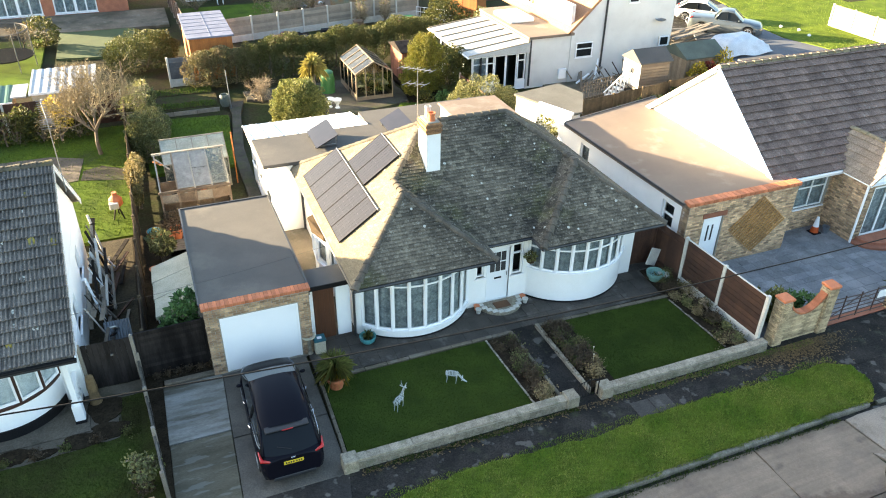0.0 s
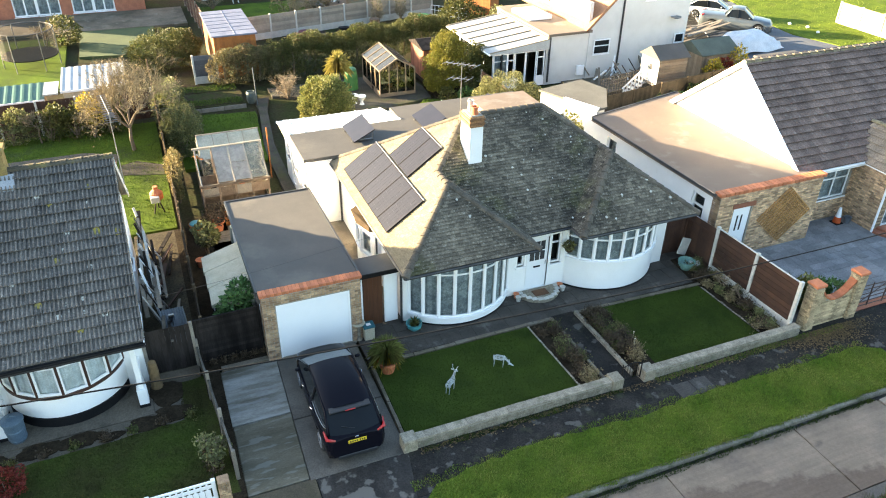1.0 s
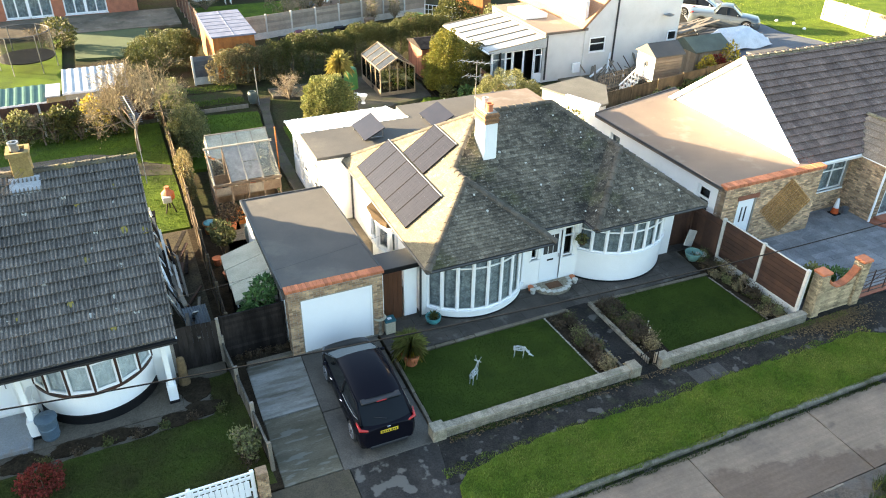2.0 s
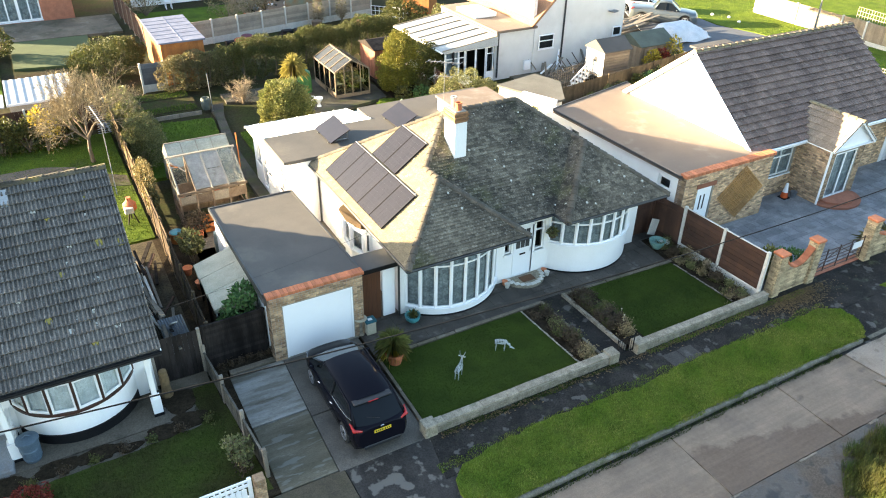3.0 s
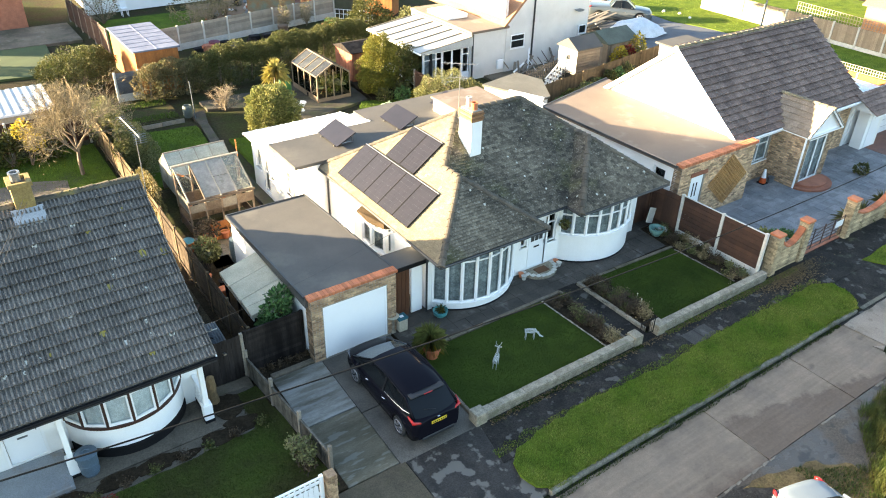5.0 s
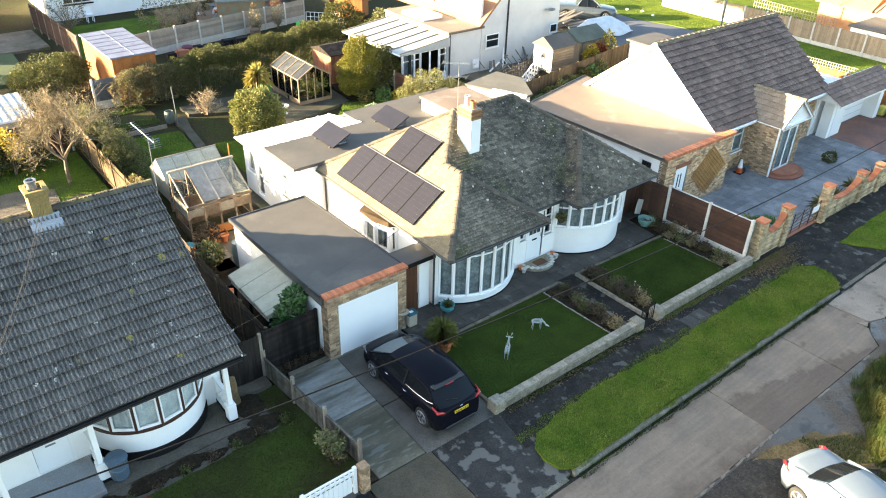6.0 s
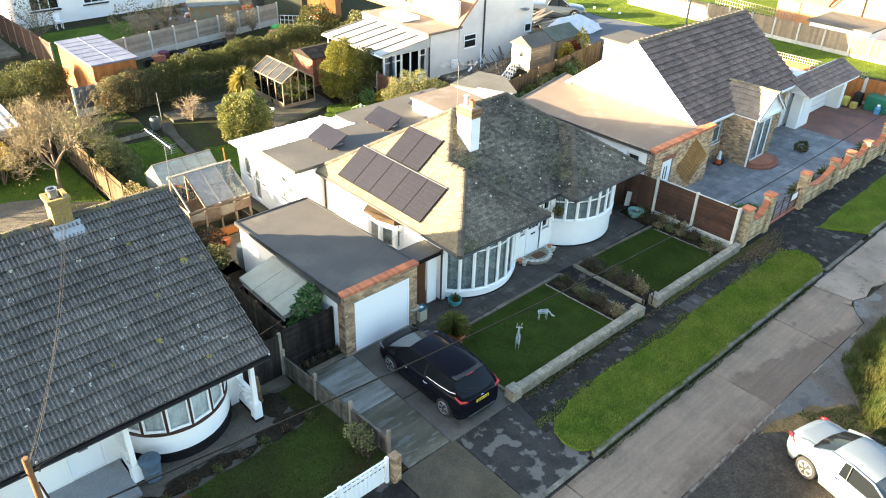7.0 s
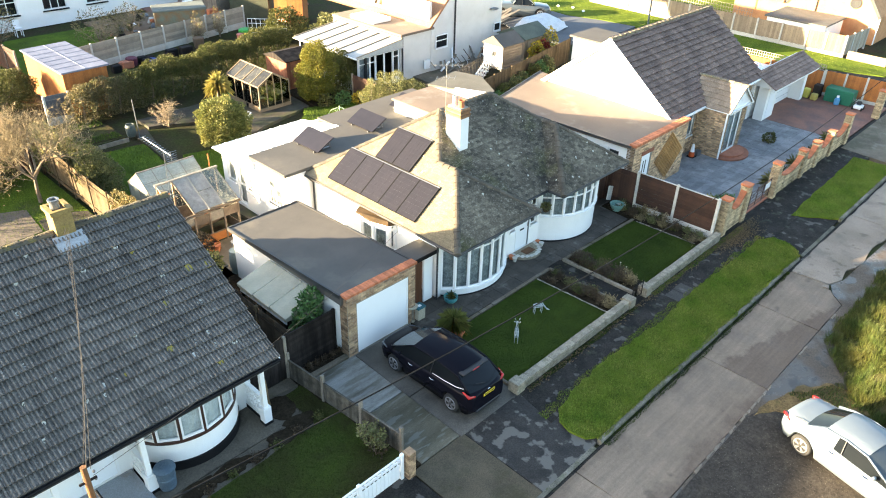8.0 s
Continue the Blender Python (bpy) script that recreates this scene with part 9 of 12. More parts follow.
def shrub(name, at, blobs, n, size, material, label, seed=1, trunk=0.05, category="shrub", core=None):
    t = thing(name, label, category, at=at)
    bl = [((at[0] + c[0], at[1] + c[1], at[2] + c[2]), rad) for c, rad in blobs]
    hang(new("crown", leaves(bl, n, size, material, seed)), t)
    bm = bmesh.new()
    r = random.Random(seed)
    for c, rad in bl:
        for k in range(3):
            e = Vector(c) + Vector((r.uniform(-0.5, 0.5) * rad[0], r.uniform(-0.5, 0.5) * rad[1], r.uniform(-0.1, 0.5) * rad[2]))
            m = (Vector(at) + e) / 2 + Vector((r.uniform(-0.1, 0.1), r.uniform(-0.1, 0.1), 0))
            tube(bm, [(at[0] + r.uniform(-0.06, 0.06), at[1] + r.uniform(-0.06, 0.06), at[2] - 0.05), m, e], [trunk, trunk * 0.6, trunk * 0.2], 5)
    part("stem", bm, BARK, t)
    return t


def bare_tree(name, at, h, spread, label, seed, leaf=0, leaf_material=None, levels=4, trunk=0.13, category="tree", stem=0.3, thin=0.008, first=4, twig=None):
    r = random.Random(seed)
    t = thing(name, label, category, at=at)
    limbs, twv, twf = bmesh.new(), [], []
    tips = []

    def grow(p, d, length, rad, level):
        q = p + d * length
        mid = (p + q) / 2 + Vector((r.uniform(-1, 1), r.uniform(-1, 1), r.uniform(-0.5, 0.5))) * length * 0.08
        if level < 3:
            tube(limbs, [p, mid, q], [rad, rad * 0.82, rad * 0.62], 6 if level < 2 else 4)
        else:
            a = d.cross(Vector((r.uniform(-1, 1), r.uniform(-1, 1), r.uniform(-1, 1)))).normalized() * max(rad, thin)
            b0 = len(twv)
            twv.extend([tuple(p - a), tuple(p + a), tuple(mid + a * 0.7), tuple(q), tuple(mid - a * 0.7)])
            twf.append((b0, b0 + 1, b0 + 2, b0 + 3, b0 + 4))
            tips.append(q)
        if level >= levels + 1:
            return
        k = (first, 5, 5, 4, 4, 3)[min(level, 5)]
        for i in range(k):
            az = r.uniform(0, 6.28)
            tilt = r.uniform(0.35, 0.95)
            side = d.orthogonal().normalized()
            side.rotate(Matrix.Rotation(az, 3, d))
            nd = (d * math.cos(tilt) + side * math.sin(tilt) * spread + Vector((0, 0, 0.1))).normalized()
            start = p.lerp(q, r.uniform(0.5, 1.0) if level else r.uniform(0.75, 1.0))
            grow(start, nd, (length if level else h * 0.3) * r.uniform(0.55, 0.8), rad * 0.55, level + 1)

    grow(Vector(at), Vector((0.04, 0.02, 1)).normalized(), h * stem, trunk, 0)
    part("trunk", limbs, BARK, t)
    tagged(hang(new("twig_mass", raw("twig_mass", twv, twf, twig or TWIG)), t), kind="stuff")
    if leaf:
        vs, fs = [], []
        for _ in range(leaf):
            p = r.choice(tips) + Vector((r.uniform(-0.1, 0.1), r.uniform(-0.1, 0.1), r.uniform(-0.1, 0.1)))
            d = Vector((r.uniform(-1, 1), r.uniform(-1, 1), r.uniform(-1, 1))).normalized()
            a = d.orthogonal().normalized()
            s = r.uniform(0.03, 0.065)
            b0 = len(vs)
            vs += [tuple(p - d * s), tuple(p + a * s * 0.5), tuple(p + d * s), tuple(p - a * s * 0.5)]
            fs.append((b0, b0 + 1, b0 + 2, b0 + 3))
        hang(new("crown", raw("crown", vs, fs, leaf_material)), t)
    return t


def twig_bush(at, w, h, label, seed):
    """A rounded bush of bare twigs that fan out from the ground."""
    t = thing("bare_shrub", label, "shrub", at=at)
    r = random.Random(seed)
    limbs = bmesh.new()
    vs, fs = [], []
    o = Vector(at)
    for i in range(16):
        az, el = r.uniform(0, 6.28), r.uniform(0.45, 1.5)
        d = Vector((math.cos(az) * math.cos(el) * w * 1.1, math.sin(az) * math.cos(el) * w * 1.1, math.sin(el) * h * 0.75))
        tube(limbs, [o, o + d * 0.5 + Vector((0, 0, 0.1)), o + d], [0.03, 0.02, 0.01], 4)
        for k in range(26):
            p = o + d * r.uniform(0.35, 1.0)
            e = Vector((r.uniform(-1, 1), r.uniform(-1, 1), r.uniform(-0.2, 1.0))).normalized() * r.uniform(0.25, 0.6)
            a = e.orthogonal().normalized() * 0.008
            b0 = len(vs)
            vs += [tuple(p - a), tuple(p + a), tuple(p + e)]
            fs.append((b0, b0 + 1, b0 + 2))
            for m in range(3):
                p2 = p + e * r.uniform(0.3, 0.9)
                e2 = Vector((r.uniform(-1, 1), r.uniform(-1, 1), r.uniform(-0.3, 1))).normalized() * 0.22
                b0 = len(vs)
                vs += [tuple(p2 - a * 0.7), tuple(p2 + a * 0.7), tuple(p2 + e2)]
                fs.append((b0, b0 + 1, b0 + 2))
    part("stem", limbs, BARK, t)
    tagged(hang(new("twig_mass", raw("twig_mass", vs, fs, TWIG)), t), kind="stuff")
    return t


bare_tree("fruit_tree", (-5.65, 22.6, 0), 6.6, 1.05, "bare pale-twigged fruit tree in the neighbour's lawn", 4, leaf=260, leaf_material=TANLEAF, levels=5, stem=0.2, trunk=0.1, thin=0.0055, first=7, twig=FRUITTWIG)
twig_bush((2.75, 26.7, 0), 1.0, 1.9, "round bare twiggy shrub by the path", 9)
shrub("evergreen_bush", (-3.6, 21.5, 0), [((0.2, 0, 1.0), (0.95, 1.6, 1.1)), ((0.4, 1.8, 0.8), (0.9, 1.0, 0.9)), ((0.0, -0.4, 1.5), (0.7, 0.9, 0.7))], 26000, 0.07, OLIVE, "grey-green evergreen bush against the fence", 3)
shrub("evergreen_bush", (-3.75, 25.6, 0), [((0, 0, 1.0), (0.8, 1.6, 1.0)), ((0.3, 1.9, 0.8), (0.7, 1.2, 0.8)), ((0.2, -1.2, 1.3), (0.7, 0.8, 0.7))], 7000, 0.12, OLIVE, "olive evergreen bushes along the fence", 113)
shrub("climbing_plant", (-4.15, 16.4, 0), [((0, 0, 1.5), (0.35, 1.0, 0.55)), ((0.1, 1.2, 1.3), (0.35, 0.8, 0.5)), ((0, -1.0, 1.1), (0.25, 0.6, 0.4))], 8000, 0.06, CLIMBER, "dry tan climber hanging over the fence", 5, trunk=0.02)
shrub("yellow_shrub", (-7.4, 24.9, 0), [((0, 0, 1.7), (0.5, 0.5, 0.5)), ((0.3, -0.2, 1.2), (0.5, 0.4, 0.5))], 700, 0.13, YELLOWL, "yellow-leaved shrub by the fence", 6, trunk=0.03)
for x, sd in ((-11.0, 7), (-9.3, 8), (-8.2, 10), (-6.6, 12)):
    shrub("border_shrub", (x, 25.2, 0), [((0, 0, 0.7), (0.9, 0.6, 0.8)), ((0.4, 0.2, 1.1), (0.6, 0.5, 0.6))], 1800, 0.12, OLIVE if sd % 2 else HEDGE, "untidy border shrub along the fence", sd)
bare_tree("bare_shrub", (-9.8, 25.0, 0), 2.6, 1.2, "bare twiggy shrub in the border", 14, levels=3, trunk=0.05)
bare_tree("bare_shrub", (-12.3, 24.5, 0), 3.0, 1.2, "bare twiggy shrub in the border", 15, levels=3, trunk=0.05)
shrub("variegated_laurel", (3.95, 23.1, 0), [((0, 0, 1.1), (1.3, 1.25, 1.1)), ((0.3, 0.2, 1.6), (1.0, 1.0, 0.62)), ((-0.4, -0.2, 0.8), (1.0, 0.95, 0.8)), ((0.6, -0.1, 0.9), (0.95, 0.95, 0.9)), ((-0.3, 0.3, 1.5), (0.8, 0.8, 0.6))], 26000, 0.1, VARIEG, "large yellow-green variegated laurel", 16)
shrub("greenhouse_plants", (8.8, 27.2, 0), [((-0.5, 0, 0.9), (0.5, 1.2, 0.35)), ((0.6, 0.3, 0.9), (0.4, 1.1, 0.3)), ((0, -1.2, 0.5), (0.7, 0.3, 0.5))], 1600, 0.1, TANLEAF, "dry plants inside the greenhouse", 333, trunk=0.015)
# cabbage palm
cp = thing("cabbage_palm", "cabbage palm with a yellow-green tuft on a trunk", "palm tree", at=(5.5, 25.7, 0))
part("trunk", tube(bmesh.new(), [(5.5, 25.7, -0.05), (5.45, 25.72, 1.3), (5.5, 25.7, 2.0)], [0.14, 0.11, 0.1], 8), BARK, cp)


def sword_leaves(center, n, length, width, seed, droop=0.5, up=0.3):
    r = random.Random(seed)
    vs, fs = [], []
    for _ in range(n):
        az, el = r.uniform(0, 6.28), r.uniform(-0.8 + up, 1.45)
        d = Vector((math.cos(az) * math.cos(el), math.sin(az) * math.cos(el), math.sin(el)))
        side = d.cross(Vector((0, 0, 1))).normalized() * width
        L = length * r.uniform(0.7, 1.1)
        c = Vector(center)
        m = c + d * L * 0.55
        e = c + d * L - Vector((0, 0, droop * L * math.cos(el) * r.uniform(0.2, 0.8)))
        b0 = len(vs)
        vs += [tuple(c - side * 0.5), tuple(c + side * 0.5), tuple(m + side), tuple(e), tuple(m - side)]
        fs.append((b0, b0 + 1, b0 + 2, b0 + 3, b0 + 4))
    return vs, fs


vs_, fs_ = sword_leaves((5.5, 25.7, 2.15), 420, 0.85, 0.03, 3, droop=0.9)
hang(new("crown", raw("crown", vs_, fs_, YUCCA)), cp)

# the long hedge
hedge = thing("hedge", "long thick evergreen garden hedge, sunlit on top", "hedge", at=(6.5, 31.6, 0))
bl = []
for i in range(15):
    t = i / 14
    x, y = -0.2 + 14.6 * t, 30.6 + 2.6 * t * t
    bl.append(((x, y, 1.05), (0.95, 0.95, 1.1)))
    bl.append(((x + 0.4, y + 0.3, 1.7 + 0.25 * math.sin(i * 1.7)), (0.8, 0.75, 0.55)))
hang(new("foliage", leaves(bl[6:], 110000, 0.066, HEDGE, 21, "foliage")), hedge)
tagged(hang(new("dry_foliage", leaves([((c[0], c[1], c[2] * 0.85), (q[0], q[1], q[2] * 0.85)) for c, q in bl[:7]], 28000, 0.07, DRYHEDGE, 22, "dry_foliage")), hedge), "brownish thin end of the hedge")
bm = bmesh.new()
for i in range(22):
    t = i / 21
    x, y = -0.2 + 14.6 * t, 30.6 + 2.6 * t * t
    tube(bm, [(x, y, -0.05), (x + 0.1, y - 0.05, 0.9), (x, y, 1.7)], [0.06, 0.05, 0.02], 5)
part("stem", bm, BARK, hedge)
shrub("dark_bush", (-2.9, 35.2, 0), [((0, 0, 1.0), (1.9, 1.5, 1.2)), ((-1.2, 0.5, 0.8), (1.2, 1.2, 0.9)), ((1.0, 0.2, 1.2), (1.0, 1.0, 0.9))], 26000, 0.075, HEDGE, "large dark evergreen bush", 23)
shrub("dark_bush", (-9.0, 42.0, 0), [((0, 0, 0.9), (1.1, 1.0, 1.0))], 2200, 0.14, HEDGE, "dark evergreen bush by the turf", 24)
bare_tree("bare_shrub", (-10.0, 40.5, 0), 2.8, 1.1, "bare twiggy shrub by the turf", 25, leaf=300, leaf_material=TANLEAF, levels=3, trunk=0.05)
shrub("round_conifer", (11.6, 25.0, 0), [((0, 0, 1.5), (1.2, 1.2, 1.6)), ((0.2, 0.1, 2.5), (0.9, 0.9, 0.9)), ((-0.5, -0.3, 1.0), (0.9, 0.9, 0.9))], 42000, 0.062, GOLD, "dense rounded golden-green conifer", 26)
shrub("laurel_bush", (13.2, 25.3, 0), [((0, 0, 1.2), (1.3, 1.2, 1.3)), ((0.8, 0, 1.4), (0.9, 0.9, 0.9))], 13000, 0.1, HEDGE, "dark green laurel bush in the border", 27)
shrub("pale_bush", (13.0, 19.7, 0), [((0, 0, 1.3), (1.3, 1.2, 1.25)), ((0.9, -0.7, 1.2), (0.9, 0.9, 0.9)), ((-0.8, 0.5, 1.2), (0.9, 0.8, 1.0))], 28000, 0.066, OLIVE, "pale olive bushy shrub by the fence", 28)
for x, y, m_, sd in ((11.2, 23.6, HEDGE, 29), (12.2, 23.2, FRESH, 30), (13.0, 22.6, YELLOWL, 31), (12.6, 23.9, HEDGE, 32)):
    shrub("border_plant", (x, y, 0), [((0, 0, 0.35), (0.5, 0.45, 0.4))], 500, 0.12, m_, "low leafy shrub in the border", sd, trunk=0.015)
shrub("ivy_growth", (14.2, 15.4, 0), [((0, 0, 1.0), (0.35, 1.4, 0.9))], 2500, 0.1, OLIVE, "ivy growing beside the garden building", 33, trunk=0.02)
for x, y, h_, m_, sd in ((27.0, 20.2, 1.6, YELLOWL, 34), (29.2, 20.7, 2.0, YELLOWL, 35), (25.6, 19.6, 0.9, FRESH, 36), (28.0, 20.4, 1.5, RED, 37), (23.0, 18.0, 0.9, FRESH, 38), (21.5, 17.5, 1.0, FRESH, 39), (20.7, 16.9, 1.3, OLIVE, 44), (23.6, 17.7, 1.3, HEDGE, 45), (24.6, 18.0, 1.2, FRESH, 46), (25.6, 18.2, 1.3, OLIVE, 47), (18.3, 16.2, 1.1, FRESH, 41), (19.2, 16.6, 1.2, HEDGE, 42), (22.2, 17.6, 1.1, OLIVE, 43), (20.0, 17.2, 0.9, HEDGE, 40)):
    shrub("garden_shrub", (x, y, 0), [((0, 0, h_ * 0.55), (0.4 + h_ * 0.12, 0.4 + h_ * 0.1, h_ * 0.5))], 900, 0.14, m_, "small shrub in the next garden", sd, trunk=0.02)
for x, y, w_, h_, sd in ((6.8, 44.2, 1.8, 2.6, 41), (1.5, 48.6, 1.6, 3.2, 42), (10.2, 46.4, 1.3, 2.0, 43), (8.6, 45.2, 1.3, 1.9, 44), (12.4, 40.2, 0.5, 2.2, 111), (14.4, 40.6, 0.5, 2.2, 112)):
    tb_ = twig_bush((x, y, -0.02), w_, h_, "brownish twiggy far garden shrub", sd)
    hang(new("crown", leaves([((x, y, h_ * 0.55), (w_ * 0.9, w_ * 0.9, h_ * 0.45))], int(500 * w_), 0.11, DRYHEDGE, sd, "crown")), tb_)
shrub("top_bush", (17.6, 36.6, 0), [((0, 0, 1.1), (1.6, 1.4, 1.2))], 5000, 0.14, HEDGE, "green bush at the end of the hedge", 45)
shrub("top_bush", (19.5, 33.5, 0), [((0, 0, 1.0), (1.4, 1.4, 1.2))], 3500, 0.14, OLIVE, "green bush near the white house", 46)

# garage-side fig bush, side-passage plants
shrub("leafy_bush", (-3.25, 5.95, 0), [((0, 0, 1.5), (0.5, 0.4, 0.45)), ((0.2, 0.1, 1.9), (0.4, 0.4, 0.35)), ((-0.3, -0.05, 1.1), (0.4, 0.3, 0.4))], 1500, 0.13, FRESH, "bright green leafy bush behind the dark fence", 47, trunk=0.025)
shrub("potted_shrub", (-3.55, 11.6, 0.0), [((0, 0, 1.0), (0.45, 0.5, 0.4)), ((0.1, 0.1, 0.7), (0.4, 0.4, 0.3))], 900, 0.13, OLIVE, "yellow-green shrub in the side passage", 48, trunk=0.02)
shrub("dry_shrub", (-2.95, 13.3, 0.3), [((0, 0, 0.45), (0.5, 0.5, 0.4))], 700, 0.1, DEADPLANT, "dry shrub in the side passage", 49, trunk=0.02)
bare_tree("climber_on_fence", (-4.72, 1.1, 0), 1.45, 1.1, "straggly shrub with olive and yellow leaves against the low fence", 50, leaf=900, leaf_material=OLIVE, levels=3, trunk=0.018, category="shrub", stem=0.2, first=6)
shrub("low_shrub", (-4.75, 0.95, 0), [((0, 0, 0.35), (0.24, 0.4, 0.32)), ((-0.05, 0.3, 0.5), (0.18, 0.25, 0.25))], 420, 0.07, DEADPLANT, "brown leafy low shrub at the fence foot", 52, trunk=0.012)

# plants of the front beds
r_ = random.Random(60)


def bed_plant(x, y, h, w, material, n=140, name="bed_plant", label="dry brown winter bed plant", base=0.02):
    t = thing(name, label, "plant", at=(x, y, base), group="front bed plants")
    vs, fs = [], []
    for _ in range(n):
        az, rr_2 = r_.uniform(0, 6.28), abs(r_.gauss(0, 0.45))
        top = Vector((x + math.cos(az) * w * rr_2, y + math.sin(az) * w * rr_2, base + h * r_.uniform(0.3, 1.0)))
        foot = Vector((x + math.cos(az) * w * 0.15, y + math.sin(az) * w * 0.15, base))
        side = (top - foot).cross(Vector((r_.uniform(-1, 1), r_.uniform(-1, 1), 0.2))).normalized() * 0.008
        b0 = len(vs)
        vs += [tuple(foot - side), tuple(foot + side), tuple(top)]
        fs.append((b0, b0 + 1, b0 + 2))
        d = Vector((r_.uniform(-1, 1), r_.uniform(-1, 1), r_.uniform(-0.3, 1))).normalized() * 0.026
        a = d.orthogonal() * 0.6
        for k in range(3):
            p = foot.lerp(top, r_.uniform(0.3, 1.05)) + Vector((r_.uniform(-0.05, 0.05), r_.uniform(-0.05, 0.05), 0))
            b0 = len(vs)
            vs += [tuple(p - d), tuple(p + a), tuple(p + d), tuple(p - a)]
            fs.append((b0, b0 + 1, b0 + 2, b0 + 3))
    tagged(hang(new("foliage", raw("foliage", vs, fs, material)), t), kind="stuff")
    return t


for i in range(20):
    x, y = r_.uniform(5.85, 6.4), r_.uniform(0.3, 3.1)
    bed_plant(x, y, r_.uniform(0.2, 0.45), 0.35, (DEADPLANT, HEDGE, DEADPLANT, OLIVE, DEADPLANT)[i % 5])
for i in range(4):
    bed_plant(r_.uniform(6.0, 6.3), r_.uniform(0.15, 0.55), 0.4, 0.4, TANLEAF, 110, label="golden-tan shrub in the bed end")
for i in range(24):
    x, y = r_.uniform(7.65, 8.3), r_.uniform(0.35, 3.1)
    bed_plant(x, y, r_.uniform(0.3, 0.55), 0.38, (DEADPLANT, DEADPLANT, HEDGE, DEADPLANT, TANLEAF)[i % 5], label="dry brown shrub along the path")
for i in range(26):
    x, y = r_.uniform(12.7, 13.4), r_.uniform(0.3, 4.6)
    bed_plant(x, y, r_.uniform(0.2, 0.55), 0.4, (DEADPLANT, HEDGE, OLIVE, DEADPLANT, TANLEAF)[i % 5], label="mixed low plants by the fence")
bare_tree("bare_shrub", (12.9, 2.6, 0), 1.3, 1.3, "pale twiggy bare shrub in the bed", 61, levels=2, trunk=0.02, category="shrub")
bare_tree("bare_shrub", (13.1, 1.9, 0), 1.2, 1.3, "pale twiggy bare shrub in the bed", 62, levels=2, trunk=0.02, category="shrub")
for x, y, z in ((8.05, 0.9, 0.6), (8.3, 1.3, 0.5)):
    solo("flower_head", lathe(bmesh.new(), (x, y, z), [(0.005, -0.5), (0.005, 0), (0.022, 0.01), (0.026, 0.03), (0.01, 0.04)], 8), CREAM, "pale faded flower head", "flower")
for i in range(7):
    bed_plant(-9.6 + i * 0.75, 2.95 + i * 0.03, 0.25, 0.3, (HEDGE, DEADPLANT)[i % 2], 60, label="low dark plant by the path")
for i in range(6):
    bed_plant(-4.2 + i * 0.3, 5.18, 0.22, 0.25, DEADPLANT, 40, label="weeds below the dark fence")
for x, y, m_, sd in ((14.9, 0.75, HEDGE, 71), (15.5, 0.85, FRESH, 72), (15.2, 1.1, VARIEG, 73), (14.4, 1.3, HEDGE, 74), (15.9, 0.6, FRESH, 75)):
    shrub("front_shrub", (x, y, 0), [((0, 0, 0.55), (0.5, 0.42, 0.5))], 900, 0.11, m_, "glossy green shrub behind the brick wall", sd, trunk=0.02)
for i, x in enumerate((20.5, 21.6, 23.3, 25.3, 27.3, 28.2)):
    vs_, fs_ = sword_leaves((x, 0.45, 0.3), 70, 0.7, 0.02, 80 + i)
    t = thing("spiky_plant", "green spiky plant behind the front wall", "plant", at=(x, 0.45, 0), group="wall plants")
    hang(new("leaf_tuft", raw("leaf_tuft", vs_, fs_, OLIVE)), t)
    part("stem", tube(bmesh.new(), [(x, 0.45, 0), (x, 0.45, 0.35)], 0.04, 6), BARK, t)
shrub("low_shrub", (26.0, 2.9, 0), [((0, 0, 0.25), (0.4, 0.35, 0.3))], 500, 0.1, HEDGE, "low dark shrub in a gap of the paving", 90, trunk=0.015)
shrub("red_shrub", (-9.7, 2.1, 0), [((0, 0, 0.34), (0.56, 0.48, 0.34))], 1800, 0.065, RED, "red-leaved shrub in the neighbour's lawn", 91, trunk=0.015)

# potted palm on the patio corner
pp = thing("potted_palm", "fan palm in a terracotta pot", "potted plant", at=(0.66, 3.08, 0))
part("pot", lathe(bmesh.new(), (0.62, 2.93, 0.03), [(0.19, 0), (0.27, 0.34), (0.31, 0.35), (0.31, 0.41), (0.26, 0.41), (0.22, 0.32)], 20), REDTILE, pp, "terracotta pot")
part("trunk", tube(bmesh.new(), [(0.62, 2.94, 0.3), (0.66, 3.1, 0.66)], [0.08, 0.07], 8), BARK, pp)
vs_, fs_ = sword_leaves((0.66, 3.1, 0.66), 420, 0.66, 0.0085, 12, droop=0.9, up=0.75)
hang(new("fronds", raw("fronds", vs_, fs_, PALM)), pp)
vs_, fs_ = sword_leaves((0.58, 3.02, 0.5), 70, 0.5, 0.011, 13, droop=1.3)
hang(new("dry_frond", raw("dry_frond", vs_, fs_, YELLOWL)), pp)

# grassy bank and hedge beyond the road
bank = bmesh.new()
bmesh.ops.create_grid(bank, x_segments=40, y_segments=16, size=1.0)
for v in bank.verts:
    x, y = v.co.x, v.co.y
    X = 18.2 + x * 11.6
    edge = -6.25 - 0.72 * max(0.0, 10.1 - X) + 0.22 * noise.noise((X * 0.9, 3.0, 1.0))
    Y = edge - (1 - y) * 2.6
    k = min(1.0, (1 - y) / 0.5) * min(1.0, (x + 1) / 0.06 + 0.0)
    v.co = Vector((X, Y, -0.16 + 0.75 * k * (0.75 + 0.5 * noise.noise((X * 0.8, Y * 0.8, 0)))))
BANKTURF = mat("rough_bank_turf", (0.045, 0.055, 0.014), (0.06, 0.05, 0.024), 0.98, scale=1.4, fine=14, bump=0.9, grain=0.5, spec=0.05)
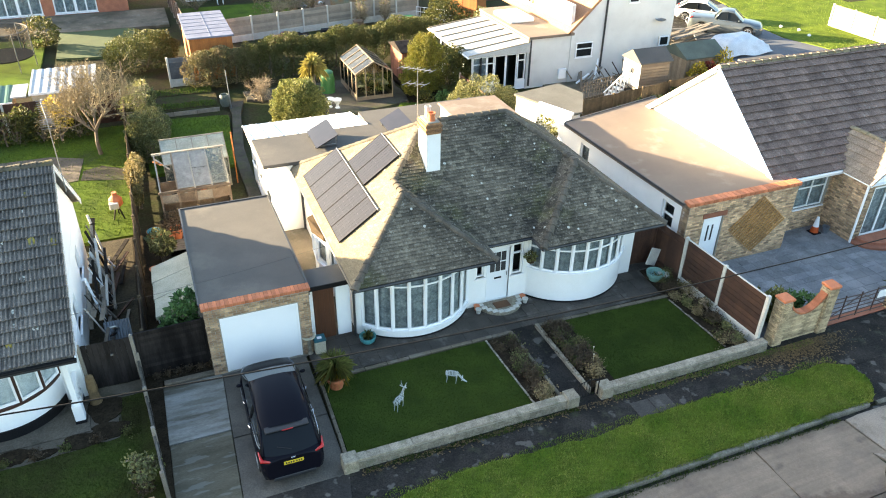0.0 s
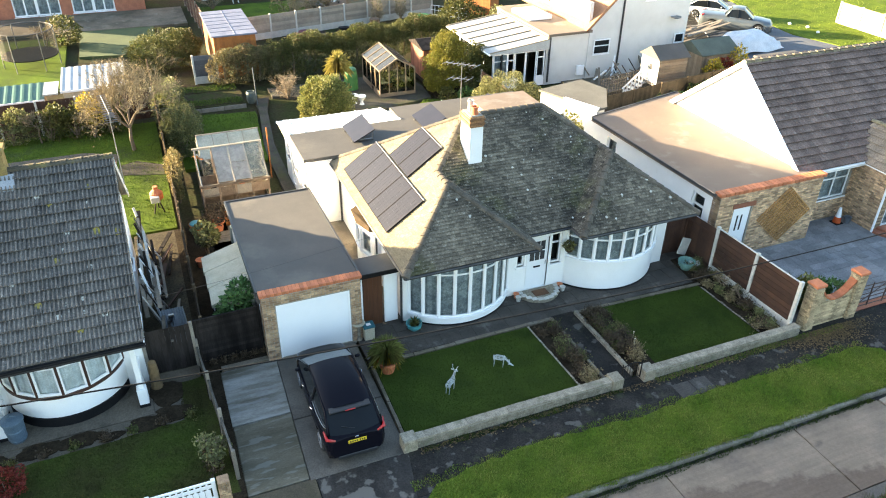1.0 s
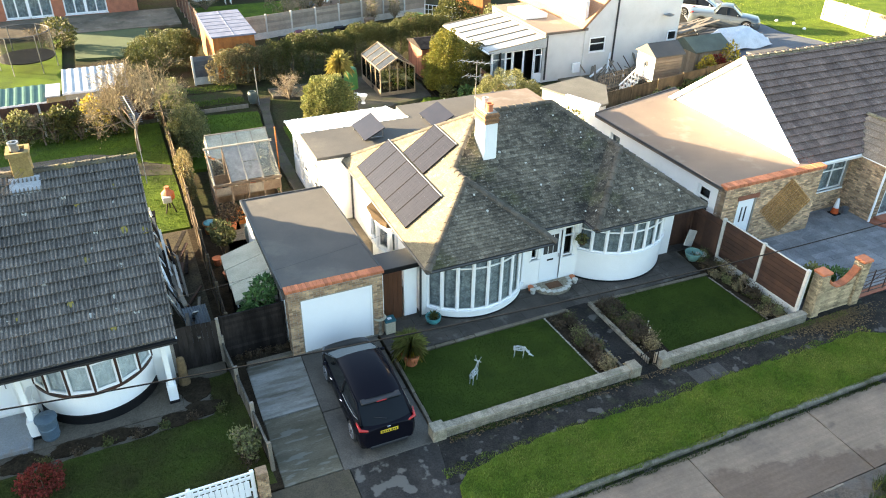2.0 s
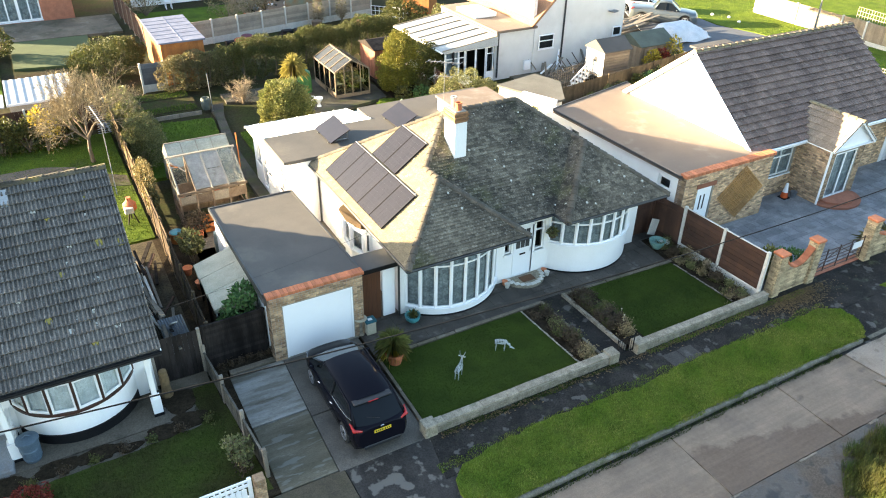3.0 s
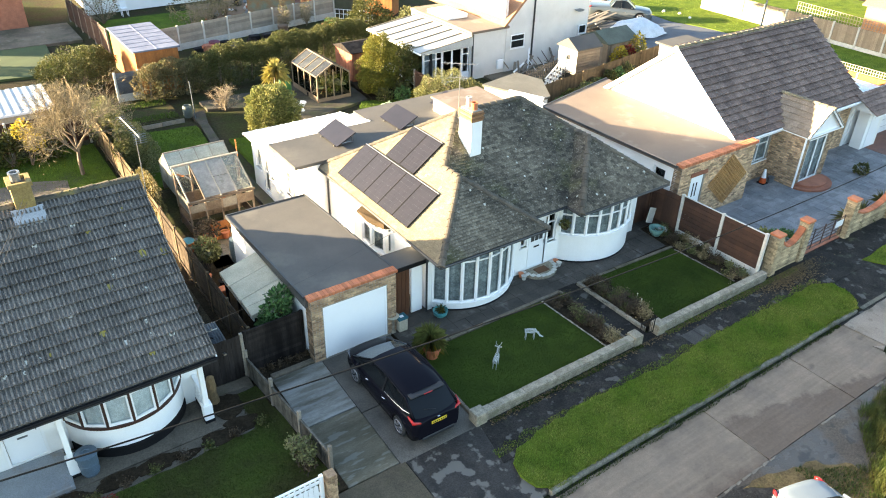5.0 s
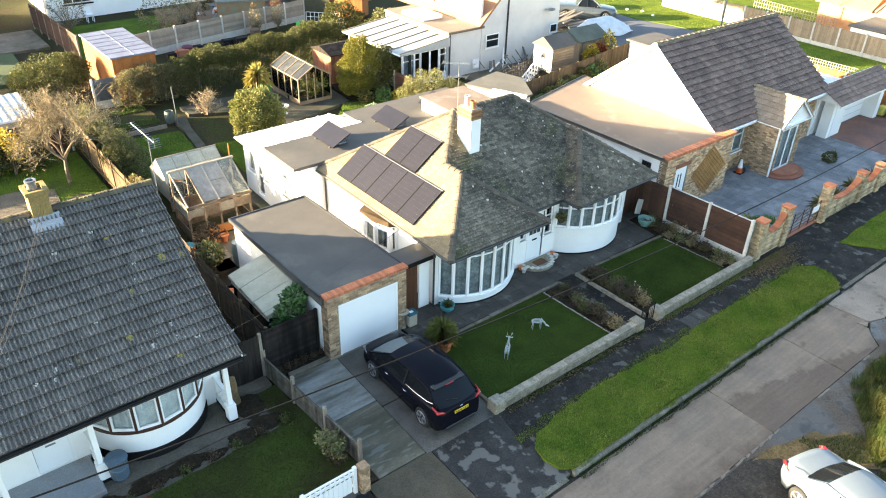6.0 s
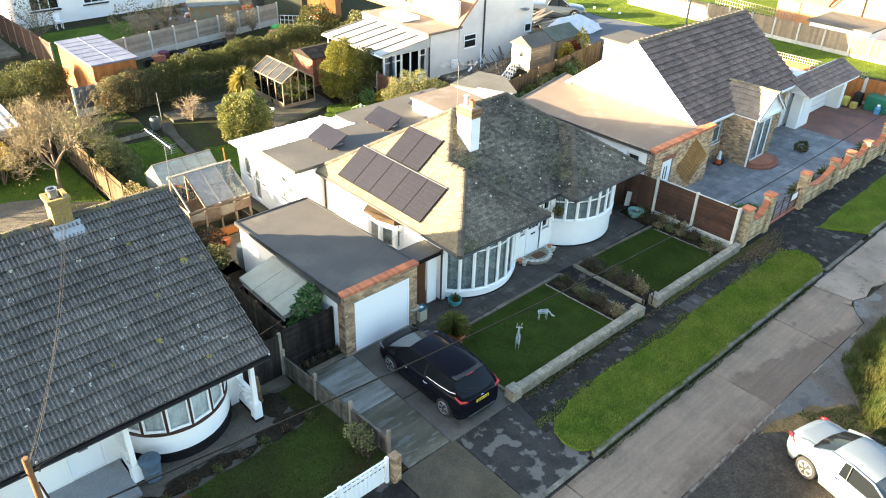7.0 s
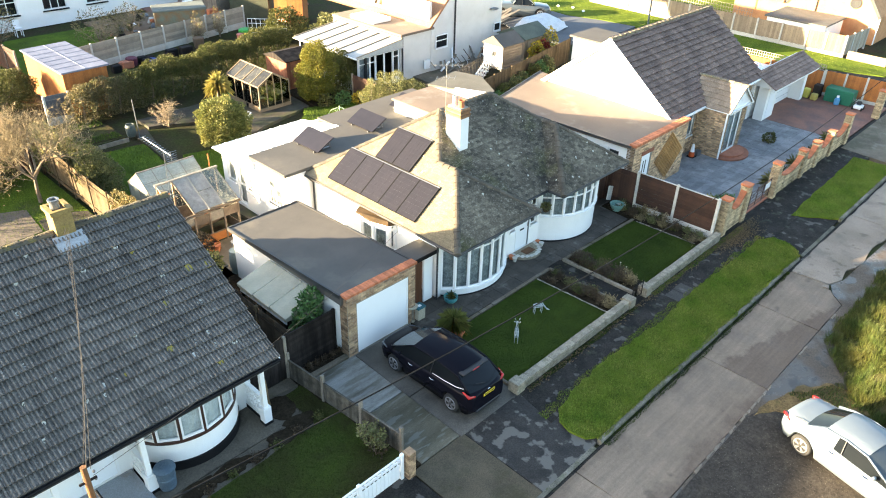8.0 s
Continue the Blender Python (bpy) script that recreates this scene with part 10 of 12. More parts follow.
solo("grass_bank", bank, BANKTURF, "overgrown grass bank beside the road", kind="structure", smooth=True)
rb = random.Random(77)
vs_, fs_ = [], []
for _ in range(64000):
    X = rb.uniform(6.7, 24)
    foot = -6.2 - 0.72 * max(0.0, 10.1 - X) + 0.22 * noise.noise((X * 0.9, 3.0, 1.0))
    Y = foot + 0.15 - rb.random() ** 1.2 * 3.8
    tuft = 0.5 + noise.noise((X * 1.3, Y * 1.3, 5.0)) + 0.5 * noise.noise((X * 4, Y * 4, 8.0))
    if tuft < rb.random() * 0.45:
        continue
    k = max(0.0, min(1.0, (foot - Y) / 1.2))
    z = -0.15 + 0.7 * k * (0.75 + 0.5 * noise.noise((X * 0.8, Y * 0.8, 0)))
    a = rb.uniform(0, 6.28)
    h_ = rb.uniform(0.06, 0.2) + 0.2 * max(0.0, tuft)
    w_ = 0.011
    dx, dy = math.cos(a), math.sin(a)
    b0 = len(vs_)
    vs_ += [(X - dy * w_, Y + dx * w_, z - 0.03), (X + dy * w_, Y - dx * w_, z - 0.03), (X + dx * h_ * 0.6, Y + dy * h_ * 0.6, z + h_)]
    fs_.append((b0, b0 + 1, b0 + 2))
tagged(new("bank_grass", raw("bank_grass", vs_, fs_, ROUGHG)), "long yellow-green grass on the bank", kind="stuff")
hedge2 = thing("roadside_hedge", "bushy sunlit hedge on the bank", "hedge", at=(14, -8.8, 0.3))
bl = [((9.3 + i * 1.1, -9.0 + 0.2 * math.sin(i), 0.75), (0.9, 0.8, 0.8)) for i in range(16)]
hang(new("foliage", leaves(bl, 30000, 0.085, OLIVE, 79, "foliage")), hedge2)
part("stem", tube(bmesh.new(), [(9.3, -9.0, 0.2), (17, -9.0, 0.5), (26, -9.0, 0.4)], 0.04, 5), BARK, hedge2)
# moss and weeds on the pavement edge
grass_blades("pavement_weeds", ragged([(0.5, -0.48), (6.8, -0.48), (6.8, -0.3), (0.5, -0.3)], 0.5, 0.06, 9), 2200, 0.05, BLADE_L, -0.012, "small weeds along the wall foot", 81)
grass_blades("pavement_weeds", ragged([(8.0, -0.5), (15.5, -0.55), (15.5, -0.3), (8.0, -0.3)], 0.5, 0.06, 10), 2600, 0.05, BLADE, -0.012, "small weeds along the wall foot", 82)
grass_blades("pavement_weeds", ragged([(-0.2, -1.6), (15.4, -1.55), (15.4, -1.24), (-0.2, -1.24)], 0.3, 0.12, 11), 6500, 0.04, BLADE, -0.012, "ragged grass along the pavement edge", 83)

grass_blades("kerb_weeds", ragged([(0.3, -3.52), (13.6, -3.46), (13.6, -3.32), (0.3, -3.32)], 0.35, 0.05, 12), 3600, 0.045, BLADE_L, -0.1, "dark weeds and moss along the kerb foot", 84)
grass_blades("sand_weeds", ragged([(6.3, -6.3), (8.2, -7.3), (7.4, -8.4), (6.3, -7.2)], 0.3, 0.1, 13), 1500, 0.09, ROUGHG, -0.1, "straggling dead grass on the sandy dirt", 85)

# fallen leaves on the pavement and below the wall
rl_ = random.Random(131)
vs_, fs_ = [], []
for k in range(4200):
    if k % 3:
        x, y = rl_.gauss(14.7, 0.9), -0.32 - abs(rl_.gauss(0, 0.4))
    else:
        x, y = rl_.uniform(0.4, 16.0), -0.34 - abs(rl_.gauss(0, 0.12))
    a, s_ = rl_.uniform(0, 6.28), rl_.uniform(0.015, 0.045)
    z = -0.006 + rl_.uniform(0, 0.02)
    dx, dy = math.cos(a) * s_, math.sin(a) * s_
    b0 = len(vs_)
    vs_ += [(x - dx, y - dy, z), (x + dy * 0.6, y - dx * 0.6, z + 0.008), (x + dx, y + dy, z + 0.004), (x - dy * 0.6, y + dx * 0.6, z + 0.01)]
    fs_.append((b0, b0 + 1, b0 + 2, b0 + 3))
tagged(new("fallen_leaves", raw("fallen_leaves", vs_, fs_, leaf_mat("brown_fallen_leaf", (0.19, 0.125, 0.055), (0.1, 0.07, 0.034)))), "dry brown fallen leaves on the pavement", kind="stuff")

# ---- cars ----
def paint(name, c, metal=0.3, rough=0.25, coat=0.6):
    return mat(name, c, tuple(x * 0.9 for x in c), rough, metal=metal, scale=1, fine=80, bump=0, grain=0.03, coat=coat, spec=0.25 if c[0] > 0.1 else 0.08)


CARGLASS = mat("dark_car_glass", (0.008, 0.01, 0.012), (0.01, 0.012, 0.014), 0.04, bump=0, grain=0.0, spec=0.2)
SCREENGLASS = mat("windscreen_glass", (0.04, 0.05, 0.055), (0.05, 0.06, 0.065), 0.05, bump=0, grain=0.0, spec=0.6)
CARTRIM = mat("black_car_trim", (0.018, 0.018, 0.02), (0.025, 0.025, 0.027), 0.5, bump=0.05)
CHROME = mat("bright_chrome", (0.7, 0.71, 0.72), (0.6, 0.61, 0.62), 0.15, metal=1.0, bump=0, grain=0.02)
REDLAMP = mat("red_lamp_glass", (0.45, 0.015, 0.012), (0.35, 0.01, 0.01), 0.15, bump=0, grain=0.05, spec=0.7)
PLATE = mat("yellow_number_plate", (0.7, 0.5, 0.03), (0.62, 0.45, 0.03), 0.4, bump=0, grain=0.03)
DARKALLOY = mat("dark_alloy_rim", (0.3, 0.3, 0.32), (0.24, 0.24, 0.25), 0.35, metal=0.6, bump=0)
HEADGLASS = mat("smoked_lamp_glass", (0.1, 0.11, 0.12), (0.07, 0.08, 0.09), 0.1, bump=0, spec=0.5)
ALLOY = mat("alloy_rim", (0.68, 0.69, 0.7), (0.6, 0.61, 0.62), 0.3, metal=0.8, bump=0)


def lerp_table(tab, y):
    if y <= tab[0][0]:
        return tab[0][1]
    for (a, p), (b, q) in zip(tab, tab[1:]):
        if y <= b:
            t = (y - a) / (b - a)
            t = t * t * (3 - 2 * t) * 0.5 + t * 0.5
            return p + (q - p) * t
    return tab[-1][1]


def car(name, label, body_mat, L, half, deck, gh, roof_z, axles, wheel_r, belt_drop=0.12, dark_rim=False, roof_mat=None, chrome_line=True, plate=True, pillar_to=None, rear_wide=0.84, lamp_up=0.14, lamp_in=0.72):
    """A car about its own middle, nose to +y. half: half widths, deck: height of bonnet and tail along y,
    gh: y of rear glass foot, roof back, roof front, windscreen foot; roof_z: heights at roof back, middle, front."""
    t = thing(name, label, "car")
    y0, y1 = -L / 2, L / 2
    n = 72
    bm = bmesh.new()
    rows = []
    for i in range(n + 1):
        y = y0 + L * i / n
        w = lerp_table(half, y)
        zt = lerp_table(deck, y)
        zb = 0.2
        for ya in axles:
            if abs(y - ya) < wheel_r + 0.07:
                zb = max(zb, wheel_r + math.sqrt((wheel_r + 0.07) ** 2 - (y - ya) ** 2) * 0.98)
        ends = min(1.0, min(y - y0, y1 - y) / 0.25)
        zb = max(zb, 0.2 + 0.16 * (1 - ends))
        belt = zt - belt_drop
        mid = min(0.62, (zb + belt) / 2 + 0.05) if zb < 0.5 else zb + 0.04
        sect = [(w * 0.93, zb), (w * 0.995, max(zb + 0.02, mid - 0.12)), (w, mid + 0.02), (w * 0.975, belt - 0.03), (w * 0.93, belt + 0.02), (w * 0.8, zt - 0.035), (w * 0.5, zt), (0, zt + 0.012)]
        pts = [(x, z) for x, z in sect] + [(-x, z) for x, z in sect[-2::-1]]
        rows.append([bm.verts.new((x, y, z)) for x, z in pts])
    k = len(rows[0])
    for a, b in zip(rows, rows[1:]):
        for j in range(k - 1):
            bm.faces.new((a[j], b[j], b[j + 1], a[j + 1]))
        bm.faces.new((a[k - 1], b[k - 1], b[0], a[0]))
    bm.faces.new(rows[0])
    bm.faces.new(rows[-1][::-1])
    bmesh.ops.recalc_face_normals(bm, faces=bm.faces[:])
    body = part("body", bm, body_mat, t, smooth=True)
    me = body.data
    me.polygons[-1].use_smooth = False
    me.polygons[-2].use_smooth = False
    # greenhouse
    ya, yb, yc, yd = gh
    za, zd = lerp_table(deck, ya) - 0.02, lerp_table(deck, yd) - 0.02
    zb_, zm_, zc_ = roof_z

    def roof_at(y):
        ym = (yb + yc) / 2
        if y < ym:
            s = (y - yb) / (ym - yb)
            return zb_ + (zm_ - zb_) * (1 - (1 - s) ** 2)
        s = (yc - y) / (yc - ym)
        return zc_ + (zm_ - zc_) * (1 - (1 - s) ** 2)

    wf = lambda y: lerp_table(half, y)
    rw = 0.76
    m = 10
    roof_bm = bmesh.new()
    rr2 = []
    for i in range(m + 1):
        y = yb + (yc - yb) * i / m
        z = roof_at(y)
        w = wf(y) * rw
        rr2.append([roof_bm.verts.new((x, y, zz)) for x, zz in ((-w, z - 0.07), (-w * 0.9, z - 0.02), (-w * 0.5, z + 0.025), (0, z + 0.04), (w * 0.5, z + 0.025), (w * 0.9, z - 0.02), (w, z - 0.07))])
    for a, b in zip(rr2, rr2[1:]):
        for j in range(6):
            roof_bm.faces.new((a[j], a[j + 1], b[j + 1], b[j]))
    part("roof", roof_bm, roof_mat or body_mat, t, smooth=True)

    def screen(nm, yf, zf, yr, zr, wide):
        g = bmesh.new()
        lo, hi = [], []
        for j in range(9):
            s = j / 4 - 1
            bow_ = 0.12 * (1 - s * s) * (1 if yf > yr else -1)
            lo.append(g.verts.new((s * wf(yf) * wide, yf + bow_, zf)))
            hi.append(g.verts.new((s * wf(yr) * rw * 0.97 * (wide / 0.84 if nm == "rear_window" else 1.0), yr, zr + 0.03 * (1 - s * s) - 0.02)))
        for j in range(8):
            g.faces.new((lo[j], lo[j + 1], hi[j + 1], hi[j]))
        bmesh.ops.recalc_face_normals(g, faces=g.faces[:])
        return part(nm, g, SCREENGLASS if nm == "windscreen" else CARGLASS, t, smooth=True)

    screen("windscreen", yd, zd, yc, roof_at(yc), 0.86)
    screen("rear_window", ya, za, yb, roof_at(yb), rear_wide)
    for sgn in (-1, 1):
        g = bmesh.new()
        up, dn = [], []
        for i in range(13):
            s = i / 12
            y = ya + 0.12 + (yd - 0.1 - ya - 0.12) * s
            zt = lerp_table(deck, y) - 0.04
            if y < yb:
                top = zt + (roof_at(yb) - 0.06 - zt) * (y - ya) / (yb - ya)
                wt = wf(y) * (0.93 - (0.93 - rw) * (y - ya) / (yb - ya))
            elif y > yc:
                top = zt + (roof_at(yc) - 0.06 - zt) * (yd - y) / (yd - yc)
                wt = wf(y) * (0.93 - (0.93 - rw) * (yd - y) / (yd - yc))
            else:
                top, wt = roof_at(y) - 0.06, wf(y) * rw
            up.append(g.verts.new((sgn * wt, y, top)))
            dn.append(g.verts.new((sgn * wf(y) * 0.925, y, zt - 0.02)))
        solid = bmesh.new()
        for i in range(12):
            if pillar_to is not None and dn[i + 1].co.y < pillar_to:
                solid.faces.new([solid.verts.new(q.co) for q in (dn[i], dn[i + 1], up[i + 1], up[i])])
            else:
                g.faces.new((dn[i], dn[i + 1], up[i + 1], up[i]))
        bmesh.ops.recalc_face_normals(g, faces=g.faces[:])
        part("side_window", g, CARGLASS, t, smooth=True)
        if pillar_to is not None:
            wl, wh_ = wf(ya) * rear_wide, wf(yb) * rw * 0.97 * rear_wide / 0.84
            solid.faces.new([solid.verts.new(q) for q in ((sgn * wl, ya, za), (sgn * wf(ya) * 0.9, ya + 0.02, za), (sgn * wf(yb) * rw, yb, roof_at(yb) - 0.045), (sgn * wh_, yb, roof_at(yb) - 0.02))])
            bmesh.ops.remove_doubles(solid, verts=solid.verts[:], dist=0.002)
            bmesh.ops.recalc_face_normals(solid, faces=solid.faces[:])
            part("rear_pillar", solid, body_mat, t, smooth=True)
        # pillars and roof rail
        w = wf(0)
        pts = [(sgn * wf(ya) * 0.9, ya + 0.02, za + 0.01), (sgn * wf(yb) * rw, yb, roof_at(yb) - 0.045), (sgn * wf(0) * rw, (yb + yc) / 2, roof_at((yb + yc) / 2) - 0.045), (sgn * wf(yc) * rw, yc, roof_at(yc) - 0.045), (sgn * wf(yd) * 0.88, yd, zd + 0.01)]
        part("roof_rail", tube(bmesh.new(), pts, [0.045, 0.035, 0.025, 0.03, 0.035], 6), body_mat, t, smooth=True)
        if chrome_line:
            part("chrome_strip", tube(bmesh.new(), [(sgn * wf(y) * 0.935, y, lerp_table(deck, y) - 0.055) for y in (yb - 0.1, yb + 0.4, 0.0, yc + 0.25)], 0.013, 6), CHROME, t)
        for yy in ((yb + yc) / 2 + 0.05, ):
            part("door_pillar", beam(bmesh.new(), (sgn * wf(yy) * 0.93, yy, lerp_table(deck, yy) - 0.04), (sgn * wf(yy) * (rw + 0.012), yy - 0.05, roof_at(yy) - 0.06), 0.07, 0.02, up=(0, 1, 0)), CARTRIM, t)
        mz = lerp_table(deck, yc + 0.5) + 0.06
        mir = lathe(bmesh.new(), (0, 0, 0), [(0.02, -0.06), (0.07, -0.045), (0.09, 0.0), (0.07, 0.05), (0.02, 0.065)], 10)
        bmesh.ops.scale(mir, vec=(1.0, 0.6, 0.8), verts=mir.verts)
        bmesh.ops.translate(mir, vec=(sgn * (wf(yc) * 0.97 + 0.06), yc + 0.42, mz), verts=mir.verts)
        part("wing_mirror", mir, body_mat, t, smooth=True)
        for yy in (-0.55, 0.45):
            part("door_handle", tube(bmesh.new(), [(sgn * wf(yy) * 0.985, yy - 0.09, 0.82), (sgn * (wf(yy) + 0.02), yy, 0.83), (sgn * wf(yy) * 0.985, yy + 0.09, 0.83)], 0.016, 6), CHROME, t)
        # wheels
        for ya_ in axles:
            wx = sgn * (wf(ya_) - 0.02)
            tyre = bmesh.new()
            prof = [(wheel_r * 0.66, 0.0), (wheel_r * 0.93, 0.0), (wheel_r, 0.03), (wheel_r, 0.17), (wheel_r * 0.93, 0.2), (wheel_r * 0.5, 0.2)]
            lathe(tyre, (0, 0, 0), prof, 28)
            bmesh.ops.rotate(tyre, cent=(0, 0, 0), matrix=Matrix.Rotation(math.radians(-90 * sgn), 3, "Y"), verts=tyre.verts)
            bmesh.ops.translate(tyre, vec=(wx, ya_, wheel_r), verts=tyre.verts)
            tyre_ob = part("tyre", tyre, RUBBER, t)
            rim = bmesh.new()
            for q in range(5):
                a = q * 2 * math.pi / 5 + 0.3
                for da in (-0.16, 0.16):
                    beam(rim, (wx + sgn * 0.004, ya_ + 0.05 * math.cos(a), wheel_r + 0.05 * math.sin(a)), (wx + sgn * 0.004, ya_ + wheel_r * 0.64 * math.cos(a + da), wheel_r + wheel_r * 0.64 * math.sin(a + da)), 0.03, 0.035, up=(1, 0, 0))
            ring = [(wx, ya_ + wheel_r * 0.66 * math.cos(a), wheel_r + wheel_r * 0.66 * math.sin(a)) for a in [2 * math.pi * q / 24 for q in range(25)]]
            tube(rim, ring, 0.018, 6)
            part("rim", rim, DARKALLOY if dark_rim else ALLOY, tyre_ob)
            disc = P([(wheel_r * 0.66 * math.cos(a), wheel_r * 0.66 * math.sin(a)) for a in [2 * math.pi * q / 20 for q in range(20)]], 0, 0.02)
            bmesh.ops.rotate(disc, cent=(0, 0, 0), matrix=Matrix.Rotation(math.radians(90), 3, "Y"), verts=disc.verts)
            bmesh.ops.translate(disc, vec=(wx - sgn * 0.06, ya_, wheel_r), verts=disc.verts)
            part("brake_disc", disc, CARTRIM, tyre_ob)
        # lamps
        wr = wf(y0 + 0.12)
        zl = lerp_table(deck, y0 + 0.2) - 0.12
        part("tail_lamp", tube(bmesh.new(), [(sgn * wr * lamp_in, y0 + 0.04, zl + 0.0), (sgn * wr * 0.98, y0 + 0.12, zl + 0.02), (sgn * wf(y0 + 0.34) * 0.985, y0 + 0.36, zl + lamp_up)], [0.03, 0.055, 0.022], 8), REDLAMP, t, smooth=True)
        part("headlamp", tube(bmesh.new(), [(sgn * wf(y1 - 0.15) * 0.7, y1 - 0.1, 0.66), (sgn * wf(y1 - 0.2) * 0.95, y1 - 0.22, 0.7), (sgn * wf(y1 - 0.6) * 0.96, y1 - 0.55, 0.76)], [0.04, 0.05, 0.02], 8), HEADGLASS, t, smooth=True)
    for yy, w in ((y0 + 0.02, 0.0), ):
        zt = lerp_table(deck, y0)
        if plate:
            pl_ = part("number_plate", rounded(B((-0.26, 0.26, y0 - 0.03, y0 - 0.015, zt - 0.2, zt - 0.09)), 0.004, 1), PLATE, t, "yellow number plate with plain dark bars")
            for q in range(7):
                xx = -0.21 + q * 0.062 + (0.02 if q > 3 else 0)
                part("bar", B((xx, xx + 0.035, y0 - 0.034, y0 - 0.029, zt - 0.175, zt - 0.115)), CARTRIM, pl_)
        part("bumper_trim", rounded(B((-wf(y0) * 0.8, wf(y0) * 0.8, y0 - 0.02, y0 + 0.1, 0.26, 0.38)), 0.02, 1), CARTRIM, t)
        part("badge", rounded(B((-0.05, 0.05, y0 - 0.012, y0 + 0.02, zt - 0.06, zt - 0.0)), 0.01, 1), CHROME, t)
    return t


dark_car = car("hatchback_car", "dark purplish-black hatchback parked on the concrete drive", paint("dark_purple_paint", (0.006, 0.006, 0.010), 0.0, 0.14, 0.0), 4.49,
               [(-2.25, 0.70), (-2.1, 0.83), (-1.6, 0.885), (0.0, 0.895), (1.3, 0.885), (1.9, 0.80), (2.15, 0.66), (2.25, 0.5)],
               [(-2.25, 1.0), (-2.14, 1.06), (-1.95, 1.1), (-1.0, 1.06), (0.6, 1.0), (1.05, 0.98), (1.6, 0.92), (2.05, 0.8), (2.25, 0.62)],
               (-2.06, -1.5, 0.5, 1.5), (1.46, 1.56, 1.5), (-1.40, 1.30), 0.325, chrome_line=False, dark_rim=True)
part("roof_spoiler", rounded(B((-0.58, 0.58, -1.66, -1.44, 1.42, 1.47)), 0.015, 1), CARTRIM, dark_car)
part("brake_lamp", rounded(B((-0.15, 0.15, -1.68, -1.62, 1.425, 1.455)), 0.008, 1), REDLAMP, dark_car, "red high-level brake lamp")
part("rear_wiper", tube(bmesh.new(), [(0.0, -2.08, 1.13), (-0.35, -1.97, 1.2)], 0.007, 5), CARTRIM, dark_car)
# bright tubes stand for the sheen along the rear shoulders, not for real trim
for sgn in (-1, 1):
    part("chrome_strip", tube(bmesh.new(), [(sgn * 0.838, -0.55, 1.035), (sgn * 0.835, -1.1, 1.06), (sgn * 0.81, -1.6, 1.1), (sgn * 0.77, -1.86, 1.16)], [0.008, 0.014, 0.016, 0.008], 6), CHROME, dark_car)
dark_car.matrix_basis = pose(-1.21, 1.99, 0.0, 0, 0, -0.5) @ Matrix.Scale(0.945, 4)

silver = car("saloon_car", "silver-white saloon car parked on the gravel yard", paint("silver_paint", (0.15, 0.185, 0.22), 0.15, 0.42, 0.0), 4.6,
             [(-2.3, 0.52), (-2.22, 0.68), (-2.02, 0.8), (-1.5, 0.875), (0.0, 0.89), (1.3, 0.875), (1.9, 0.8), (2.15, 0.66), (2.3, 0.5)],
             [(-2.3, 0.74), (-2.22, 0.9), (-2.05, 0.97), (-1.6, 1.0), (-0.6, 0.99), (0.8, 0.96), (1.5, 0.87), (2.05, 0.75), (2.3, 0.6)],
             (-1.5, -0.98, 0.25, 1.15), (1.3, 1.39, 1.35), (-1.4, 1.36), 0.32, chrome_line=False, pillar_to=-0.55, rear_wide=0.76, lamp_up=-0.02, lamp_in=0.92)
part("boot_seam", tube(bmesh.new(), [(-0.62, -2.2, 0.86), (-0.66, -1.75, 0.995), (-0.64, -1.52, 1.005)], 0.006, 5), CARTRIM, silver)
part("boot_seam", tube(bmesh.new(), [(0.62, -2.2, 0.86), (0.66, -1.75, 0.995), (0.64, -1.52, 1.005)], 0.006, 5), CARTRIM, silver)
silver.matrix_basis = pose(4.5, -9.1, -0.108, 0, 0, 165)
pickup = car("pickup_truck", "grey double-cab pickup parked on the side road", paint("grey_truck_paint", (0.12, 0.14, 0.15), 0.4, 0.3), 5.2,
             [(-2.6, 0.8), (-2.3, 0.9), (0.0, 0.93), (1.9, 0.9), (2.4, 0.8), (2.6, 0.6)],
             [(-2.6, 1.15), (-2.4, 1.2), (-0.6, 1.2), (0.9, 1.15), (1.6, 1.1), (2.4, 1.0), (2.6, 0.8)],
             (-0.75, -0.4, 0.5, 1.15), (1.7, 1.76, 1.72), (-1.6, 1.65), 0.4, plate=False)
pickup.matrix_basis = pose(37.3, 30.0, -0.1, 0, 0, -134)
white_car = car("white_car", "white car parked on the side road", paint("white_car_paint", (0.7, 0.72, 0.74), 0.0, 0.3), 4.2,
                [(-2.1, 0.66), (-1.9, 0.82), (0.0, 0.88), (1.8, 0.8), (2.1, 0.55)],
                [(-2.1, 0.88), (-1.8, 1.0), (0.6, 0.98), (1.5, 0.9), (1.9, 0.78), (2.1, 0.62)],
                (-1.9, -1.2, 0.2, 1.0), (1.42, 1.5, 1.45), (-1.25, 1.25), 0.31, plate=False)
white_car.matrix_basis = pose(38.2, 33.6, -0.1, 0, 0, -134)

# ---- small things ----
# wire deer on the lawn: each one plain shape
WIRE = mat("silver_wire", (0.5, 0.53, 0.53), (0.4, 0.43, 0.43), 0.4, metal=0.3, bump=0)


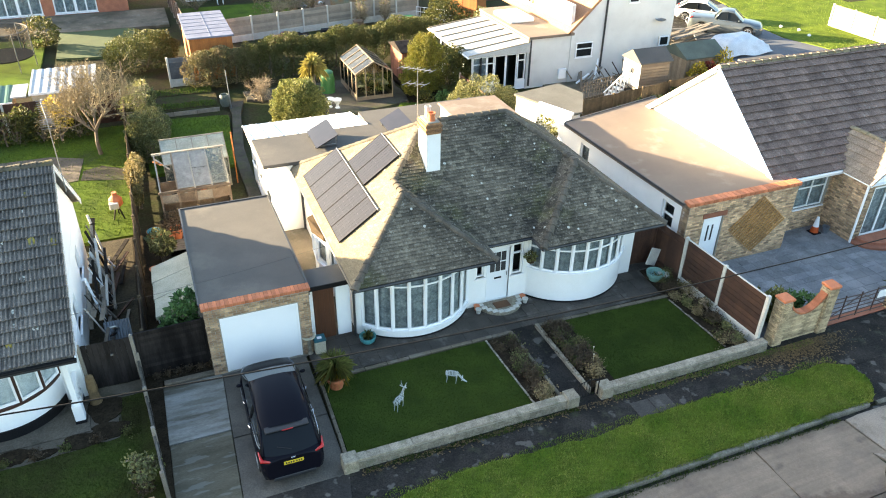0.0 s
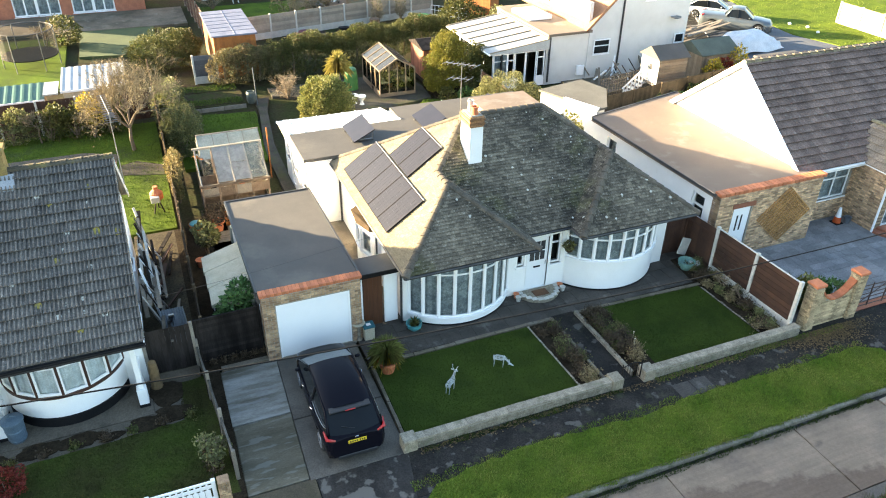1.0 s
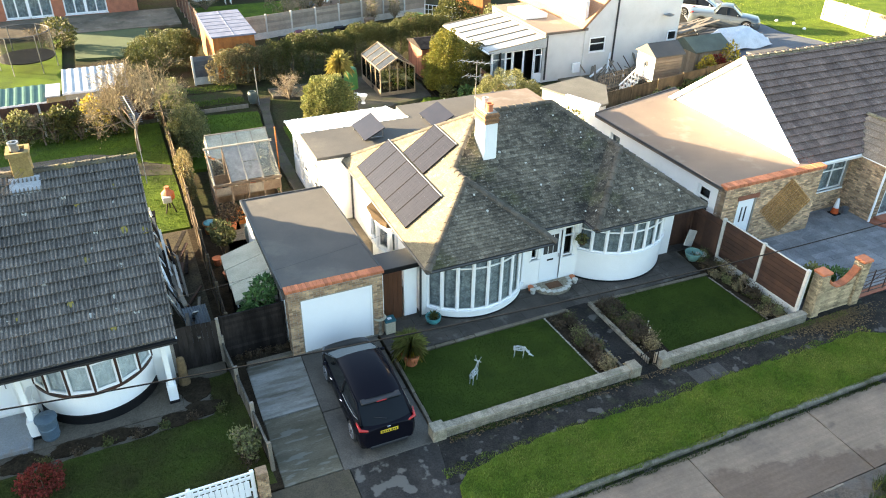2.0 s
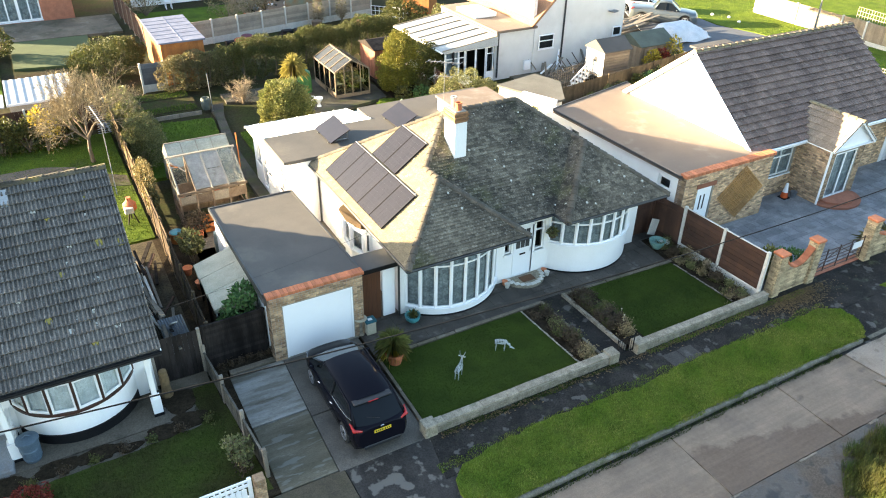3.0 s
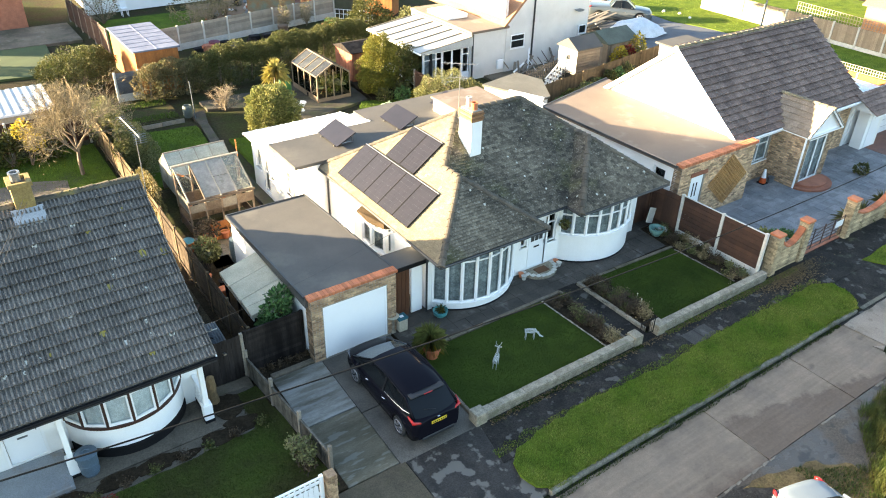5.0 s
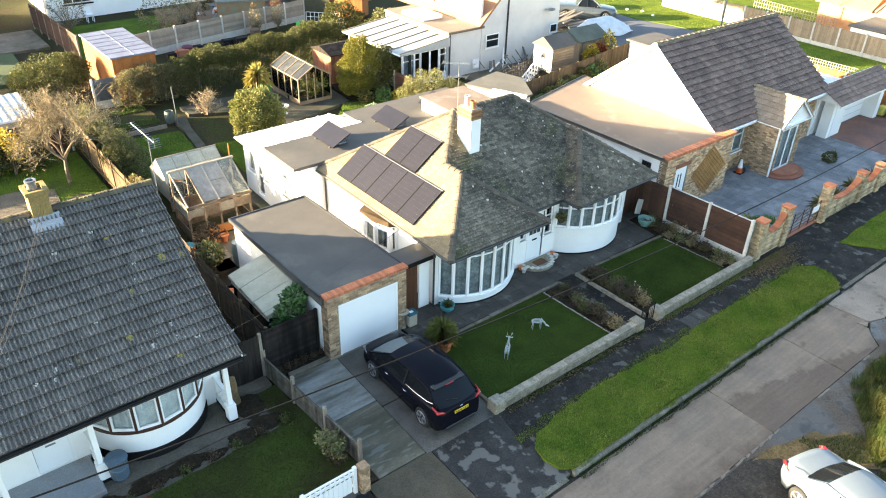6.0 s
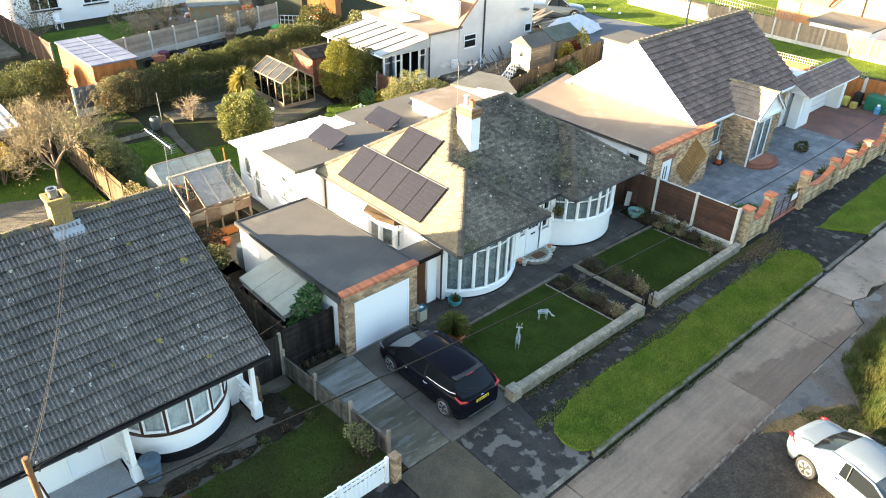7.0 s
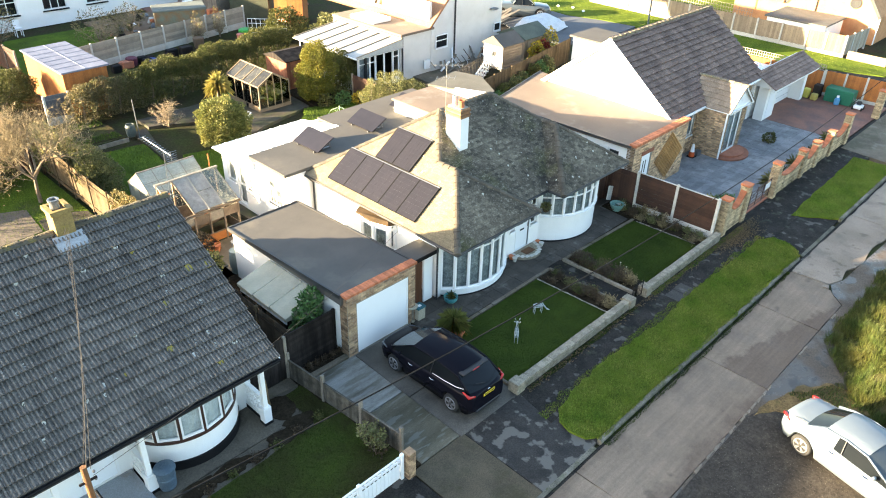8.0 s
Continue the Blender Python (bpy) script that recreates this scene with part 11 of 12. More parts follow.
def deer(at, yaw, grazing):
    bm = bmesh.new()
    r = random.Random(5 if grazing else 6)
    body = [(-0.28, 0, 0.5), (-0.1, 0, 0.52), (0.12, 0, 0.5), (0.26, 0, 0.52)]
    for k in range(9):
        a = 2 * math.pi * k / 9
        tube(bm, [(x, y + 0.11 * math.cos(a) * (1 if 0 < i < 3 else 0.6), z + 0.12 * math.sin(a) * (1 if 0 < i < 3 else 0.6)) for i, (x, y, z) in enumerate(body)], 0.011, 4)
    for x, z in ((-0.25, 0.5), (-0.12, 0.52), (0.02, 0.51), (0.14, 0.5), (0.25, 0.52)):
        tube(bm, [(x, 0.11 * math.cos(a), z + 0.12 * math.sin(a)) for a in [2 * math.pi * q / 12 for q in range(13)]], 0.009, 4)
    for x in (-0.22, 0.2):
        for y in (-0.08, 0.08):
            tube(bm, [(x, y, 0.48), (x + 0.02, y, 0.25), (x - 0.01, y, 0.0)], [0.035, 0.02, 0.014], 5)
    head = (0.52, 0, 0.2) if grazing else (0.42, 0, 0.86)
    neck = (0.26, 0, 0.54)
    for k in range(5):
        a = 2 * math.pi * k / 5
        tube(bm, [(neck[0], 0.07 * math.cos(a), neck[2] + 0.06 * math.sin(a)), (head[0], 0.03 * math.cos(a), head[2] + 0.03 * math.sin(a))], 0.012, 4)
    tube(bm, [head, (head[0] + 0.17, 0, head[2] - (0.1 if grazing else 0.03))], [0.05, 0.022], 6)
    for y in (-1, 1):
        tube(bm, [(head[0] - 0.02, 0.02 * y, head[2] + 0.03), (head[0] - 0.06, 0.16 * y, head[2] + 0.1)], [0.012, 0.03], 5)
        if not grazing:
            tube(bm, [(head[0], 0.03 * y, head[2] + 0.04), (head[0] - 0.05, 0.1 * y, head[2] + 0.22), (head[0] + 0.02, 0.14 * y, head[2] + 0.32)], 0.012, 4)
    bmesh.ops.transform(bm, matrix=pose(*at, 0, 0, yaw) @ Matrix.Scale(0.66, 4), verts=bm.verts)
    return solo("deer_sculpture", bm, WIRE, "silver woven wire deer standing on the lawn" if not grazing else "silver woven wire deer grazing on the lawn", "sculpture")


deer((2.03, 1.42, 0.03), 38, False)
deer((3.85, 1.9, 0.03), -30, True)

# pots, bins and the like by the door
TEAL = mat("turquoise_glaze", (0.08, 0.30, 0.31), (0.06, 0.24, 0.26), 0.3, scale=3, bump=0.05)
bp = thing("plant_bowl", "turquoise glazed bowl with a small plant", "plant pot", at=(2.08, 4.58, 0))
part("bowl", lathe(bmesh.new(), (2.08, 4.58, 0), [(0.13, 0), (0.24, 0.12), (0.26, 0.24), (0.27, 0.27), (0.23, 0.27), (0.21, 0.2)], 20), TEAL, bp)
vs_, fs_ = sword_leaves((2.08, 4.58, 0.26), 60, 0.28, 0.02, 101)
hang(new("plant", raw("plant", vs_, fs_, HEDGE)), bp)
bp2 = thing("plant_bowl", "turquoise oval planter in the corner bed", "plant pot", at=(12.75, 4.3, 0))
part("bowl", lathe(bmesh.new(), (12.75, 4.3, 0), [(0.15, 0), (0.28, 0.2), (0.32, 0.34), (0.33, 0.37), (0.28, 0.37), (0.25, 0.25)], 20), mat("pale_green_glaze", (0.2, 0.36, 0.32), (0.16, 0.3, 0.27), 0.4), bp2)
solo("stone_plaque", rounded(beam(bmesh.new(), (12.95, 4.9, 0.25), (13.2, 5.0, 0.85), 0.5, 0.05, up=(0, 1, 0.3)), 0.01, 1), POST, "pale stone slab leaning on the fence", "slab")
solo("boulder", lathe(bmesh.new(), (13.1, 4.3, 0.0), [(0.1, 0), (0.26, 0.1), (0.22, 0.24), (0.08, 0.3)], 9), POST, "pale boulder in the corner bed", "stone")
fb_ = thing("food_caddy", "beige kerbside bin with a turquoise lid", "bin", at=(0.57, 4.7, 0))
part("body", rounded(B((0.4, 0.74, 4.55, 4.85, 0.0, 0.48)), 0.03, 2), CREAM, fb_)
part("lid", rounded(B((0.38, 0.76, 4.53, 4.87, 0.47, 0.54)), 0.02, 2), mat("dark_teal_lid", (0.02, 0.13, 0.16), (0.02, 0.1, 0.13), 0.4), fb_, "dark turquoise lid")
part("sticker", B((0.5, 0.64, 4.63, 4.75, 0.541, 0.545)), UPVC, fb_)
bb = thing("bird_bath", "small pale stone bird bath by the garage", "bird bath", at=(0.3, 4.5, 0))
part("stem", lathe(bmesh.new(), (0.26, 4.75, 0), [(0.12, 0), (0.07, 0.08), (0.06, 0.5), (0.09, 0.56)], 14), STONE, bb)
part("basin", lathe(bmesh.new(), (0.26, 4.75, 0.55), [(0.06, 0), (0.19, 0.05), (0.22, 0.1), (0.19, 0.11), (0.05, 0.06)], 18), CREAM, bb)
hb = thing("hanging_basket", "small hanging basket with green plants by the door", "hanging basket", at=(7.85, 4.75, 1.75))
part("basket", lathe(bmesh.new(), (7.85, 4.78, 1.55), [(0.03, 0), (0.13, 0.08), (0.17, 0.2), (0.15, 0.2)], 12), DEADPLANT, hb)
hang(new("plant", leaves([((7.85, 4.78, 1.82), (0.22, 0.22, 0.15))], 240, 0.08, OLIVE, 102, "plant")), hb)
part("chain", tube(bmesh.new(), [(7.85, 4.78, 1.75), (7.85, 4.8, 2.55)], 0.006, 4), BLACK, hb)
part("bracket", tube(bmesh.new(), [(7.85, 5.1, 2.5), (7.85, 4.78, 2.56)], 0.012, 5), BLACK, hb)
for i in range(4):
    solo("plant_pot", lathe(bmesh.new(), (6.0 + i * 0.02 if i < 2 else 7.75, 4.75 + 0.2 * (i % 2), 0.0), [(0.07, 0), (0.1, 0.16), (0.11, 0.17), (0.08, 0.17)], 12), (POST, REDTILE)[i % 2], "small pot beside the doorstep", "pot")

# dustbin, rustic stump, garage-passage clutter of the neighbour
BLUESTEEL = mat("blue_grey_steel", (0.11, 0.16, 0.21), (0.08, 0.12, 0.16), 0.5, metal=0.2, bump=0.05)
db = thing("dustbin", "blue-grey metal dustbin by the porch", "dustbin", at=(-9.5, 3.95, 0))
part("body", lathe(bmesh.new(), (-9.5, 3.95, 0.02), [(0.2, 0), (0.235, 0.1), (0.225, 0.12), (0.25, 0.4), (0.24, 0.42), (0.265, 0.68)], 24), BLUESTEEL, db)
part("lid", lathe(bmesh.new(), (-9.5, 3.95, 0.69), [(0.285, 0), (0.28, 0.05), (0.14, 0.1), (0.03, 0.11)], 24), BLUESTEEL, db)
part("handle", tube(bmesh.new(), [(-9.6, 3.95, 0.79), (-9.5, 3.95, 0.86), (-9.4, 3.95, 0.79)], 0.012, 5), BLUESTEEL, db)
solo("tree_stump", lathe(bmesh.new(), (-5.9, 4.75, 0.0), [(0.18, 0), (0.13, 0.3), (0.14, 0.6), (0.11, 0.95), (0.02, 1.0)], 9), mat("golden_cut_wood", (0.2, 0.13, 0.06), (0.12, 0.08, 0.04), 0.9, scale=6, bump=0.5), "upright cut log by the porch", "log")
rk = random.Random(31)
stack = thing("timber_stack", "pile of old planks and poles leaning on the side wall", "timber", at=(-5.7, 9.5, 0))
for i in range(16):
    y = rk.uniform(7.2, 11.2)
    x = rk.uniform(-5.95, -5.2)
    L = rk.uniform(1.6, 3.2)
    part("plank", beam(bmesh.new(), (x, y, rk.uniform(0.1, 1.1)), (x + rk.uniform(-0.1, 0.15), y + L * rk.choice((1, -1)) * 0.9, rk.uniform(0.5, 1.6)), rk.uniform(0.06, 0.16), 0.04), (GREYWOOD, DARKFENCE, POST, GREYWOOD)[i % 4], stack)
cs = bmesh.new()
lo = [cs.verts.new((-5.45 + i * 0.04, 6.2, 0.25 + 0.02 * (i % 2) + i * 0.004)) for i in range(20)]
hi = [cs.verts.new((-5.55 + i * 0.04, 7.5, 0.75 + 0.02 * (i % 2))) for i in range(20)]
for i in range(19):
    cs.faces.new((lo[i], lo[i + 1], hi[i + 1], hi[i]))
for i in range(16):
    y = 7.2 + 0.36 * i + rk.uniform(-0.1, 0.1)
    part("plank", beam(bmesh.new(), (-5.35 + rk.uniform(-0.2, 0.2), y, 0.03), (-5.85, y + rk.uniform(-0.5, 0.7), rk.uniform(1.0, 1.9)), rk.uniform(0.05, 0.14), 0.035), (POST, GREYWOOD, DARKFENCE, UPVC, GREYWOOD)[i % 5], stack)
for i in range(9):
    y = 8.0 + 0.5 * i
    part("plank", beam(bmesh.new(), (-5.5 + rk.uniform(-0.1, 0.5), y, 0.06 + 0.05 * (i % 3)), (-5.2 + rk.uniform(-0.3, 0.5), y + rk.uniform(0.9, 1.8), 0.08 + 0.06 * (i % 3)), rk.uniform(0.07, 0.16), 0.04), (GREYWOOD, BROWNFENCE, DARKFENCE)[i % 3], stack)
solo("corrugated_sheet", cs, GALV, "loose corrugated metal sheet in the passage", "sheet")
bq = thing("garden_incinerator", "orange clay chiminea on a stand", "chiminea", at=(-5.0, 15.85, 0))
part("stand", tube(tube(tube(bmesh.new(), [(-5.2, 15.65, 0), (-5.05, 15.8, 0.5)], 0.03, 5), [(-4.8, 15.65, 0), (-4.95, 15.8, 0.5)], 0.03, 5), [(-5.0, 16.15, 0), (-5.0, 15.95, 0.5)], 0.03, 5), DARKFENCE, bq)
part("drum", lathe(bmesh.new(), (-5.0, 15.85, 0.5), [(0.16, 0), (0.26, 0.1), (0.26, 0.34), (0.14, 0.46), (0.1, 0.5), (0.1, 0.62)], 16), REDTILE, bq)
part("ash_box", rounded(B((-5.25, -4.9, 15.45, 15.7, 0.55, 0.8)), 0.02, 1), POST, bq)
tb = thing("tub_planter", "orange plastic tub planter behind the garage", "plant pot", at=(-3.75, 13.4, 0))
part("tub", lathe(bmesh.new(), (-3.75, 13.4, 0), [(0.22, 0), (0.27, 0.42), (0.29, 0.44), (0.25, 0.44), (0.23, 0.3)], 18), ORANGEWOOD, tb)
part("lid", lathe(bmesh.new(), (-3.75, 13.4, 0.44), [(0.26, 0), (0.24, 0.03), (0.1, 0.05)], 18), TEAL, tb)
wb = thing("water_butt", "grey-green plastic water butt", "water butt", at=(-2.4, 11.75, 0))
part("body", lathe(bmesh.new(), (-2.4, 11.75, 0), [(0.22, 0), (0.26, 0.3), (0.27, 0.6), (0.24, 0.95), (0.22, 0.96)], 18), mat("grey_green_plastic", (0.2, 0.25, 0.24), (0.16, 0.2, 0.19), 0.6), wb)
wb2 = thing("water_butt", "pale green barrel in the vegetable garden", "water butt", at=(0.75, 27.0, 0))
part("body", lathe(bmesh.new(), (0.75, 27.0, 0), [(0.2, 0), (0.23, 0.12), (0.25, 0.14), (0.26, 0.33), (0.27, 0.35), (0.25, 0.52), (0.26, 0.54), (0.22, 0.66), (0.19, 0.66), (0.18, 0.5)], 18), mat("pale_green_plastic", (0.11, 0.13, 0.12), (0.08, 0.1, 0.09), 0.6), wb2)
solo("washing_post", tube(bmesh.new(), [(1.0, 26.6, 0), (0.96, 26.6, 2.1)], 0.026, 6), GALV, "thin grey washing line post", "post")
for i, (x, y) in enumerate(((-3.7, 9.8), (-3.5, 10.3), (-3.2, 13.0), (-1.5, 13.3), (-2.2, 13.6), (-0.9, 13.0), (-3.9, 10.9))):
    solo("plant_pot", lathe(bmesh.new(), (x, y, 0.0), [(0.12, 0), (0.17, 0.28), (0.19, 0.3), (0.15, 0.3)], 14), (REDTILE, BLACK, REDTILE, POST)[i % 4], "plant pot in the yard behind the garage", "pot")
for i, (x, y) in enumerate(((6.1, 24.9), (6.45, 24.65))):
    solo("stone_urn", lathe(bmesh.new(), (x, y, 0.0), [(0.14, 0), (0.08, 0.1), (0.08, 0.2), (0.22, 0.4), (0.25, 0.5), (0.2, 0.5)], 14), UPVC, "pale stone garden urn", "urn")
bn = thing("compost_bin", "dark green plastic compost bin", "compost bin", at=(6.6, 27.3, 0))
part("body", lathe(bmesh.new(), (6.6, 27.3, 0), [(0.42, 0), (0.4, 0.8), (0.34, 1.15)], 20), mat("dark_green_plastic", (0.05, 0.17, 0.05), (0.04, 0.14, 0.04), 0.5), bn)
part("lid", lathe(bmesh.new(), (6.6, 27.3, 1.15), [(0.36, 0), (0.28, 0.08), (0.05, 0.12)], 20), mat("green_plastic_lid", (0.03, 0.12, 0.05), None, 0.5), bn)
# rotary washing line
rw_ = thing("rotary_line", "green rotary washing line behind the extension", "washing line", at=(9.3, 19.9, 0))
LINEGREEN = mat("pale_green_line", (0.3, 0.42, 0.3), None, 0.6)
part("pole", tube(bmesh.new(), [(9.3, 19.9, 0), (9.3, 19.9, 1.55)], 0.02, 6), LINEGREEN, rw_)
for k in range(4):
    a = k * math.pi / 2 + 0.5
    part("arm", tube(bmesh.new(), [(9.3, 19.9, 1.5), (9.3 + 0.5 * math.cos(a), 19.9 + 0.5 * math.sin(a), 1.25), (9.3 + 0.8 * math.cos(a), 19.9 + 0.8 * math.sin(a), 0.75)], 0.009, 5), LINEGREEN, rw_)
for rr3, zz in ((0.35, 1.33), (0.5, 1.25), (0.65, 1.0), (0.8, 0.75)):
    part("line", tube(bmesh.new(), [(9.3 + rr3 * math.cos(k * math.pi / 2 + 0.5), 19.9 + rr3 * math.sin(k * math.pi / 2 + 0.5), zz) for k in range(5)], 0.006, 4), LINEGREEN, rw_)

# aerial on the neighbour's gable
na = thing("television_aerial", "flat white aerial on a grey mast at the gable", "aerial", at=(-5.75, 9.0, 5.5))
part("mast", tube(bmesh.new(), [(-5.72, 9.05, 4.6), (-5.7, 9.0, 6.95)], 0.013, 6), METAL, na)
part("boom", tube(bmesh.new(), [(-5.65, 8.7, 6.9), (-5.85, 9.9, 7.15)], 0.014, 5), METAL, na)
for i in range(12):
    t_ = i / 11
    c_ = Vector((-5.65 - 0.2 * t_, 8.7 + 1.2 * t_, 6.9 + 0.25 * t_))
    part("element", tube(bmesh.new(), [c_ + Vector((-0.12, -0.02, 0)), c_ + Vector((0.12, 0.02, 0))], 0.008, 4), METAL, na)
for k in range(5):
    part("reflector_bar", tube(bmesh.new(), [(-5.84, 8.64, 6.76 + k * 0.065), (-5.48, 8.64, 6.76 + k * 0.065)], 0.007, 4), METAL, na)
part("reflector_frame", tube(bmesh.new(), [(-5.66, 8.64, 6.74), (-5.66, 8.64, 7.04)], 0.012, 5), METAL, na)

# traffic cone and pot by the neighbour's window
tc = thing("traffic_cone", "orange and white traffic cone on the paving", "traffic cone", at=(20.9, 4.9, 0))
part("base", rounded(B((20.7, 21.1, 4.7, 5.1, 0.0, 0.04)), 0.01, 1), BLACK, tc)
part("cone", lathe(bmesh.new(), (20.9, 4.9, 0.04), [(0.16, 0), (0.12, 0.25)], 16), mat("cone_orange", (0.6, 0.1, 0.02), None, 0.5), tc)
part("white_band", lathe(bmesh.new(), (20.9, 4.9, 0.29), [(0.12, 0), (0.05, 0.42), (0.03, 0.43)], 16), UPVC, tc)
solo("galvanised_bucket", lathe(bmesh.new(), (21.3, 4.75, 0), [(0.11, 0), (0.16, 0.28), (0.14, 0.28), (0.12, 0.1)], 14), GALV, "small galvanised bucket by the porch", "bucket")
ws = thing("garden_sacks", "coloured sacks and boxes by the orange fence", "sacks", at=(35.2, 4.2, 0))
for i, (c_, x, y) in enumerate((((0.06, 0.3, 0.6), 34.95, 4.75), ((0.6, 0.52, 0.1), 35.05, 4.4), ((0.5, 0.38, 0.1), 34.95, 3.85))):
    part("sack", rounded(B((x - 0.2, x + 0.2, y - 0.2, y + 0.2, 0.012, (0.5, 0.62, 0.42)[i])), 0.09, 3), mat("sack_colour", c_, None, 0.6), ws)
solo("green_store", rounded(B((35.3, 36.1, 1.7, 3.4, 0.012, 0.92)), 0.05, 2), mat("green_store_plastic", (0.02, 0.16, 0.09), None, 0.5), "green plastic garden store by the fence", "storage box")
gb = thing("gas_bottle", "small blue bottle with a pale collar by the green store", "gas bottle", at=(35.1, 2.5, 0.012))
part("body", lathe(bmesh.new(), (35.1, 2.5, 0.012), [(0.02, 0.0), (0.16, 0.02), (0.17, 0.35), (0.1, 0.48), (0.03, 0.5)], 16), mat("blue_enamel", (0.12, 0.35, 0.6), None, 0.4), gb)
part("collar", lathe(bmesh.new(), (35.1, 2.5, 0.48), [(0.05, 0), (0.09, 0.02), (0.09, 0.12), (0.05, 0.13)], 14), UPVC, gb)
solo("brown_box", rounded(B((35.5, 36.0, 3.75, 4.2, 0.012, 0.8)), 0.02, 1), DARKFENCE, "dark brown wooden box by the fence", "box")
mw = thing("white_mower", "white and grey garden machine beside the green store", "mower", at=(35.3, 1.25, 0.012))
part("deck", rounded(B((35.05, 35.6, 1.0, 1.5, 0.06, 0.3)), 0.06, 2), UPVC, mw)
part("engine", rounded(B((35.2, 35.48, 1.12, 1.4, 0.3, 0.5)), 0.05, 2), DARKROOM, mw)
for wx, wy in ((35.1, 0.99), (35.55, 0.99), (35.1, 1.51), (35.55, 1.51)):
    part("wheel", beam(bmesh.new(), (wx, wy - 0.03, 0.1), (wx, wy + 0.03, 0.1), 0.17, 0.17), BLACK, mw)
part("handle", tube(bmesh.new(), [(35.35, 1.45, 0.35), (35.35, 1.95, 0.85)], 0.02, 6), METAL, mw)

# garden clutter of the far yards
rc = random.Random(91)
for i in range(26):
    x, y = rc.uniform(13, 24), rc.uniform(45.5, 51)
    s = rc.uniform(0.2, 0.45)
    solo("yard_item", rounded(B((x - s, x + s, y - s * 0.7, y + s * 0.7, -0.02, s * rc.uniform(0.8, 2))), 0.05, 1), (UPVC, GREYWOOD, REDTILE, TEAL, POST, BLACK)[i % 6], "small item of clutter in the far yard", "clutter")
for i in range(9):
    x, y = rc.uniform(4.5, 10.5), rc.uniform(37.6, 38.9)
    s = rc.uniform(0.25, 0.45)
    solo("plant_tub", rounded(B((x - s, x + s, y - s * 0.7, y + s * 0.7, -0.17, s * rc.uniform(0.8, 1.4))), 0.05, 1), (BLACK, REDBRICK, DARKFENCE, BLACK)[i % 4], "dark planter tub along the fence", "planter")
ch = thing("garden_chair", "white plastic garden chair on the far terrace", "chair", at=(3.6, 50.8, 0))
part("seat", rounded(B((3.35, 3.85, 50.55, 51.05, 0.4, 0.46)), 0.02, 1), UPVC, ch)
part("backrest", rounded(B((3.35, 3.85, 51.02, 51.08, 0.46, 0.95)), 0.02, 1), UPVC, ch)
for x in (3.38, 3.82):
    for y in (50.58, 51.02):
        part("leg", B((x - 0.025, x + 0.025, y - 0.025, y + 0.025, -0.17, 0.42)), UPVC, ch)
cl = thing("timber_pile", "stacked old timber and pallets near the pickup", "timber", at=(33.5, 29.2, 0))
for i in range(10):
    part("plank", beam(bmesh.new(), (31 + rc.uniform(0, 1), 28.0 + i * 0.22, 0.1 + rc.uniform(0, 0.7)), (36 + rc.uniform(-1, 0), 28.6 + i * 0.22, 0.3 + rc.uniform(0, 0.7)), 0.2, 0.06), GREYWOOD, cl)
solo("wooden_post", tube(bmesh.new(), [(28.9, 26.0, -0.1), (29.2, 26.1, 2.6)], 0.12, 7), GREYWOOD, "leaning timber post by the yard", "post")
solo("telegraph_pole", tube(bmesh.new(), [(29.5, 26.6, -0.1), (29.5, 26.6, 4.6)], 0.09, 8), GREYWOOD, "thin wooden pole by the yard", "pole")
solo("lamp_post", tube(bmesh.new(), [(43.5, 21.0, -0.1), (43.5, 21.0, 5.0)], [0.08, 0.05], 8), GALV, "grey street lamp post on the broad verge", "lamp post")
for x, y in ((42.6, 27.0), (43.0, 28.4), (42.4, 29.6)):
    solo("white_stone", lathe(bmesh.new(), (x, y, -0.02), [(0.08, 0), (0.14, 0.06), (0.11, 0.14), (0.04, 0.18)], 9), UPVC, "white-painted stone on the grass verge", "stone")

# toys, tubs and bins by the far fence
for nm, x, y, w_, h_, m_, lab, cat in (("bin_lid_box", 15.8, 39.3, 0.5, 0.7, mat("bright_green_plastic", (0.05, 0.35, 0.06), None, 0.5), "green plastic tub by the fence", "tub"),
                                       ("toy_crate", 15.2, 39.0, 0.3, 0.5, mat("pink_plastic", (0.5, 0.16, 0.12), None, 0.5), "pinkish toy crate by the fence", "crate"),
                                       ("toy_crate", 15.6, 38.7, 0.25, 0.5, mat("yellow_plastic", (0.6, 0.42, 0.03), None, 0.5), "yellow toy crate by the fence", "crate"),
                                       ("planter_tub", 12.0, 39.5, 0.4, 0.7, mat("brown_clay", (0.13, 0.09, 0.06), None, 0.9), "brown clay tub with bare soil", "planter"),
                                       ("crate", 6.5, 38.7, 0.4, 0.5, mat("maroon_plastic", (0.12, 0.03, 0.05), None, 0.6), "dark maroon crate by the fence", "crate"),
                                       ("folded_sheet", 7.7, 38.3, 0.4, 0.25, mat("blue_sheet", (0.04, 0.07, 0.22), None, 0.6), "crumpled blue sheet by the fence", "sheet")):
    solo(nm, lathe(bmesh.new(), (x, y, -0.12), [(w_ * 0.8, 0), (w_ * 0.95, h_ * 0.5), (w_, h_), (w_ * 0.85, h_ + 0.05), (w_ * 0.3, h_ + 0.08)], 10), m_, lab, cat)

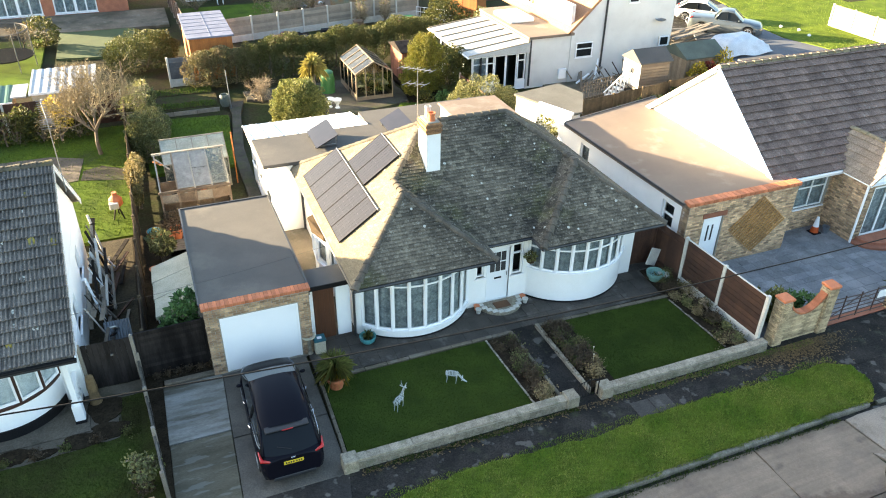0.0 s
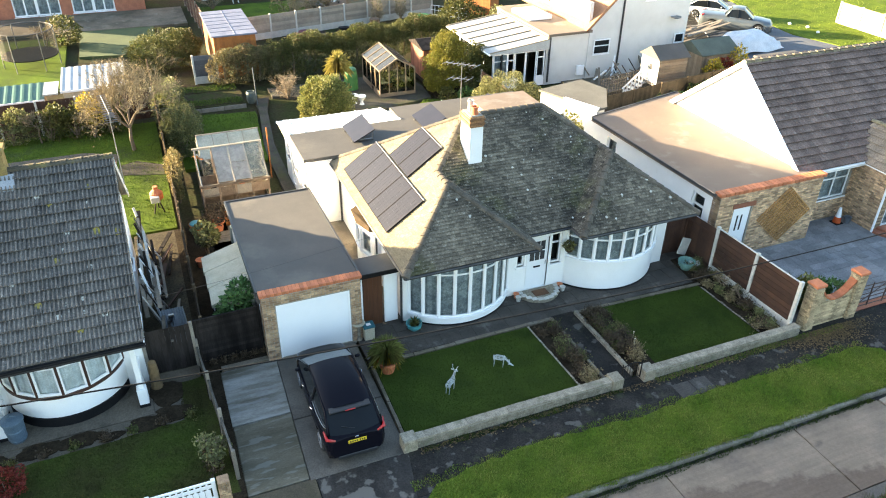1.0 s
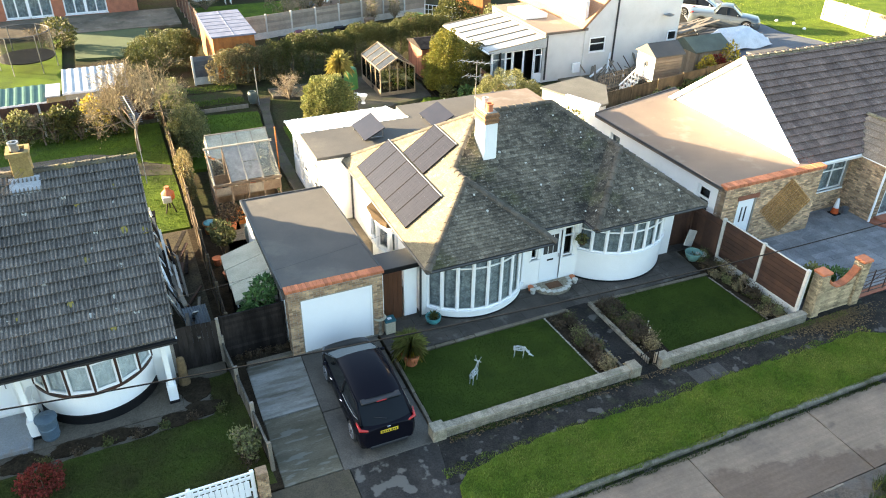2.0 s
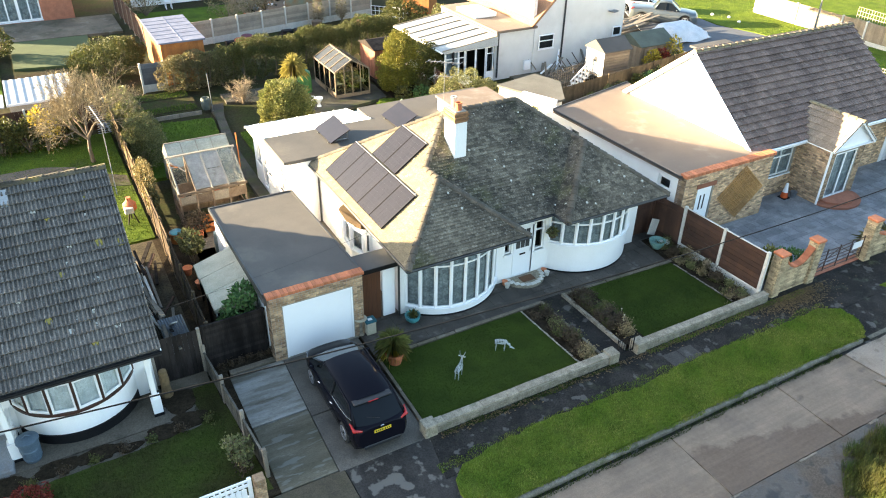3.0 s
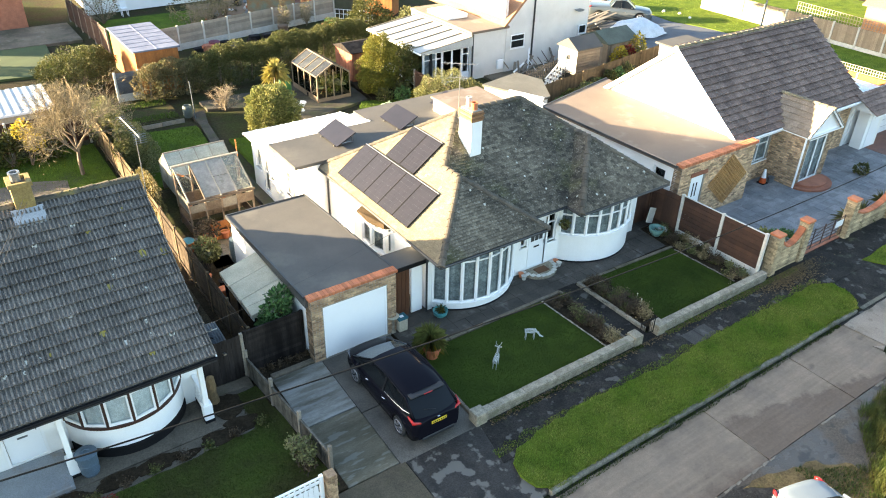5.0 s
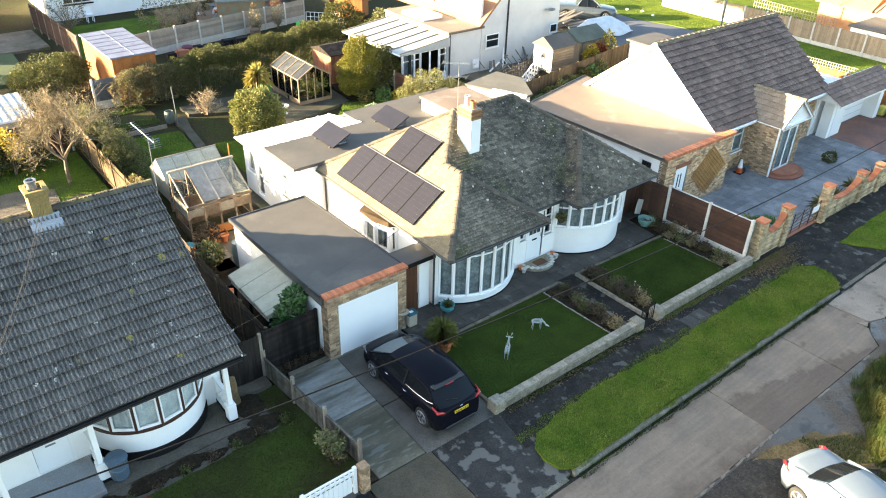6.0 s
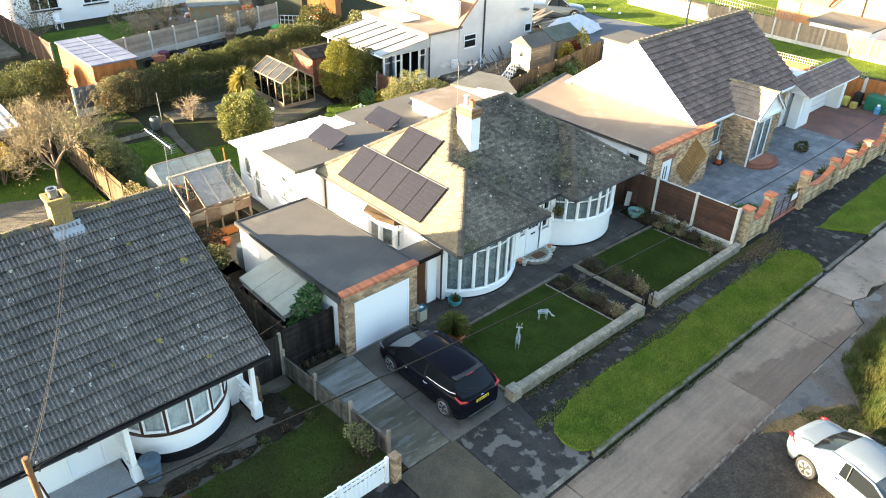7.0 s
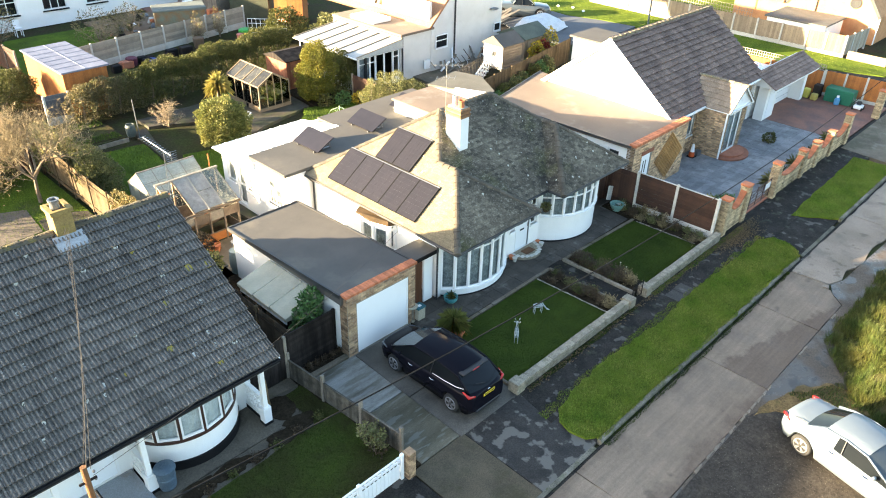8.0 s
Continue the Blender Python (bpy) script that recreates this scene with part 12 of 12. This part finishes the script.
for i in range(34):
    x, y = rc.uniform(8.2, 13.6), rc.uniform(42.6, 50)
    s = rc.uniform(0.1, 0.3)
    h_ = s * rc.uniform(0.6, 2.4)
    solo("garden_item", lathe(bmesh.new(), (x, y, -0.02), [(s * 0.7, 0), (s, h_ * 0.4), (s * rc.uniform(0.4, 1.0), h_ * 0.8), (s * 0.3, h_)], rc.choice((5, 6, 8))), (POST, GREYWOOD, UPVC, STONE, BLACK, REDTILE, GALV)[i % 7], "small ornament or pot in the cluttered garden", "garden ornament")
jk = thing("yard_timber", "jumble of old planks, pallets and white rails beside the white house", "timber", at=(23.5, 23.0, 0))
for i in range(22):
    x, y = rc.uniform(20.6, 25.2), rc.uniform(22.4, 23.9)
    a = rc.uniform(0, 3.14)
    L = rc.uniform(0.6, 1.8)
    part("plank", beam(bmesh.new(), (x, y, rc.uniform(-0.1, 0.3)), (x + L * math.cos(a), y + 0.4 * L * math.sin(a), rc.uniform(0.1, 1.3)), rc.uniform(0.06, 0.2), 0.04), (UPVC, GREYWOOD, TANFENCE, GREYWOOD, BROWNFENCE)[i % 5], jk)

# ---- pole and overhead wires ----
pole = thing("utility_pole", "weathered orange-brown wooden utility pole with wires", "utility pole", at=(-12.5, -1.7, 0))
part("pole_shaft", tube(bmesh.new(), [(-12.5, -1.72, -0.2), (-12.5, -1.7, 7.55)], [0.08, 0.045], 12), mat("orange_pole_wood", (0.21, 0.1, 0.042), (0.15, 0.075, 0.035), 0.85, scale=4, bump=0.4, stretch=(3, 3, 0.3)), pole)
part("bracket", tube(bmesh.new(), [(-12.62, -1.7, 7.25), (-12.36, -1.7, 7.25)], 0.022, 6), BLACK, pole)
for z in (7.35, 7.2):
    part("insulator", lathe(bmesh.new(), (-12.38, -1.7, z), [(0.016, 0), (0.022, 0.02), (0.014, 0.05)], 8), METAL, pole)
main_wire = [(x, -2.33 + 0.0086 * x, 5.52 - 0.0453 * x + 0.00261 * (x - 5) ** 2) for x in [-12.4 + i * 2.4 for i in range(19)]]
solo("overhead_cable", tube(bmesh.new(), main_wire, 0.015, 6), CABLE, "thick dark overhead cable along the street", "cable")
p0 = main_wire[0]
solo("cable_tail", tube(bmesh.new(), [p0, (-12.45, -1.8, 7.1)], 0.02, 5), CABLE, "cable end at the pole", "cable")


SERVICEWIRE = mat("dull_grey_wire", (0.045, 0.042, 0.04), (0.035, 0.033, 0.032), 0.8)


def drop_wire(p, q, sag, r=0.005):
    p, q = Vector(p), Vector(q)
    pts = []
    for i in range(15):
        t = i / 14
        c = p.lerp(q, t)
        c.z -= sag * 4 * t * (1 - t)
        pts.append(c)
    return solo("service_wire", tube(bmesh.new(), pts, r, 5), SERVICEWIRE, "thin pale overhead service wire", "wire")


drop_wire((-12.4, -1.65, 7.4), (-8.95, 8.68, 5.8), 0.5)
drop_wire((-12.55, -1.65, 7.25), (-8.85, 8.68, 5.75), 0.62)
drop_wire((-12.48, -1.65, 7.35), (-8.9, 8.68, 5.9), 0.56, 0.004)
drop_wire((-12.45, -1.65, 7.45), (-8.88, 8.68, 5.7), 0.44, 0.004)
drop_wire((-12.4, -1.7, 7.3), (1.55, 6.6, 2.6), 0.35, 0.004)

# lichen spots and moss on the neighbour's roof
rl = random.Random(44)
for i in range(46):
    x, s = rl.uniform(-14, -6.2), rl.uniform(0.1, 0.95)
    y = LYF + (LYR - LYF) * s
    z = LZE + (LZR - LZE) * s + 0.055
    rr4 = rl.uniform(0.04, 0.085)
    bm = bmesh.new()
    if i % 6 == 0:
        x = -6.0 - 8 * rl.random() ** 3
        rr4 *= 1.5
    turn = rl.uniform(0, 6.28)
    sweep = [turn + rl.uniform(4.2, 5.8) * k / 14 for k in range(15)]
    pts = [(x + rr4 * rl.uniform(0.85, 1.15) * math.cos(a), y + 0.85 * rr4 * rl.uniform(0.85, 1.15) * math.sin(a)) for a in sweep]
    if i % 6 and i % 3:
        q = rl.uniform(0.45, 0.75)
        pts += [(x + rr4 * q * math.cos(a), y + 0.85 * rr4 * q * math.sin(a)) for a in sweep[::-1]]
    prism(bm, pts, z - 0.05, lambda px, py: LZE + (py - LYF) * LP + 0.09)
    solo("lichen_patch", bm, YLICHEN if i % 6 == 0 else LICHEN, "pale lichen patch on the roof tiles", "lichen", kind="stuff")
for i in range(48):
    x, y = rl.uniform(2.2, 12), rl.uniform(4.1, 8.5)
    z = on_roof(x, y)
    if z < EZ + 0.05:
        continue
    rr4 = rl.uniform(0.02, 0.055)
    pts = [(x + rr4 * rl.uniform(0.7, 1.2) * math.cos(a), y + rr4 * rl.uniform(0.6, 1.0) * math.sin(a)) for a in [2 * math.pi * k / 8 for k in range(8)]]
    solo("lichen_patch", P(pts, z - 0.03, lambda px, py: on_roof(px, py) + 0.045), LICHEN, "pale lichen patch on the roof tiles", "lichen", kind="stuff")
